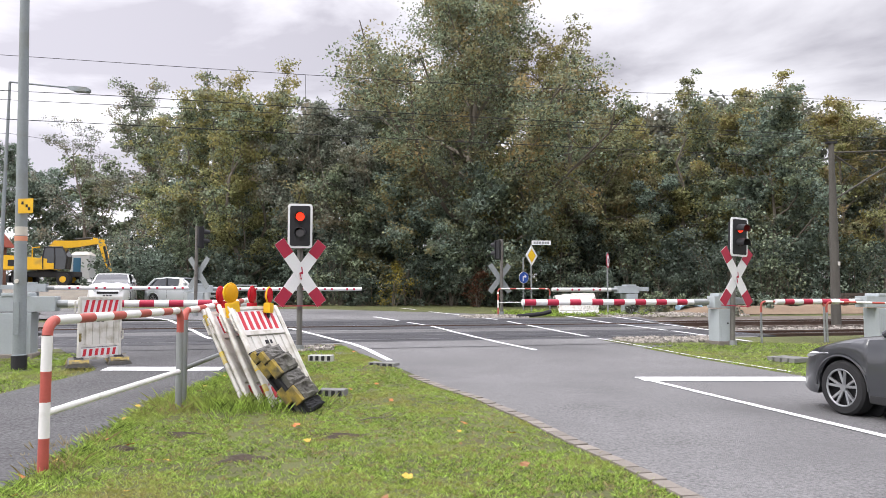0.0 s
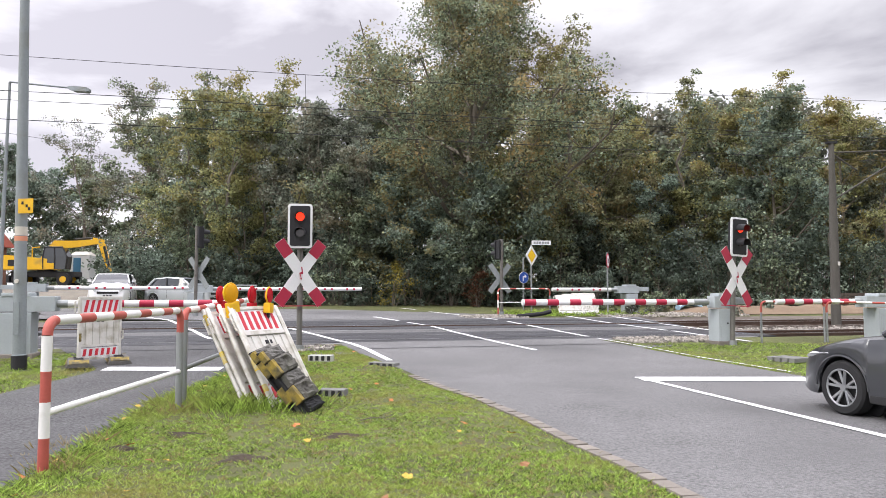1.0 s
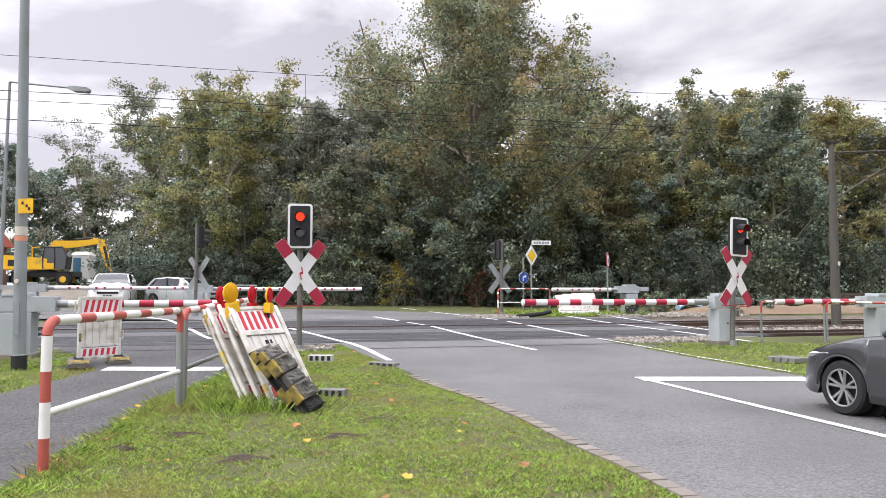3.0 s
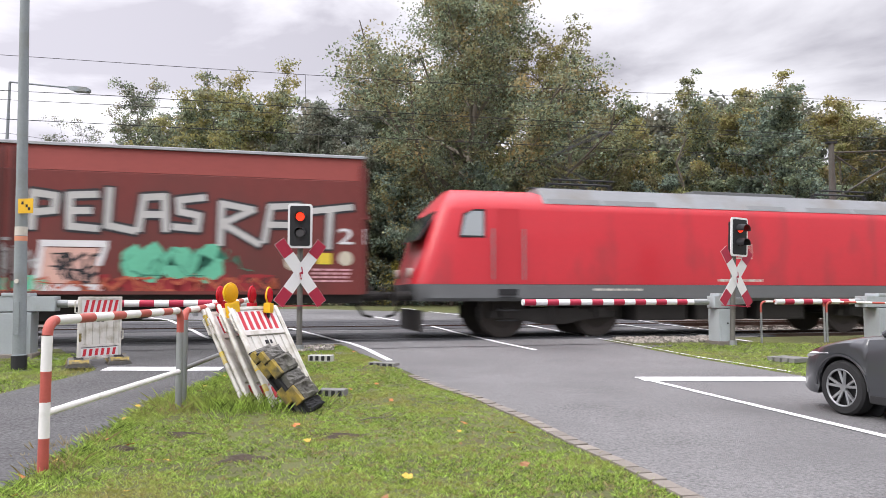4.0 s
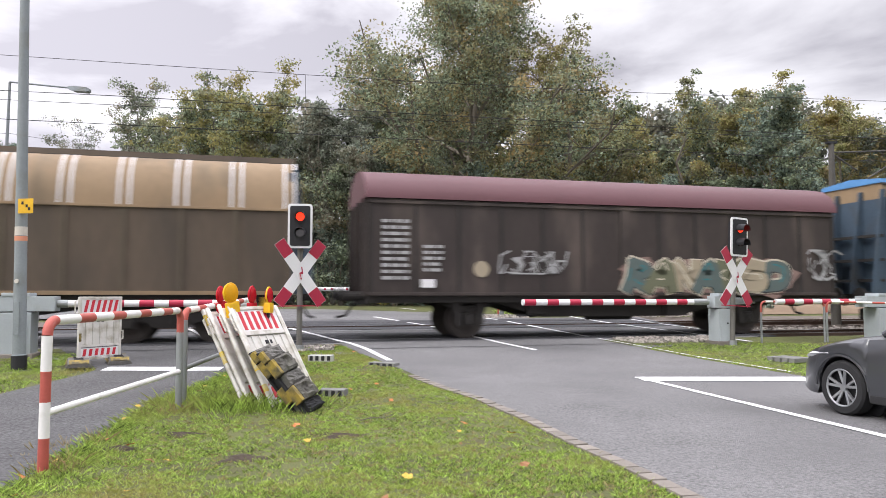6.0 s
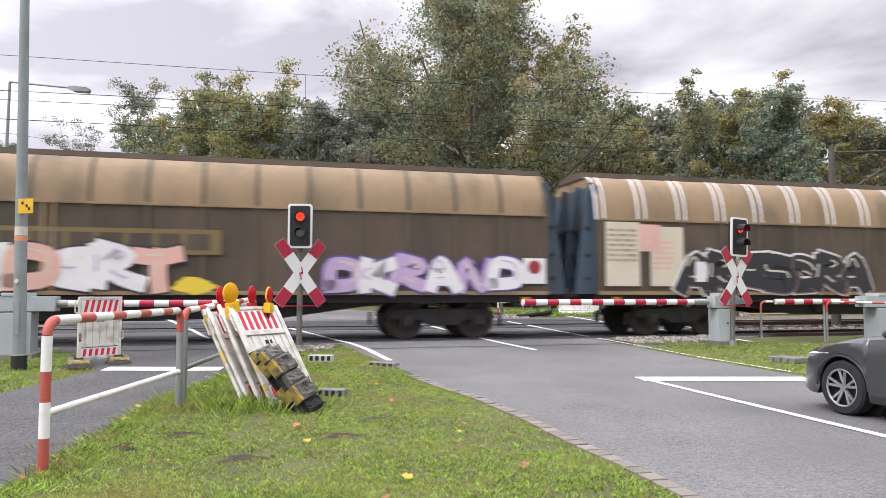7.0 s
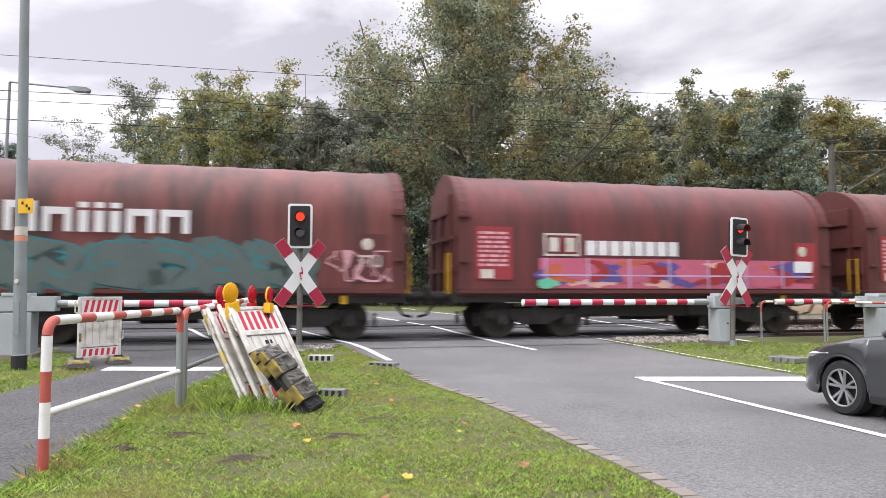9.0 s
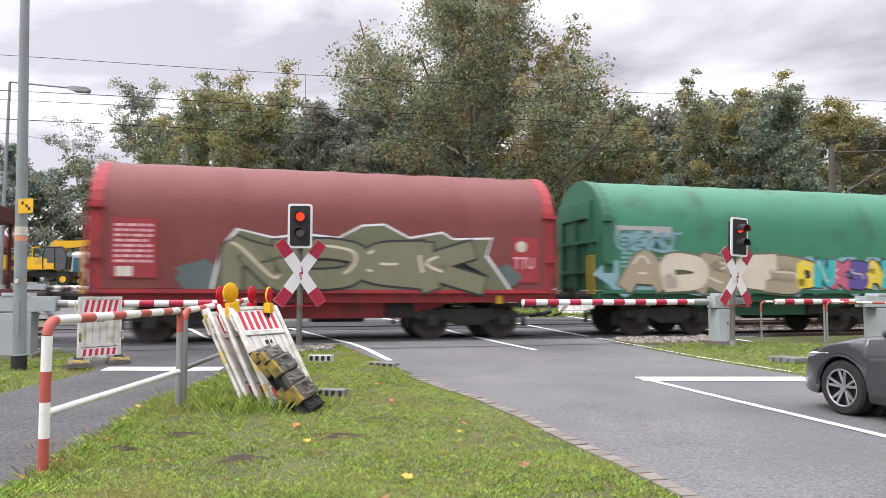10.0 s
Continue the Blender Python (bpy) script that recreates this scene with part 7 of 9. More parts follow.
# the leaning stack on the verge
sx_, sy_ = (-2.12, 9.12)
LEAN = 31
for k, (off, more, tape) in enumerate(((0.0, 0.0, ((0.13, 0.20), (0.34, 0.46))), (0.17, 0.4, ()), (0.33, 3.2, ()), (0.41, 3.6, ((0.42, 0.55), (0.86, 0.98))))):
    c, s = math.cos(radians(62)), math.sin(radians(62))
    px_, py_ = sx_ - s * off - 0.02 * k, sy_ + c * off
    barrier_board(Matrix.Translation((px_, py_, height(px_, py_) + 0.035)) @ Matrix.Rotation(radians(64 - 2 * k), 4, "Z") @ Matrix.Rotation(radians(-LEAN - more), 4, "X"),
                  "scuffed white-red barrier board leaning in a stack on the grass" if k else "front barrier board of the stack, red-white striped, leaning back", 0.88, 1.40 - 0.02 * k, True, 0.0, tape)


def lean_frame(way, face, at):
    """Axes of a thing whose length runs along way and whose top looks along face."""
    x = Vector(way).normalized()
    z = Vector(face)
    z = (z - x * z.dot(x)).normalized()
    m = Matrix((x, z.cross(x), z)).transposed().to_4x4()
    m.translation = at
    return m


worn_foot(lean_frame((-0.64, 0.12, 0.74), (0.62, -0.42, 0.62), (-1.90, 8.92, 0.38)), "weathered rubber foot plate with moss, leaning against the boards", 2)
worn_foot(lean_frame((-0.62, 0.10, 0.76), (0.62, -0.42, 0.62), (-2.03, 9.02, 0.37)), "dirty yellow-edged rubber foot plate leaning against the boards", 5)

M_REDLENS = mat("red_lens", (0.55, 0.015, 0.03), 0.25, var=0.1, scale=20, fine=60, bump=0.3, bscale=90, translucent=0.3)
M_YELLENS = mat("amber_lens", (0.80, 0.45, 0.01), 0.25, var=0.1, scale=20, fine=60, bump=0.3, bscale=90, translucent=0.3)
M_LAMPYEL = mat("yellow_lamp_case", (0.80, 0.46, 0.02), 0.45, var=0.1)


def warning_lamp(p, turn, lens, case, label, tilt=0.0, size=1.0, foot=0.22):
    """Round battery lamp on a plastic case; p is the lens's centre."""
    t = thing("warning_lamp", Matrix.Translation(p) @ Matrix.Rotation(radians(turn), 4, "Z") @ Matrix.Rotation(radians(tilt), 4, "Y"), label, "warning lamp", "warning lamps")
    r = 0.104 * size
    bm = B()
    prof = [(r * 0.25, -0.040), (r * 0.75, -0.034), (r, -0.018), (r, 0.018), (r * 0.75, 0.034), (r * 0.25, 0.040)]
    n = 22
    rows = [[bm.verts.new((q * math.cos(2 * math.pi * k / n), yy, q * math.sin(2 * math.pi * k / n))) for k in range(n)] for q, yy in prof]
    for a, b in zip(rows, rows[1:]):
        for k in range(n):
            bm.faces.new((a[k], a[(k + 1) % n], b[(k + 1) % n], b[k]))
    bm.faces.new(rows[0])
    bm.faces.new(rows[-1][::-1])
    part("lens", bm, lens, t, smooth=True)
    bm = B()
    tube(bm, [(r * 1.06 * math.cos(a), 0, r * 1.06 * math.sin(a)) for a in (2 * math.pi * k / 24 for k in range(25))], 0.012, 6)
    part("lens_rim", bm, case, t)
    part("case", box(B(), (0, 0, -r - foot / 2), (0.15 * size, 0.10, foot), 0.02), case, t)
    part("bracket", box(B(), (0, 0, -r - foot - 0.05), (0.06, 0.03, 0.12), 0.008), M_BLACK, t)
    return t


warning_lamp((-2.997, 9.750, 1.420), 84, M_REDLENS, M_REDLENS, "red round warning lamp tilted on the board stack", -18, 1.0, 0.16)
warning_lamp((-2.772, 9.450, 1.442), 62, M_YELLENS, M_LAMPYEL, "large amber warning lamp on the board stack", -12, 1.15, 0.2)
warning_lamp((-2.610, 9.900, 1.420), 85, M_REDLENS, M_REDLENS, "red round warning lamp on the board stack", 0, 1.05, 0.14)
warning_lamp((-2.403, 10.000, 1.412), 84, M_REDLENS, M_LAMPYEL, "amber and red warning lamp on the board stack", 3, 1.0, 0.14)


# ---- poles, lamps, signs ----
lx, ly = (-7.09, 12.19)
t = thing("street_lamp", pose(lx, ly, height(lx, ly), 0, -1.2, 0), "tall grey tapered street lamp pole with stickers and a yellow plate", "street lamp")
part("pole", tube(B(), [(0, 0, -0.05), (0, 0, 0.25), (0, 0, 0.26), (0, 0, 2.3), (0, 0, 9.2)], [0.118, 0.118, 0.104, 0.094, 0.056], 20), M_POLE, t, smooth=True)
part("pole_foot", rod(B(), (0, 0, 0.0), (0, 0, 0.24), 0.122, n=20), M_BLACK, t, "dark painted foot")
part("access_door", box(B(), (0.0, -0.10, 0.86), (0.10, 0.03, 0.55), 0.008), M_POLE, t)
part("sticker", tube(B(), [(0, 0, 2.16), (0, 0, 2.24)], 0.097, 20), paint("orange_sticker", (0.6, 0.25, 0.15)), t, "faded orange and white sticker band")
part("sticker", tube(B(), [(0, 0, 2.25), (0, 0, 2.40)], 0.0965, 20), M_OFFWHITE, t)
part("sticker", rod(B(), (0.0, -0.12, 1.48), (0.0, -0.10, 1.48), 0.035, n=16), M_OFFWHITE, t)
pl = part("number_plate", box(B(), (0.14, -0.12, 2.74), (0.25, 0.012, 0.25), 0.004), M_YELLOW, t, "yellow enamel plate with dark bars")
for dx, dz in ((-0.05, 0.05), (0.02, 0.0), (0.06, -0.05)):
    part("plate_bar", box(B(), (0.14 + dx, -0.128, 2.74 + dz), (0.035, 0.004, 0.05)), M_BLACK, pl)
bm = B()
tube(bm, [(0, 0, 9.0), (0.2, 0.1, 9.3), (1.2, 0.5, 9.4)], 0.04, 8)
part("lamp_arm", bm, M_POLE, t)

fx, fy = -17.15, 28.0
t = thing("street_lamp", pose(fx, fy, height(fx, fy), 0, 0.4, 0), "slim street lamp with a flat luminaire on a straight arm", "street lamp")
part("pole", tube(B(), [(0, 0, -0.05), (0, 0, 3), (0.03, 0, 9.05)], [0.09, 0.075, 0.05], 14), M_POLE, t, smooth=True)
part("lamp_arm", rod(B(), (0.03, 0, 9.05), (2.5, 0, 8.82), 0.035), M_POLE, t)
part("luminaire", loft(B(), [[(2.35, -0.10, 8.78), (2.35, 0.10, 8.78), (2.35, 0.10, 8.86), (2.35, -0.10, 8.86)], [(2.6, -0.15, 8.68), (2.6, 0.15, 8.68), (2.6, 0.13, 8.88), (2.6, -0.13, 8.88)],
                             [(3.1, -0.15, 8.64), (3.1, 0.15, 8.64), (3.1, 0.13, 8.83), (3.1, -0.13, 8.83)], [(3.2, -0.10, 8.68), (3.2, 0.10, 8.68), (3.2, 0.08, 8.78), (3.2, -0.08, 8.78)]]), M_POLE, t)

M_WOODPOLE = mat("weathered_pole_wood", (0.085, 0.08, 0.07), 0.9, var=0.25, scale=2, fine=25, bump=0.4, stretch=(4, 4, 0.4))
wx, wy = (1477 - 784) / 1279.4 * 26, 26.0
t = thing("wooden_pole", pose(wx, wy, height(wx, wy), 0, 0.3, 0), "weathered dark wooden utility pole", "utility pole")
part("pole", tube(B(), [(0, 0, -0.1), (0, 0, 3), (0, 0, 6.5)], [0.17, 0.15, 0.09], 14), M_WOODPOLE, t, smooth=True)
part("tag", box(B(), (0.05, -0.2, 2.1), (0.09, 0.01, 0.14)), M_OFFWHITE, t)
part("pole_cap", box(B(), (0, 0, 6.5), (0.34, 0.2, 0.08), 0.01), M_BLACK, t)
for a_, b_ in (((0.10, 0, 4.45), (2.9, 0.1, 6.2)), ((0.10, 0, 6.05), (0.95, 0.05, 5.50)), ((0.10, 0, 6.15), (2.4, 0.1, 6.25))):
    part("brace", rod(B(), a_, b_, 0.028, n=8), M_WOODPOLE, t)

M_SIGNYEL = mat("sign_yellow", (0.80, 0.50, 0.01), 0.4, var=0.05, bump=0)
M_SIGNBLUE = mat("sign_blue", (0.02, 0.07, 0.32), 0.4, var=0.05, bump=0)


def sign_post(x, y, rz, top, label, name="road_sign"):
    z0 = height(x, y)
    t = thing(name, pose(x, y, z0, 0, 0, rz), label, "road sign", "road signs")
    part("post", rod(B(), (0, 0.03, -0.05), (0, 0.03, top - z0), 0.032, n=10), M_GALV, t)
    return t, z0


x_, y_ = (3.503, 28.500, 2.979)[:2]
t, z0 = sign_post(x_, y_, 48, 3.4, "yellow-white priority road diamond with a street nameplate above")
zc = 2.96 - z0
part("diamond", slab(B(), [(0, zc - 0.41), (0.41, zc), (0, zc + 0.41), (-0.41, zc)], 0.02), M_REFL, t, "white-bordered diamond")
part("diamond_field", slab(B(), [(0, zc - 0.27), (0.27, zc), (0, zc + 0.27), (-0.27, zc)], 0.006, Matrix.Translation((0, -0.007, 0))), M_SIGNYEL, t, "yellow field")
np_ = part("street_nameplate", slab(B(), [(0.0, zc + 0.43), (0.78, zc + 0.43), (0.78, zc + 0.60), (0.0, zc + 0.60)], 0.012, pose(0, 0, 0, 0, 0, -42)), M_REFL, t)
for k in range(6):
    part("name_bar", slab(B(), [(0.08 + 0.11 * k, zc + 0.47), (0.16 + 0.11 * k, zc + 0.47), (0.16 + 0.11 * k, zc + 0.56), (0.08 + 0.11 * k, zc + 0.56)], 0.004, pose(0, 0, 0, 0, 0, -42) @ Matrix.Translation((0, -0.005, 0))), M_BACKGREY, np_)
x_, y_ = (3.296, 29.500, 2.133)[:2]
t, z0 = sign_post(x_, y_, 30, 2.95, "small round blue turning-arrow sign on a thin post")
zc = 2.12 - z0
part("disc", slab(B(), ring(0.24, 28, 0, zc), 0.015), M_REFL, t)
part("disc_field", slab(B(), ring(0.225, 28, 0, zc), 0.006, Matrix.Translation((0, -0.007, 0))), M_SIGNBLUE, t, "blue disc")
part("arrow", slab(B(), [(-0.06, zc - 0.15), (-0.02, zc - 0.15), (-0.02, zc + 0.02), (0.04, zc + 0.02), (0.04, zc - 0.03), (0.14, zc + 0.05), (0.04, zc + 0.13), (0.04, zc + 0.07), (-0.06, zc + 0.05)], 0.004, Matrix.Translation((0, -0.012, 0))), M_REFL, t, "white arrow")
x_, y_ = (6.511, 28.500, 2.755)[:2]
t, z0 = sign_post(x_, y_, 66, 3.1, "red-ringed round speed sign on a grey post")
zc = 2.76 - z0
part("disc", slab(B(), ring(0.30, 28, 0, zc), 0.015), M_CROSSRED, t)
part("disc_field", slab(B(), ring(0.22, 28, 0, zc), 0.006, Matrix.Translation((0, -0.007, 0))), M_REFL, t)
part("figure_bar", slab(B(), [(-0.1, zc - 0.09), (-0.03, zc - 0.09), (-0.03, zc + 0.09), (-0.1, zc + 0.09)], 0.004, Matrix.Translation((0, -0.012, 0))), M_BLACK, t)
part("figure_bar", slab(B(), [(0.03, zc - 0.09), (0.1, zc - 0.09), (0.1, zc + 0.09), (0.03, zc + 0.09)], 0.004, Matrix.Translation((0, -0.012, 0))), M_BLACK, t)

# white boards lying and leaning on the far verge
for i, (px, dx, rz, ln) in enumerate(((990, 0.0, 10, -38), (1004, 0.0, 14, -34), (1020, 0.2, 12, -30))):
    x_, y_ = (px - 784) / 1279.4 * 28.2, 28.2 + 0.14 * i
    barrier_board(Matrix.Translation((x_, y_, height(x_, y_))) @ Matrix.Rotation(radians(rz), 4, "Z") @ Matrix.Rotation(radians(ln), 4, "X"), "white barrier board leaning on the far verge", 1.0, 0.95, False)

# a bare tube frame beyond the road
x_, y_ = -9.85, 36.2
t = thing("small_goal", pose(x_, y_, height(x_, y_), 0, 0, 6), "small pale steel tube goal standing at the wood's edge", "goal")
for x in (-0.5, 0.5):
    part("post", rod(B(), (x, 0, -0.05), (x, 0, 1.02), 0.04), M_GALV, t)
part("crossbar", rod(B(), (-0.54, 0, 1.04), (0.54, 0, 1.04), 0.045), M_GALV, t)

# overhead wires
def wire(pts, r, name="overhead_wire", label="thin dark overhead line wire along the tracks"):
    t = part(name, tube(B(), pts, r, 5), M_BLACK)
    return tagged(t, label, "wire", "overhead wires", "structure")


for pts in ([(-16.51, 19.09, 8.17), (-12.56, 20.11, 8.21), (-6.29, 21.71, 8.26), (-0.44, 23.21, 8.34), (6.04, 24.88, 8.50), (17.26, 27.75, 8.94), (29.88, 30.99, 9.56)],
            [(-13.33, 15.47, 6.07), (-10.14, 16.29, 6.09), (-7.83, 16.88, 6.13), (-1.24, 18.57, 6.15), (13.92, 22.46, 6.31), (24.07, 25.06, 6.44)],
            [(-16.45, 19.11, 6.90), (-12.52, 20.12, 6.93), (-10.17, 20.72, 6.96), (-1.53, 22.93, 7.06), (17.19, 27.73, 7.33), (29.72, 30.95, 7.57)],
            [(-13.30, 15.48, 5.41), (-10.12, 16.29, 5.43), (-8.40, 16.73, 5.44), (-1.23, 18.57, 5.47), (13.89, 22.45, 5.59), (24.01, 25.04, 5.70)]):
    wire(pts, 0.0085)
for a, b in (((-7.12, 21.50, 8.25), (-7.09, 21.51, 7.00)), ((7.22, 25.18, 8.54), (7.19, 25.17, 7.14)), ((-4.30, 22.22, 8.28), (-4.28, 22.23, 7.03))):
    wire([a, b], 0.006, "dropper", "thin vertical dropper wire between overhead lines")
wire([(-30, 36, 9.9), (-16.9, 28.0, 6.3 + 1.42), (-14, 26, 7.0)], 0.008, "cable", "thin slack cable at the street lamp")

# ---- vehicles ----
def carpaint(name, c, metal=0.4):
    return mat(name, c, 0.28, metal, var=0.06, scale=1.5, fine=200, bump=0.01, coat=0.7, spec=0.5)


M_TYRE = mat("tyre", (0.02, 0.02, 0.021), 0.85, var=0.2, scale=8, fine=60, bump=0.2)
M_RIM = mat("alloy_rim", (0.34, 0.35, 0.36), 0.35, 0.7, var=0.08)
M_CARGLASS = glass("car_glass", (0.03, 0.035, 0.04), 0.03)
M_HEADLAMP = glass("headlamp_glass", (0.55, 0.56, 0.58), 0.08)
M_PLASTIC = mat("black_trim", (0.02, 0.02, 0.021), 0.55, var=0.15)


def car_wheel(parent, x, y, r, side, spokes=5, rim_r=None, width=0.21):
    """Tyre, rim dish and spokes; side is the outward sign of y."""
    rim_r = rim_r or r * 0.70
    bm = B()
    n = 36
    w = width
    prof = [(rim_r, -w / 2), (r - 0.025, -w / 2), (r, -w / 2 + 0.03), (r, w / 2 - 0.03), (r - 0.025, w / 2), (rim_r, w / 2)]
    rows = [[bm.verts.new((q * math.cos(2 * math.pi * k / n), yy, q * math.sin(2 * math.pi * k / n))) for k in range(n)] for q, yy in prof]
    for a, b in zip(rows, rows[1:] + rows[:1]):
        for k in range(n):
            bm.faces.new((a[k], a[(k + 1) % n], b[(k + 1) % n], b[k]))
    wheel = part("wheel", bm, M_TYRE, parent, "black tyre on a spoked alloy rim", smooth=True)
    wheel.matrix_basis = pose(x, y, r)
    bm = B()
    rod(bm, (0, side * 0.0, 0), (0, side * 0.02, 0), rim_r * 0.98, n=32)
    part("rim_dish", bm, M_BLACK, wheel)
    bm = B()
    tube(bm, [(rim_r * 0.965 * math.cos(2 * math.pi * k / 40), side * (w / 2 - 0.012), rim_r * 0.965 * math.sin(2 * math.pi * k / 40)) for k in range(41)], 0.014, 8)
    part("rim_lip", bm, M_RIM, wheel, smooth=True)
    for k in range(spokes):
        a = 2 * math.pi * k / spokes + 0.3
        for da in (-0.20, 0.20):
            p0 = (0.03 * math.cos(a), side * (w / 2 - 0.045), 0.03 * math.sin(a))
            p1 = (rim_r * 0.95 * math.cos(a + da), side * (w / 2 - 0.02), rim_r * 0.95 * math.sin(a + da))
            d = Vector(p1) - Vector(p0)
            m = Matrix.Translation((Vector(p0) + Vector(p1)) / 2) @ d.to_track_quat("X", "Y").to_matrix().to_4x4()
            b2 = B()
            box(b2, (0, 0, 0), (d.length, 0.03, 0.031), 0.006)
            bmesh.ops.transform(b2, matrix=m, verts=b2.verts)
            part("spoke", b2, M_RIM, wheel)
    part("hub_cap", rod(B(), (0, side * (w / 2 - 0.05), 0), (0, side * (w / 2 - 0.02), 0), 0.04, n=16), M_RIM, wheel)
    return wheel


def car(name, m, paint_mat, label, L, W, H, base, front, r, hood_z, belt, roof0, roof1, screen0, tail0, detail=True):
    """x runs forward, 0 at the middle of the wheelbase. screen0: where the windscreen starts, roof0..roof1 the roof, tail0 the end of the rear glass."""
    t = thing(name, m, label, "car", "waiting cars")
    xf, xr = base / 2 + front, base / 2 + front - L
    arch = r + 0.055

    def bottom(x):
        z = 0.20
        for c in (base / 2, -base / 2):
            if abs(x - c) < arch:
                z = max(z, r + math.sqrt(arch * arch - (x - c) ** 2))
        return z

    def deck(x):
        if x > screen0:
            u = (x - screen0) / (xf - screen0)
            return hood_z[0] + (hood_z[1] - hood_z[0]) * u ** 1.6 - (0.30 * max(0, (u - 0.90) / 0.10) ** 2)
        return belt + 0.02

    def half(x):
        u = (x - (xf + xr) / 2) / (L / 2)
        return W / 2 * (1 - 0.24 * abs(u) ** 7)

    xs = sorted({round(xr + L * i / 46, 3) for i in range(47)} | {round(c + arch * math.cos(math.pi * k / 12), 3) for c in (base / 2, -base / 2) for k in range(13)})
    secs = []
    for x in xs:
        zb, zd, hw = bottom(x), deck(x), half(x)
        e = 0.0
        if x > xf - 0.25:
            e = (x - (xf - 0.25)) / 0.25
        if x < xr + 0.2:
            e = (xr + 0.2 - x) / 0.2
        zb = min(zb + 0.10 * e * e, zd - 0.1)
        zd = zd - 0.12 * e * e
        zm = 0.5 * (0.30 + zd)
        pr = [(-hw * 0.96, zb), (-hw * (0.99 - 0.05 * e), zb + (zd - zb) * 0.25), (-hw * (1.0 - 0.06 * e), zb + (zd - zb) * 0.55), (-hw * (0.985 - 0.06 * e), zb + (zd - zb) * 0.80), (-hw * (0.93 - 0.05 * e), zb + (zd - zb) * 0.96), (-hw * 0.80, zd + 0.012), (-hw * 0.4, zd + 0.035)]
        secs.append([(x, y, z) for y, z in pr + [(-y, z) for y, z in pr[::-1]]])
    part("body", loft(B(), secs), paint_mat, t, smooth=True)
    # cabin glass and roof
    gl = []
    hw = W / 2
    for x, z, ww in ((screen0 + 0.05, belt - 0.02, 0.86), (roof0 + 0.18, H - 0.10, 0.72), (roof0 - 0.15, H - 0.045, 0.70), ((roof0 + roof1) / 2, H - 0.02, 0.70), (roof1 + 0.1, H - 0.06, 0.69), (tail0, belt + 0.05, 0.80)):
        gl.append([(x, -hw * 0.93 if z < H - 0.2 else -hw * 0.89, belt - 0.03), (x, -hw * ww, z), (x, 0, z + 0.015), (x, hw * ww, z), (x, hw * 0.93 if z < H - 0.2 else hw * 0.89, belt - 0.03)])
    cab = part("cabin_glass", loft(B(), gl), M_CARGLASS, t, "dark window glass", smooth=True)
    rf = []
    for x, z in ((roof0 + 0.10, H - 0.075), (roof0 - 0.15, H - 0.035), ((roof0 + roof1) / 2, H - 0.005), (roof1 + 0.1, H - 0.05), (roof1 - 0.05, H - 0.09)):
        rf.append([(x, -hw * 0.735, z - 0.05), (x, -hw * 0.70, z + 0.005), (x, 0, z + 0.03), (x, hw * 0.70, z + 0.005), (x, hw * 0.735, z - 0.05)])
    part("roof", loft(B(), rf), paint_mat, t, smooth=True)
    for sy in (-1, 1):
        bm = B()
        a, b_ = (screen0 + 0.05, sy * hw * 0.90, belt), (roof0 + 0.12, sy * hw * 0.735, H - 0.09)
        tube(bm, [a, b_], 0.035, 8)
        part("pillar", bm, paint_mat, t)
        bm = B()
        tube(bm, [((screen0 + tail0) / 2 - 0.1, sy * hw * 0.935, belt), ((screen0 + tail0) / 2 - 0.2, sy * hw * 0.73, H - 0.06)], 0.035, 8)
        part("pillar", bm, M_PLASTIC, t)
        bm = B()
        tube(bm, [(tail0 + 0.10, sy * hw * 0.90, belt), (roof1 + 0.05, sy * hw * 0.735, H - 0.08)], 0.06, 8)
        part("pillar", bm, paint_mat, t)
        bm = B()
        loft(bm, [[(screen0 - 0.28, sy * (hw - 0.03 + dy), belt + 0.06 + dz) for dy, dz in ((0, 0), (0.19, -0.01), (0.20, 0.13), (0.02, 0.14))],
                  [(screen0 - 0.20, sy * (hw - 0.02 + dy), belt + 0.07 + dz) for dy, dz in ((0, 0), (0.16, 0.0), (0.17, 0.11), (0.02, 0.12))]])
        part("wing_mirror", bm, paint_mat, t)
        for c in (base / 2, -base / 2):
            car_wheel(t, c, sy * (W / 2 - 0.125), r, sy)
            bm = B()
            tube(bm, [(c + (arch + 0.004) * math.cos(a_), sy * (half(c) * 0.985), r + (arch + 0.004) * math.sin(a_)) for a_ in (math.pi * k / 20 for k in range(21))], 0.016, 6)
            part("arch_lip", bm, paint_mat, t, smooth=True)
            part("arch_liner", rod(B(), (c, sy * (W / 2 - 0.34), r), (c, sy * (W / 2 - 0.30), r), arch + 0.02, n=28), M_BLACK, t)
        bm = B()
        hx = xf - 0.30
        zt = deck(hx) - 0.06
        loft(bm, [[(xf - 0.62, sy * (half(xf - 0.62) + 0.014), zt + 0.02), (xf - 0.62, sy * (half(xf - 0.62) - 0.05), zt + 0.05), (xf - 0.62, sy * (half(xf - 0.62) - 0.05), zt - 0.02)],
                  [(xf - 0.28, sy * (half(xf - 0.28) + 0.02), zt - 0.01), (xf - 0.28, sy * (half(xf - 0.28) - 0.16), zt + 0.06), (xf - 0.28, sy * (half(xf - 0.28) - 0.10), zt - 0.16)],
                  [(xf - 0.02, sy * (half(xf) - 0.06), zt - 0.06), (xf - 0.03, sy * (half(xf) - 0.30), zt - 0.01), (xf + 0.0, sy * (half(xf) - 0.18), zt - 0.17)]])
        part("headlight", bm, M_HEADLAMP, t)
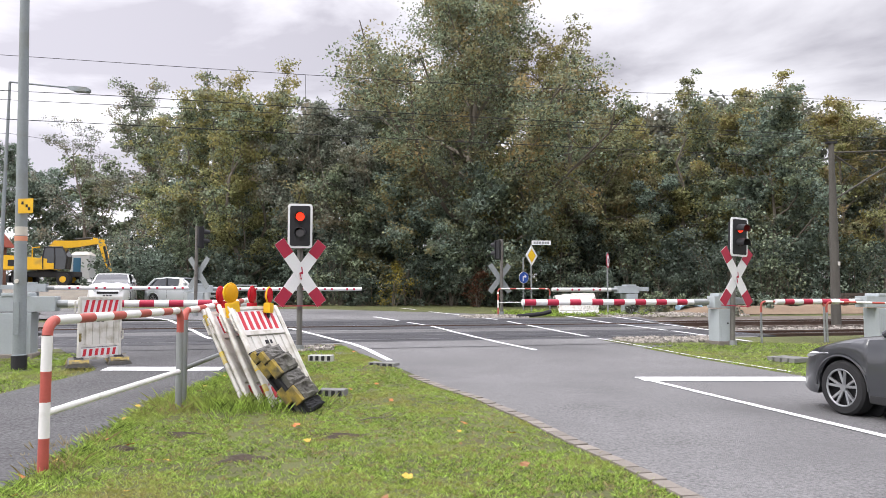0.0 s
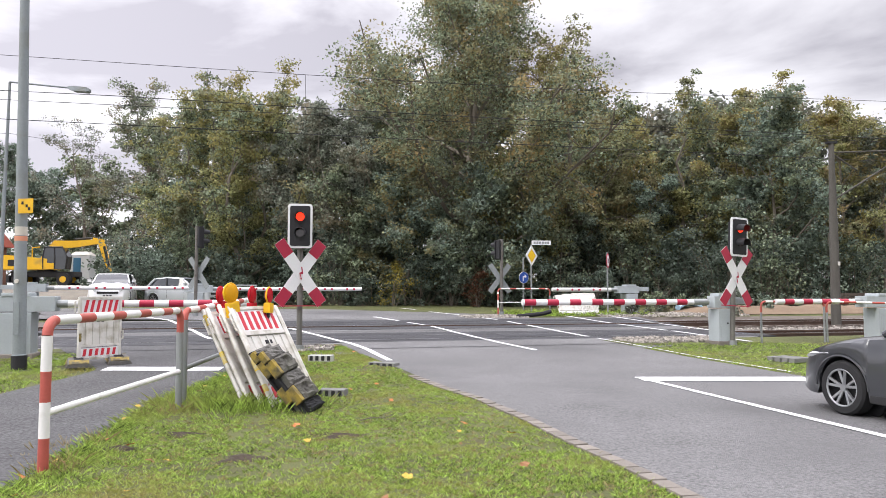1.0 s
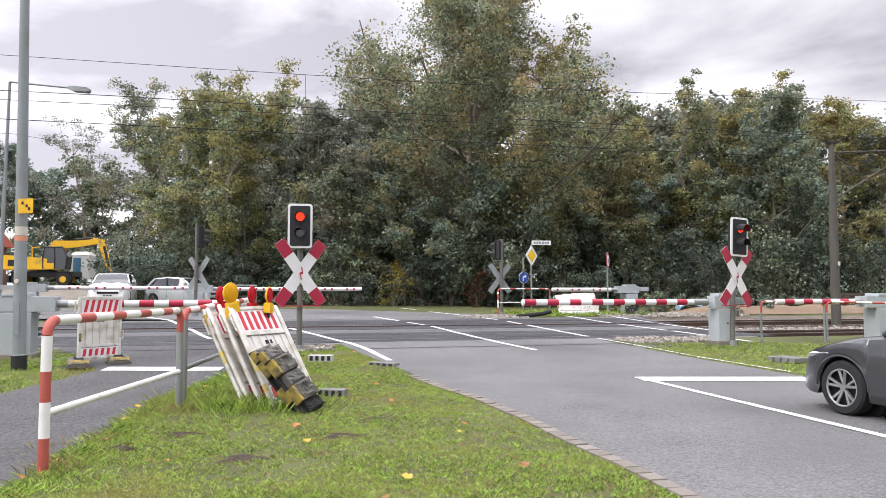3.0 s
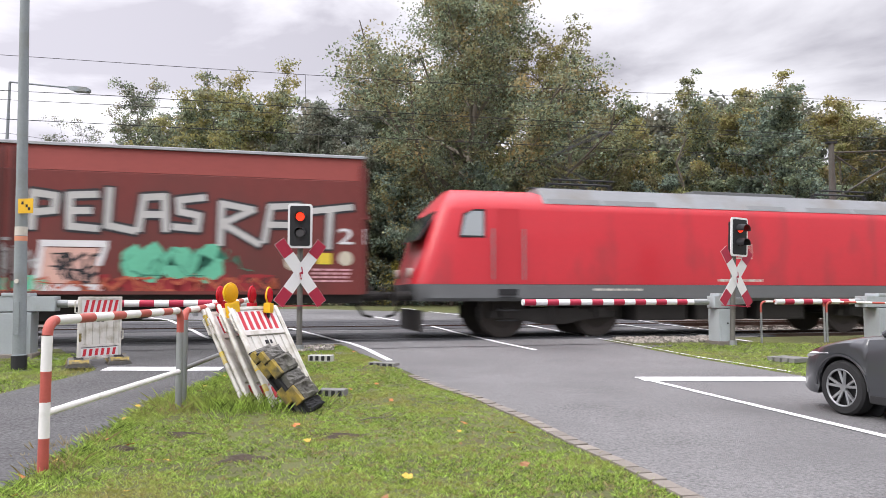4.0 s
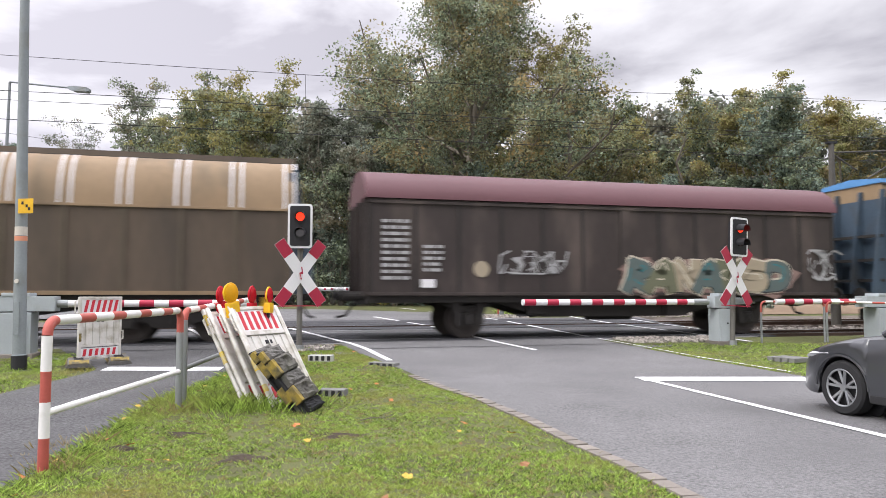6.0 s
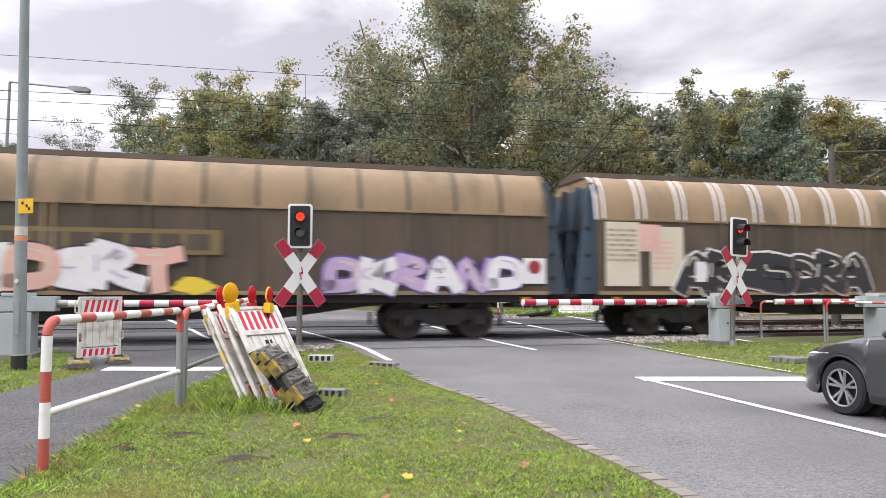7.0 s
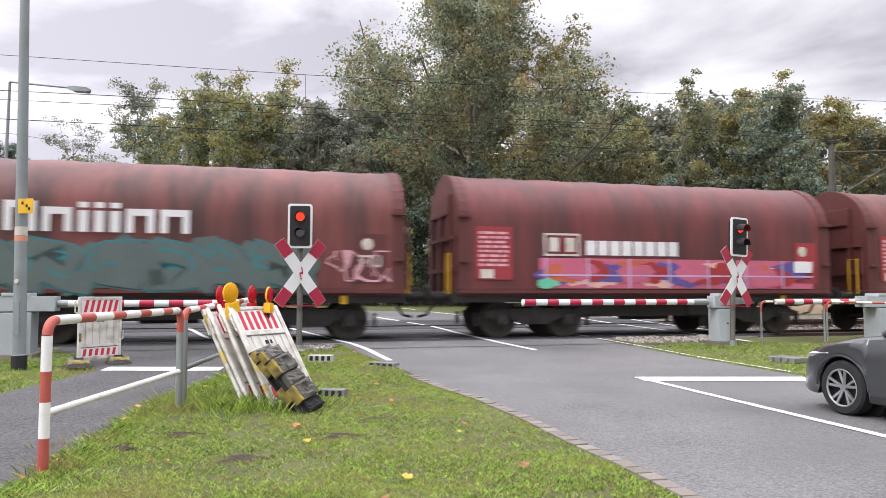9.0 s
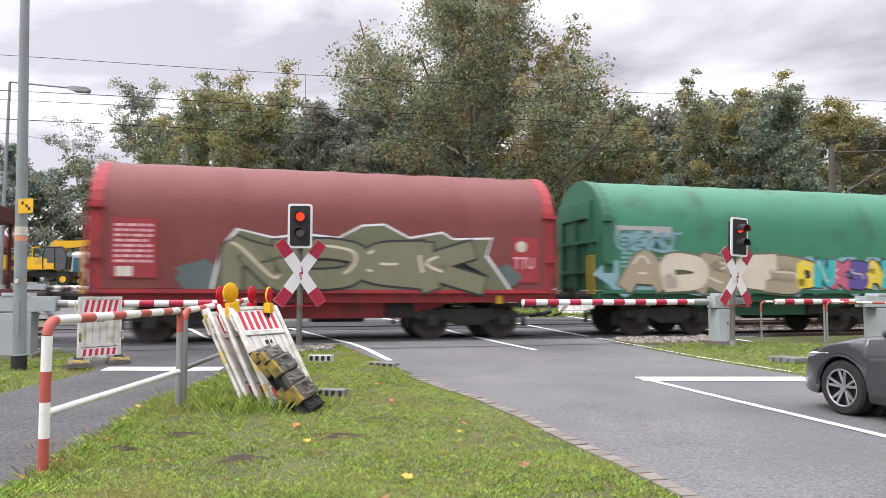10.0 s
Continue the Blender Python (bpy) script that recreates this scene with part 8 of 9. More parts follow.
        part("sill_trim", box(B(), (0, sy * (W / 2 - 0.035), 0.235), (base - 2 * arch - 0.04, 0.05, 0.09), 0.015), M_PLASTIC, t)
        if detail:
            bm = B()
            for x, z0, z1 in ((screen0 - 0.35, 0.32, belt), (screen0 - 1.42, 0.36, belt)):
                box(bm, (x, sy * (W / 2 - 0.004), (z0 + z1) / 2), (0.008, 0.012, z1 - z0))
            part("door_gap", bm, M_BLACK, t)
            part("door_handle", box(B(), (screen0 - 1.22, sy * (W / 2 + 0.012), belt - 0.12), (0.2, 0.03, 0.03), 0.01), paint_mat, t)
    gz = deck(xf - 0.1)
    part("grille", box(B(), (xf - 0.03, 0, gz - 0.22), (0.05, W * 0.50, 0.11), 0.02), M_PLASTIC, t)
    part("lower_intake", box(B(), (xf - 0.025, 0, 0.36), (0.06, W * 0.62, 0.14), 0.03), M_PLASTIC, t)
    part("front_lip", box(B(), (xf - 0.12, 0, 0.25), (0.16, W * 0.66, 0.03), 0.01), M_PLASTIC, t)
    pl = part("plate", box(B(), (xf + 0.015, 0, gz - 0.36), (0.015, 0.50, 0.11), 0.004), M_WHITE, t, "white plate with dark bars")
    for k in (-0.15, 0.0, 0.14):
        part("plate_bar", box(B(), (xf + 0.024, k, gz - 0.36), (0.004, 0.10, 0.06)), M_BLACK, pl)
    for sy in (-1, 1):
        part("tail_lamp", box(B(), (xr + 0.05, sy * (W / 2 - 0.2), belt - 0.12), (0.12, 0.28, 0.14), 0.03), M_CROSSRED, t)
    return t


gx, gy = (4.76, 8.61)
GH = 107
c_, s_ = math.cos(radians(GH)), math.sin(radians(GH))
ax_, ay_ = 1.31, 0.80
car("hatchback_car", pose(gx - (c_ * ax_ - s_ * ay_), gy - (s_ * ax_ + c_ * ay_), 0.012, 0, 0, GH), carpaint("graphite_metallic", (0.052, 0.055, 0.061), 0.3),
    "dark grey metallic hatchback waiting at the stop line", 4.26, 1.80, 1.47, 2.62, 0.80, 0.317, (0.94, 0.66), 0.96, 0.05, -1.45, 0.72, -1.95)
WHITE_CAR = carpaint("white_car_paint", (0.72, 0.72, 0.73), 0.0)
SILVER_CAR = carpaint("silver_car_paint", (0.46, 0.48, 0.50), 0.1)
x_, y_ = (202 - 784) / 1279.4 * 36.5, 36.5
car("suv_car", pose(x_, y_, height(x_, y_) + 0.012, 0, 0, -72), WHITE_CAR, "white crossover car waiting beyond the tracks", 4.68, 1.87, 1.65, 2.75, 0.95, 0.37, (1.10, 0.86), 1.12, 0.35, -1.7, 1.05, -2.1)
x_, y_ = (325 - 784) / 1279.4 * 38.0, 38.0
car("compact_car", pose(x_, y_, height(x_, y_) + 0.012, 0, 0, -18), SILVER_CAR, "silver compact hatchback waiting beyond the tracks", 4.0, 1.68, 1.47, 2.46, 0.82, 0.30, (1.0, 0.80), 0.98, 0.35, -1.3, 1.05, -1.75)

# ---- the raised yard with excavator, toilet and house ----
YZ = 2.15
M_YARD = mat("yard_gravel", (0.19, 0.17, 0.14), 0.95, var=0.3, scale=1.0, fine=30, bump=0.4)
bm = B()
loft(bm, [[(-130, 45, 0.8), (-17.5, 49, 0.8), (-15, 110, 0.8), (-130, 110, 0.8)], [(-130, 51, YZ), (-22, 55, YZ), (-20, 110, YZ), (-130, 110, YZ)]])
structure(part("yard_bank", bm, M_YARD), "raised gravel yard bank beyond the road", "ground")


def excavator():
    M_DIG = mat("digger_yellow", (0.70, 0.40, 0.015), 0.5, var=0.15, scale=1, fine=15, dirt=(0.34, 0.22, 0.06), dirt_at=0.64, dirt_scale=1)
    dep = 60.0
    t = thing("wheeled_excavator", pose(-0.5440 * dep, dep, YZ, 0, 0, 4), "yellow wheeled excavator parked on the yard", "excavator")
    bm = B()
    box(bm, (-0.2, 0, 0.95), (5.0, 1.6, 0.45), 0.08)
    box(bm, (-2.75, 0, 0.55), (0.25, 2.4, 0.6), 0.05)
    part("chassis", bm, M_PLASTIC, t)
    for x in (-1.9, 1.6):
        for y in (-0.95, 0.95):
            w = part("wheel", rod(B(), (x, y - 0.28, 0.52), (x, y + 0.28, 0.52), 0.54, n=24), M_TYRE, t)
            part("hub", rod(B(), (x, y - 0.30, 0.52), (x, y + 0.30, 0.52), 0.26, n=16), M_DIG, w)
    part("slew_ring", rod(B(), (-0.2, 0, 1.15), (-0.2, 0, 1.32), 0.75, n=24), M_PLASTIC, t)
    bm = B()
    loft(bm, [[(-3.7, y, z) for y, z in ((-1.15, 1.35), (1.15, 1.35), (1.10, 2.35), (-1.10, 2.35))], [(-3.0, y, z) for y, z in ((-1.22, 1.32), (1.22, 1.32), (1.2, 2.5), (-1.2, 2.5))], [(0.3, y, z) for y, z in ((-1.22, 1.32), (1.22, 1.32), (1.2, 2.2), (-1.2, 2.2))]])
    part("upper_body", bm, M_DIG, t)
    part("engine_grille", box(B(), (-2.3, -1.215, 1.85), (0.9, 0.03, 0.5)), M_PLASTIC, t)
    part("counterweight", box(B(), (-3.75, 0, 1.75), (0.35, 2.2, 0.9), 0.12), M_DIG, t)
    cb = part("cab", loft(B(), [[(0.0, -1.2, 1.35), (1.75, -1.2, 1.35), (1.75, -0.15, 1.35), (0.0, -0.15, 1.35)], [(-0.05, -1.2, 2.4), (1.85, -1.2, 2.4), (1.85, -0.15, 2.4), (-0.05, -0.15, 2.4)], [(0.05, -1.12, 3.15), (1.45, -1.12, 3.15), (1.45, -0.22, 3.15), (0.05, -0.22, 3.15)]]), M_CARGLASS, t, "dark glazed cab")
    bm = B()
    for p in ([(0.0, -1.21, 1.35), (-0.05, -1.21, 2.4), (0.05, -1.13, 3.16)], [(1.75, -1.21, 1.35), (1.86, -1.21, 2.4), (1.46, -1.13, 3.16)], [(0.9, -1.21, 1.35), (0.9, -1.21, 2.4), (0.8, -1.13, 3.16)], [(0.05, -1.13, 3.16), (1.46, -1.13, 3.16)]):
        tube(bm, p, 0.05, 6)
    part("cab_frame", bm, M_PLASTIC, cb)
    part("cab_door_panel", box(B(), (0.45, -1.215, 1.6), (0.8, 0.02, 0.5)), M_DIG, cb)

    def beam(name, pts, w, hgt):
        bm = B()
        secs = []
        for i, p in enumerate(pts):
            a, b = Vector(pts[max(0, i - 1)]), Vector(pts[min(len(pts) - 1, i + 1)])
            d = (b - a).normalized()
            nrm = Vector((-d.z, 0, d.x))
            p = Vector(p)
            hh = hgt[i]
            secs.append([p + nrm * hh + Vector((0, -w, 0)), p + nrm * hh + Vector((0, w, 0)), p - nrm * hh + Vector((0, w, 0)), p - nrm * hh + Vector((0, -w, 0))])
        return part(name, loft(bm, secs), M_DIG, t)

    beam("boom", [(-0.9, 0.35, 1.6), (-0.35, 0.35, 2.7), (0.35, 0.35, 3.45), (1.9, 0.35, 3.5), (3.9, 0.35, 3.75)], 0.2, [0.2, 0.3, 0.36, 0.28, 0.18])
    beam("stick", [(3.3, 0.35, 3.95), (3.95, 0.35, 3.75), (4.4, 0.35, 2.3), (4.75, 0.35, 1.1)], 0.15, [0.12, 0.26, 0.2, 0.1])
    for a, b, r_ in (((0.0, -0.1, 1.7), (0.9, -0.1, 3.2), 0.10), ((1.8, 0.35, 3.9), (3.5, 0.35, 4.05), 0.08), ((4.3, 0.05, 3.3), (4.75, 0.05, 1.6), 0.11), ((4.15, 0.5, 3.1), (4.45, 0.5, 1.5), 0.09)):
        part("hydraulic_ram", rod(B(), a, b, r_), M_PLASTIC, t)
    bm = B()
    slab(bm, [(4.5, 1.15), (4.95, 1.1), (4.8, 0.55), (4.3, 0.2), (3.7, 0.25), (3.9, 0.7)], 0.9, Matrix.Translation((0, -0.1, 0)))
    part("bucket", bm, M_PLASTIC, t)
    bm = B()
    rod(bm, (-2.2, 0.2, 2.4), (-2.2, 0.2, 3.0), 0.06)
    part("exhaust", bm, M_PLASTIC, t)
    bm = B()
    tube(bm, [(-0.9, -1.15, 2.2), (-0.9, -1.15, 3.1), (-0.3, -1.15, 3.15)], 0.05, 6)
    part("guard_rail", bm, M_DIG, t)


excavator()
x_, y_ = (147 - 784) / 1279.4 * 64, 64.0
t = thing("portable_toilet", pose(x_, y_, YZ, 0, 0, 6) @ Matrix.Scale(1.3, 4), "grey and blue portable toilet cabin on the yard", "portable toilet")
part("cabin", box(B(), (0, 0, 1.05), (1.25, 1.2, 2.1), 0.05), mat("cabin_grey", (0.48, 0.50, 0.50), 0.5, var=0.08), t)
part("door", box(B(), (-0.18, -0.61, 1.0), (0.48, 0.03, 1.85), 0.02), mat("cabin_blue", (0.04, 0.13, 0.22), 0.5, var=0.1), t, "blue door")
bm = B()
loft(bm, [[(-0.65, -0.62, 2.1), (0.65, -0.62, 2.1), (0.65, 0.62, 2.1), (-0.65, 0.62, 2.1)], [(-0.4, -0.4, 2.35), (0.4, -0.4, 2.35), (0.4, 0.4, 2.35), (-0.4, 0.4, 2.35)]])
part("roof", bm, M_OFFWHITE, t, "pale domed roof")

M_BRICK = mat("brown_brick", (0.20, 0.10, 0.07), 0.85, var=0.25, scale=2, fine=14, bump=0.3)
M_ROOFTILE = mat("red_roof_tile", (0.38, 0.10, 0.07), 0.8, var=0.2, scale=1.5, fine=12, bump=0.4)
t = thing("house", pose(-44.7, 58.5, YZ), "brown brick house with a red tiled roof", "house")
part("wall", box(B(), (0, 4, 1.9), (9, 8, 3.8)), M_BRICK, t)
rf_ = part("roof", loft(B(), [[(-5.0, -0.6, 3.6), (5.0, -0.6, 3.6), (5.0, 8.6, 3.6), (-5.0, 8.6, 3.6)], [(-4.0, 3.9, 7.6), (4.0, 3.9, 7.6), (4.0, 4.1, 7.6), (-4.0, 4.1, 7.6)]]), M_ROOFTILE, t, "red tiled hip roof")
for k in range(14):
    u = (k + 0.5) / 14
    part("tile_course", box(B(), (0, -0.6 + 4.5 * u - 0.02, 3.62 + 4.0 * u + 0.03), (10 - 1.9 * u, 0.35, 0.05), turn=Matrix.Rotation(radians(41.6), 3, "X")), M_ROOFTILE, rf_)
for x in (-2.2, 1.8):
    w = part("window", box(B(), (x, -0.01, 1.9), (1.3, 0.08, 1.3)), M_CARGLASS, t)
    part("frame", box(B(), (x, -0.06, 1.9), (0.06, 0.04, 1.3)), M_WHITE, w)
    part("sill", box(B(), (x, -0.1, 1.22), (1.5, 0.2, 0.06)), M_PAVER, w)

# ---- things beside the tracks ----
M_SLEEPERWOOD = mat("old_sleeper_wood", (0.075, 0.06, 0.05), 0.95, var=0.3, scale=2, fine=20, bump=0.5)
sl_me = B()
box(sl_me, (0, 0, 0), (2.5, 0.25, 0.16), 0.012)
slm = bpy.data.meshes.new("old_sleeper")
sl_me.to_mesh(slm)
sl_me.free()
px_, py_ = (1535 - 784) / 1279.4 * 34, 34.0
for lay in range(5):
    for k in range(4):
        o = link("old_sleeper", slm, M_SLEEPERWOOD)
        o.matrix_basis = pose(px_ + random.uniform(-.1, .1), py_ + 0.3 * k, height(px_, py_) + 0.085 + 0.165 * lay, 0, 0, 12 + random.uniform(-2, 2))
        tagged(o, "old dark wooden sleeper stacked beside the line", "sleeper", "stacked old sleepers")
M_EARTH = mat("bare_earth", (0.20, 0.145, 0.10), 0.95, var=0.25, scale=1.5, fine=20, bump=0.5, bscale=25)
rng1 = np.random.default_rng(8)
nx, ny = 60, 10
vs, fs = [], []
for j in range(ny + 1):
    for i in range(nx + 1):
        s, q = 16.6 + 12.0 * i / nx, 7.6 + 1.9 * j / ny
        x, y = plan(s, q)
        hh = 0.38 * math.sin(math.pi * j / ny) ** 0.8 * min(1, i / 6, (nx - i) / 6) * (0.8 + 0.35 * noise.noise((s * 0.9, q * 0.9, 0)))
        vs.append((x, y, height(x, y) + hh - 0.02))
for j in range(ny):
    for i in range(nx):
        o = j * (nx + 1) + i
        fs.append((o, o + 1, o + nx + 2, o + nx + 1))
structure(arrays("earth_bank", vs, fs, M_EARTH, smooth=True), "low bank of bare brown earth behind the tracks", "ground")
for i, (px, d_, hh, ww, mi) in enumerate(((1040, 30.5, 0.5, 1.2, 0), (1075, 29.6, 0.55, 1.0, 0), (1117, 28.4, 0.5, 0.6, 4), (1165, 31.5, 0.9, 1.8, 0), (1190, 31, 0.8, 1.6, 4), (1215, 32, 0.7, 1.4, 0), (1255, 31.5, 0.9, 1.7, 0), (1290, 27, 1.2, 1.2, 4), (1330, 31, 0.7, 1.5, 2), (1380, 33, 0.8, 1.8, 2), (1440, 34, 0.9, 2.0, 2))):
    shrub((px - 784) / 1279.4 * d_, d_, hh, ww, mi, 300 + i, "low green weeds beside the line", 12, 70, 0.06)
t = part("tarpaulin_heap", loft(B(), [[(x, 0.35 * math.sin(a), z * 0.5 + 0.12 * math.cos(a)) for a in (2 * math.pi * k / 10 for k in range(10))] for x, z in ((-0.45, 0.2), (-0.2, 0.55), (0.1, 0.6), (0.35, 0.4), (0.5, 0.2))]), mat("pale_blue_tarp", (0.30, 0.42, 0.52), 0.6, var=0.15, bump=0.3, bscale=6))
t.matrix_basis = pose((1217 - 784) / 1279.4 * 30.5, 30.5, height(10, 30.5) + 0.12)
tagged(t, "crumpled pale blue tarpaulin heap among weeds", "tarpaulin")
px_, py_ = (3.396, 26.600, 0.614)[:2]
t = part("rubber_mat", tube(B(), [(-0.7, 0, 0.05), (-0.2, 0.05, 0.09), (0.3, 0.1, 0.14), (0.62, 0.1, 0.22)], 0.075, 8), M_RUBBER)
t.matrix_basis = pose(px_, py_, height(px_, py_), 0, 0, 10)
tagged(t, "black rubber hose piece on the gravel", "hose")

# grey drain and kerb blocks on the verge
M_BLOCK = mat("grey_concrete_block", (0.19, 0.19, 0.18), 0.9, var=0.25, scale=6, fine=50, bump=0.4)
M_PALEBLOCK = mat("pale_reflector_block", (0.42, 0.42, 0.40), 0.8, var=0.25, scale=6, fine=50, bump=0.3)
for x_, y_, rz, ln, up, body in ((-2.28, 13.63, -4, 0.46, 0.01, M_PALEBLOCK), (-1.07, 13.21, -28, 0.55, -0.055, M_BLOCK), (-1.53, 10.10, -12, 0.40, -0.02, M_BLOCK)):
    t = thing("slotted_block", pose(x_, y_, height(x_, y_) + up, 0, 0, rz), "low grey slotted marker block half sunk in grass", "marker block", "marker blocks")
    part("body", box(B(), (0, 0, 0.05), (ln, 0.2, 0.12), 0.015), body, t)
    for k in range(4):
        part("slot", box(B(), (-ln * 0.36 + ln * 0.24 * k, -0.098, 0.055), (ln * 0.13, 0.012, 0.085)), M_BLACK, t)
x_, y_ = (6.95, 14.15)
t = thing("stacked_kerb", pose(x_, y_, height(x_, y_) + 0.01, 0, 0, 30), "grey concrete edging pieces lying on the verge", "kerb stone")
for k in range(4):
    b3 = part("edging_piece", box(B(), (0.0, 0.16 * k, 0.05), (0.55, 0.12, 0.09), 0.01), M_BLOCK, t)

# ---- grass blades, leaves and twigs ----
def x_at(poly, y):
    for (ax, ay), (bx_, by_) in zip(poly, poly[1:]):
        if min(ay, by_) <= y <= max(ay, by_) and ay != by_:
            return ax + (bx_ - ax) * (y - ay) / (by_ - ay)
    return None


def blades(name, count, region, hi, wd, seed, material, label, lean=0.75):
    rng = np.random.default_rng(seed)
    pts = []
    while len(pts) < count // 9:
        p = region(rng)
        if p:
            pts.append(p)
    # nine blades to a tuft
    c = np.repeat(np.array([(x, y, height(x, y)) for x, y in pts]), 9, axis=0)
    n = len(c)
    out = rng.normal(size=(n, 2))
    p = c + np.concatenate((out * hi * 0.42, np.zeros((n, 1))), 1)
    tall = np.repeat(rng.uniform(0.45, 1.25, n // 9), 9)
    a = rng.uniform(0, 2 * np.pi, n)
    side = np.stack((np.cos(a), np.sin(a), np.zeros(n)), 1)
    ln = rng.normal(size=(n, 3)) * lean
    ln[:, :2] += out * 0.4
    ln[:, 2] = 1.0
    h = (rng.uniform(0.35, 1.0, n) ** 1.2 * hi * tall)[:, None]
    w = (rng.uniform(0.6, 1.3, n) * wd)[:, None]
    tip = p + ln * h
    mid = p + ln * h * 0.5 + np.array((0, 0, 1)) * h * 0.12
    v = np.stack((p - side * w, p + side * w, mid + side * w * 0.7, tip), 1).reshape(-1, 3)
    return tagged(quads(name, v, material, None, label), category="grass", kind="stuff")


def verge_near(rng):
    y = 4.4 + 11.4 * rng.uniform() ** 1.7
    a, b = x_at(PATH_R, y), x_at(ROAD_L, y)
    if a is None or b is None:
        return None
    x = rng.uniform(a + 0.03, b - 0.13 if y < 12.5 else b - 0.04)
    bare = noise.noise((x * 0.9, y * 0.9, 3.0)) + 0.5 * noise.noise((x * 2.6, y * 2.6, 1.0))
    # thin where the grass is worn
    trail = math.exp(-((x + 0.45 + 0.45 * (7.4 - y)) / 0.22) ** 2) * (5.6 < y < 8.6)
    if (bare > 0.16 and rng.uniform() < 0.6) or rng.uniform() < 0.62 * trail:
        return None
    return x, y


def verge_edge(rng):
    y = rng.uniform(5.2, 12.5)
    a = x_at(PATH_R, y)
    return (a + abs(rng.normal()) * 0.22 - 0.03, y)


def verge_right(rng):
    y = rng.uniform(11.9, 17.6)
    a = x_at(ROAD_R, y)
    if a is None:
        return None
    x = a + 0.08 + 6.5 * rng.uniform()
    return (x, y) if along(x, y)[1] < -3.1 else None


def verge_left(rng):
    y = rng.uniform(9.0, 14.5)
    a = x_at(PATH_L[:9], y)
    if a is None:
        a = -6.6
    x = a - 0.05 - 4.5 * rng.uniform()
    return (x, y) if along(x, y)[1] < -2.9 else None


def verge_far(rng):
    s, q = rng.uniform(6, 15), rng.uniform(7.2, 10.5)
    x, y = plan(s, q)
    return (x, y) if s > 9.6 + 0 * q else None


def stack_tuft(rng):
    return (sx_ + rng.normal() * 0.4 - 0.35, sy_ + rng.normal() * 0.28 + 0.1)


def rail_tuft(rng):
    k = rng.integers(0, 3)
    c = ((-3.37, 6.90), (-3.20, 8.86), (-3.19, 5.97))[k]
    return (c[0] + rng.normal() * 0.16, c[1] + rng.normal() * 0.2)


M_DRYBLADE = mat("dry_grass", (0.30, 0.24, 0.11), 0.8, var=0.35, scale=1, fine=6, bump=0, island=0.7, translucent=0.3)
blades("grass_blades", 190000, verge_near, 0.034, 0.0036, 1, M_BLADE, "short mown green grass with worn patches")
blades("dry_grass_blades", 46000, verge_near, 0.030, 0.0034, 9, M_DRYBLADE, "short yellowed grass between the green")
blades("grass_blades", 9000, verge_edge, 0.075, 0.003, 2, M_BLADE, "longer grass along the footway edge")
blades("grass_blades", 34000, verge_right, 0.06, 0.0042, 3, M_BLADE, "green grass beside the road")
blades("grass_blades", 28000, verge_left, 0.065, 0.0045, 4, M_BLADE, "green grass beside the footway")
blades("grass_blades", 9000, verge_far, 0.16, 0.012, 5, M_BLADE, "rough green grass on the far verge")
blades("grass_tuft", 2600, stack_tuft, 0.2, 0.003, 6, M_BLADE, "tall grass tuft round the stacked boards", 0.3)
blades("grass_tuft", 450, rail_tuft, 0.13, 0.0035, 7, M_DRYBLADE, "dry grass tuft at the railing posts", 0.4)

LEAFC = [mat("fallen_orange", (0.45, 0.16, 0.05), 0.7, var=0.25), mat("fallen_brown", (0.24, 0.12, 0.055), 0.8, var=0.25), mat("fallen_yellow", (0.55, 0.36, 0.06), 0.7, var=0.25)]
lf_mesh = []
for k in range(3):
    r = random.Random(k)
    bm = B()
    n = 15
    cv = bm.verts.new((0, 0, 0.008))
    rim = [bm.verts.new((math.cos(2 * math.pi * i / n) * 0.05 * (1.0 if i % 3 else 0.78) * r.uniform(0.8, 1.2), math.sin(2 * math.pi * i / n) * 0.042 * (1.0 if i % 3 else 0.78) * r.uniform(0.8, 1.2), 0.012 * r.uniform(0, 1.6))) for i in range(n)]
    for i in range(n):
        bm.faces.new((cv, rim[i], rim[(i + 1) % n]))
    me = bpy.data.meshes.new("fallen_leaf")
    bm.to_mesh(me)
    bm.free()
    me.materials.append(LEAFC[k])
    lf_mesh.append(me)
rr = np.random.default_rng(12)
for i in range(46):
    p = verge_near(rr) if i % 4 else verge_edge(rr)
    if p is None:
        continue
    o = new("fallen_leaf", lf_mesh[i % 3])
    o.matrix_basis = pose(p[0], p[1], height(*p) + 0.035, rr.uniform(-20, 20), rr.uniform(-20, 20), rr.uniform(0, 360)) @ Matrix.Scale(rr.uniform(0.4, 0.85), 4)
    tagged(o, "dry fallen autumn leaf on the grass", "leaf", "fallen leaves")
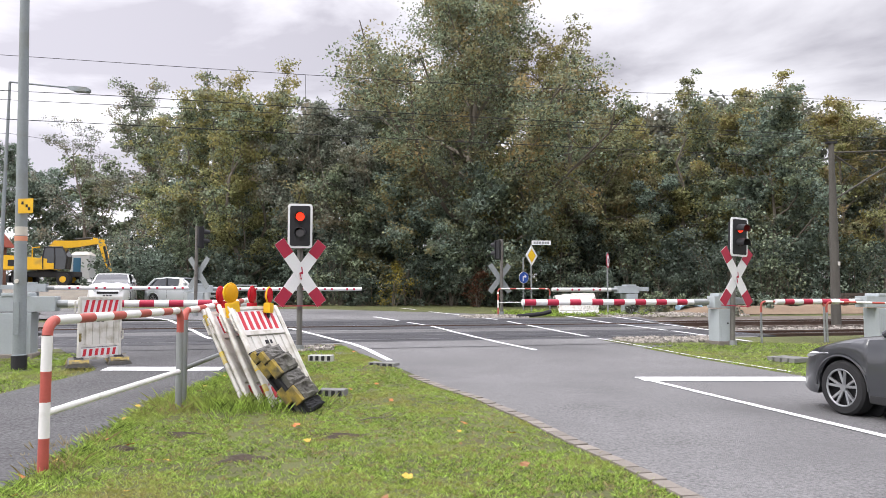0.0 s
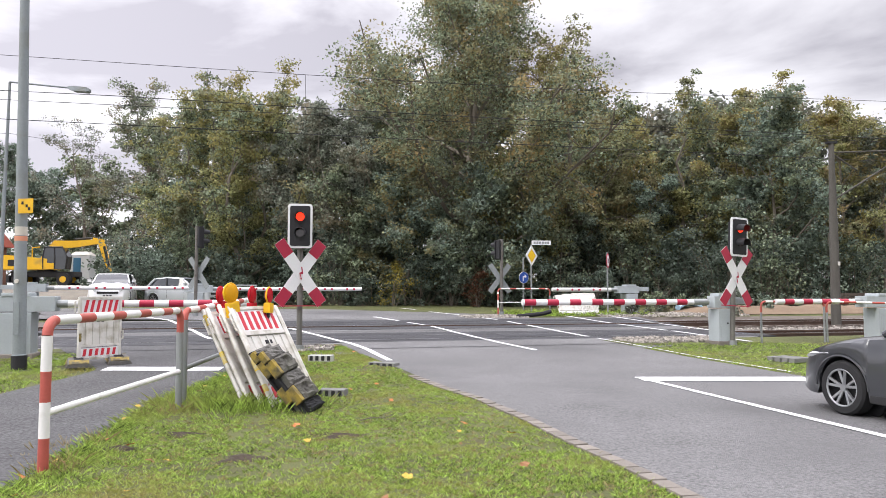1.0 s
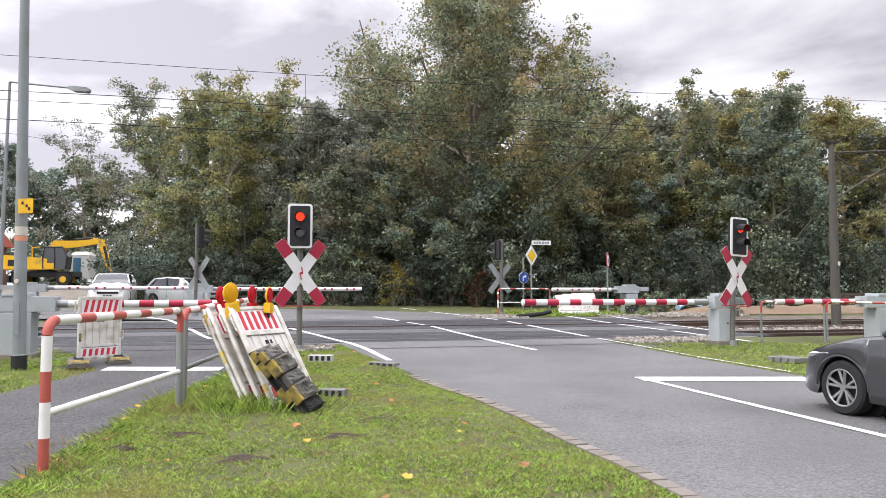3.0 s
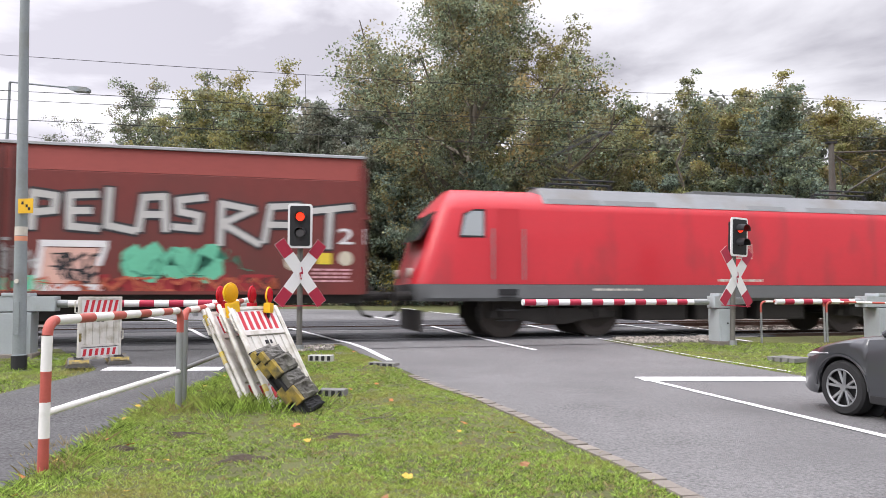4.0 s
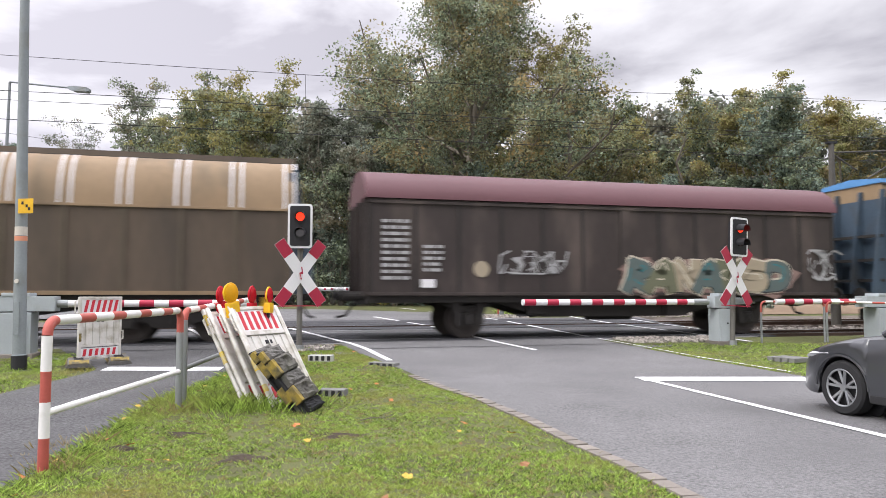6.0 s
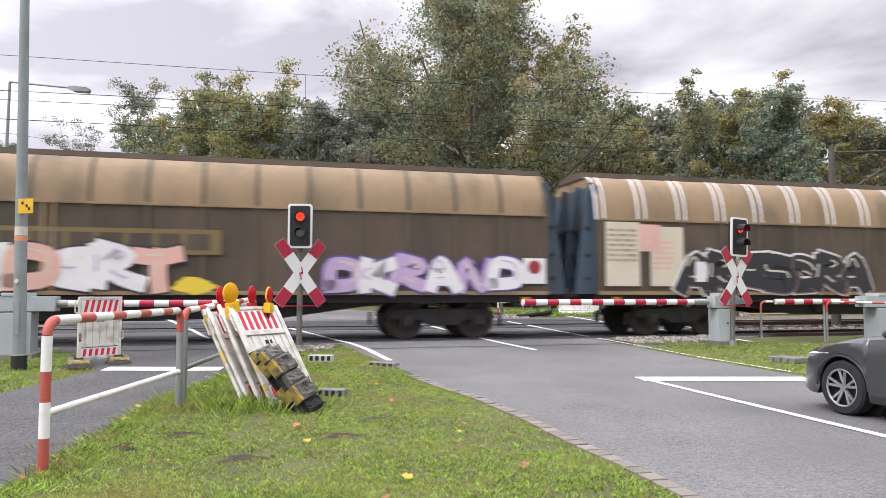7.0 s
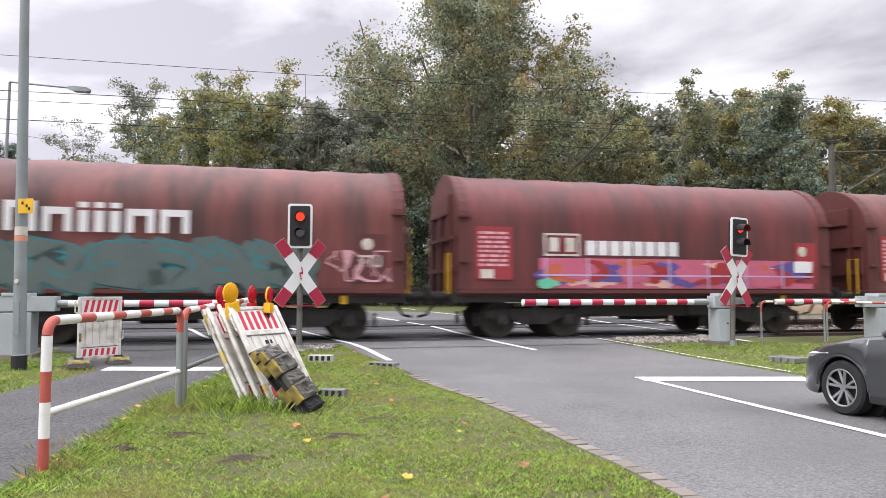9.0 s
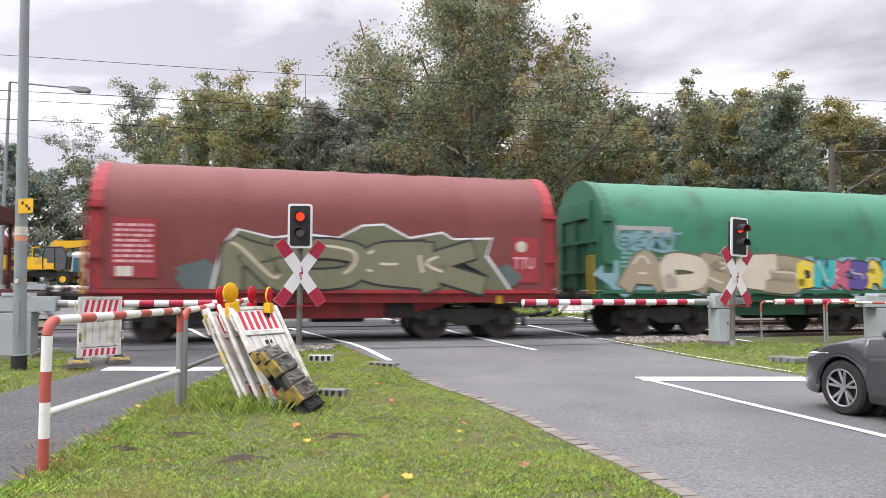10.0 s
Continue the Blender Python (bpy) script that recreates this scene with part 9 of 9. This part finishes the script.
for i, p in enumerate(((-1.54, 7.69), (0.66, 5.94), (-0.27, 5.55), (0.22, 7.82), (-2.41, 6.05), (0.68, 7.27), (-2.86, 6.70), (0.12, 9.44))):
    o = new("fallen_leaf", lf_mesh[i % 3])
    o.matrix_basis = pose(p[0], p[1], 0.05, 15, -10, 40 * i) @ Matrix.Scale(0.95, 4)
    tagged(o, "dry fallen autumn leaf on the grass", "leaf", "fallen leaves")
M_DARKSOIL = mat("dark_soil", (0.05, 0.037, 0.026), 0.95, var=0.4, scale=12, fine=60, bump=0.8, bscale=60)
tw_ = part("twig", tube(B(), [(-0.16, 0, 0.05), (-0.05, 0.05, 0.07), (0.08, 0.07, 0.06), (0.2, 0.12, 0.09)], [0.008, 0.007, 0.006, 0.003], 6), M_BARK)
x_, y_ = (-0.74, 8.02)
tw_.matrix_basis = pose(x_, y_, 0.0, 0, 0, 5)
tagged(tw_, "dry bare twig lying on the grass", "twig")
for i, p in enumerate(((-2.66, 7.44), (-1.05, 7.39), (-1.74, 6.38), (-2.99, 6.77))):
    vs, fs = [], []
    n = 18
    vs.append((0, 0, 0.03))
    for k in range(n):
        a = 2 * math.pi * k / n
        r_ = 0.16 * (1 + 0.3 * math.sin(3 * a + i) + 0.2 * math.sin(5 * a))
        vs.append((r_ * math.cos(a) * 1.3, r_ * math.sin(a), -0.004))
    fs = [(0, 1 + k, 1 + (k + 1) % n) for k in range(n)]
    o = arrays("molehill", vs, fs, M_DARKSOIL)
    o.matrix_basis = pose(p[0], p[1], 0.004)
    tagged(o, "flat patch of bare crumbly earth in the grass", "earth patch", "earth patches")


def motions():
    """The train runs by at about 28 m/s; rows give the leading wagon's front along the track."""
    front = ((0.0, -106.6), (1.5, -66.2), (3.0, -25.7), (3.8, -4.0), (4.0, 2.45), (4.5, 14.82), (5.0, 30.9), (5.5, 43.24), (6.25, 64.5), (7.0, 85.7),
             (7.5, 100.55), (8.0, 114.0), (8.5, 128.72), (9.0, 141.85), (9.5, 156.4), (10.0, 169.76))
    for t, offset in TRAIN:
        walk(t, [(sec, pose(*plan(s + offset, 0.0), RAIL, 0, 0, TURN)) for sec, s in front])


motions()
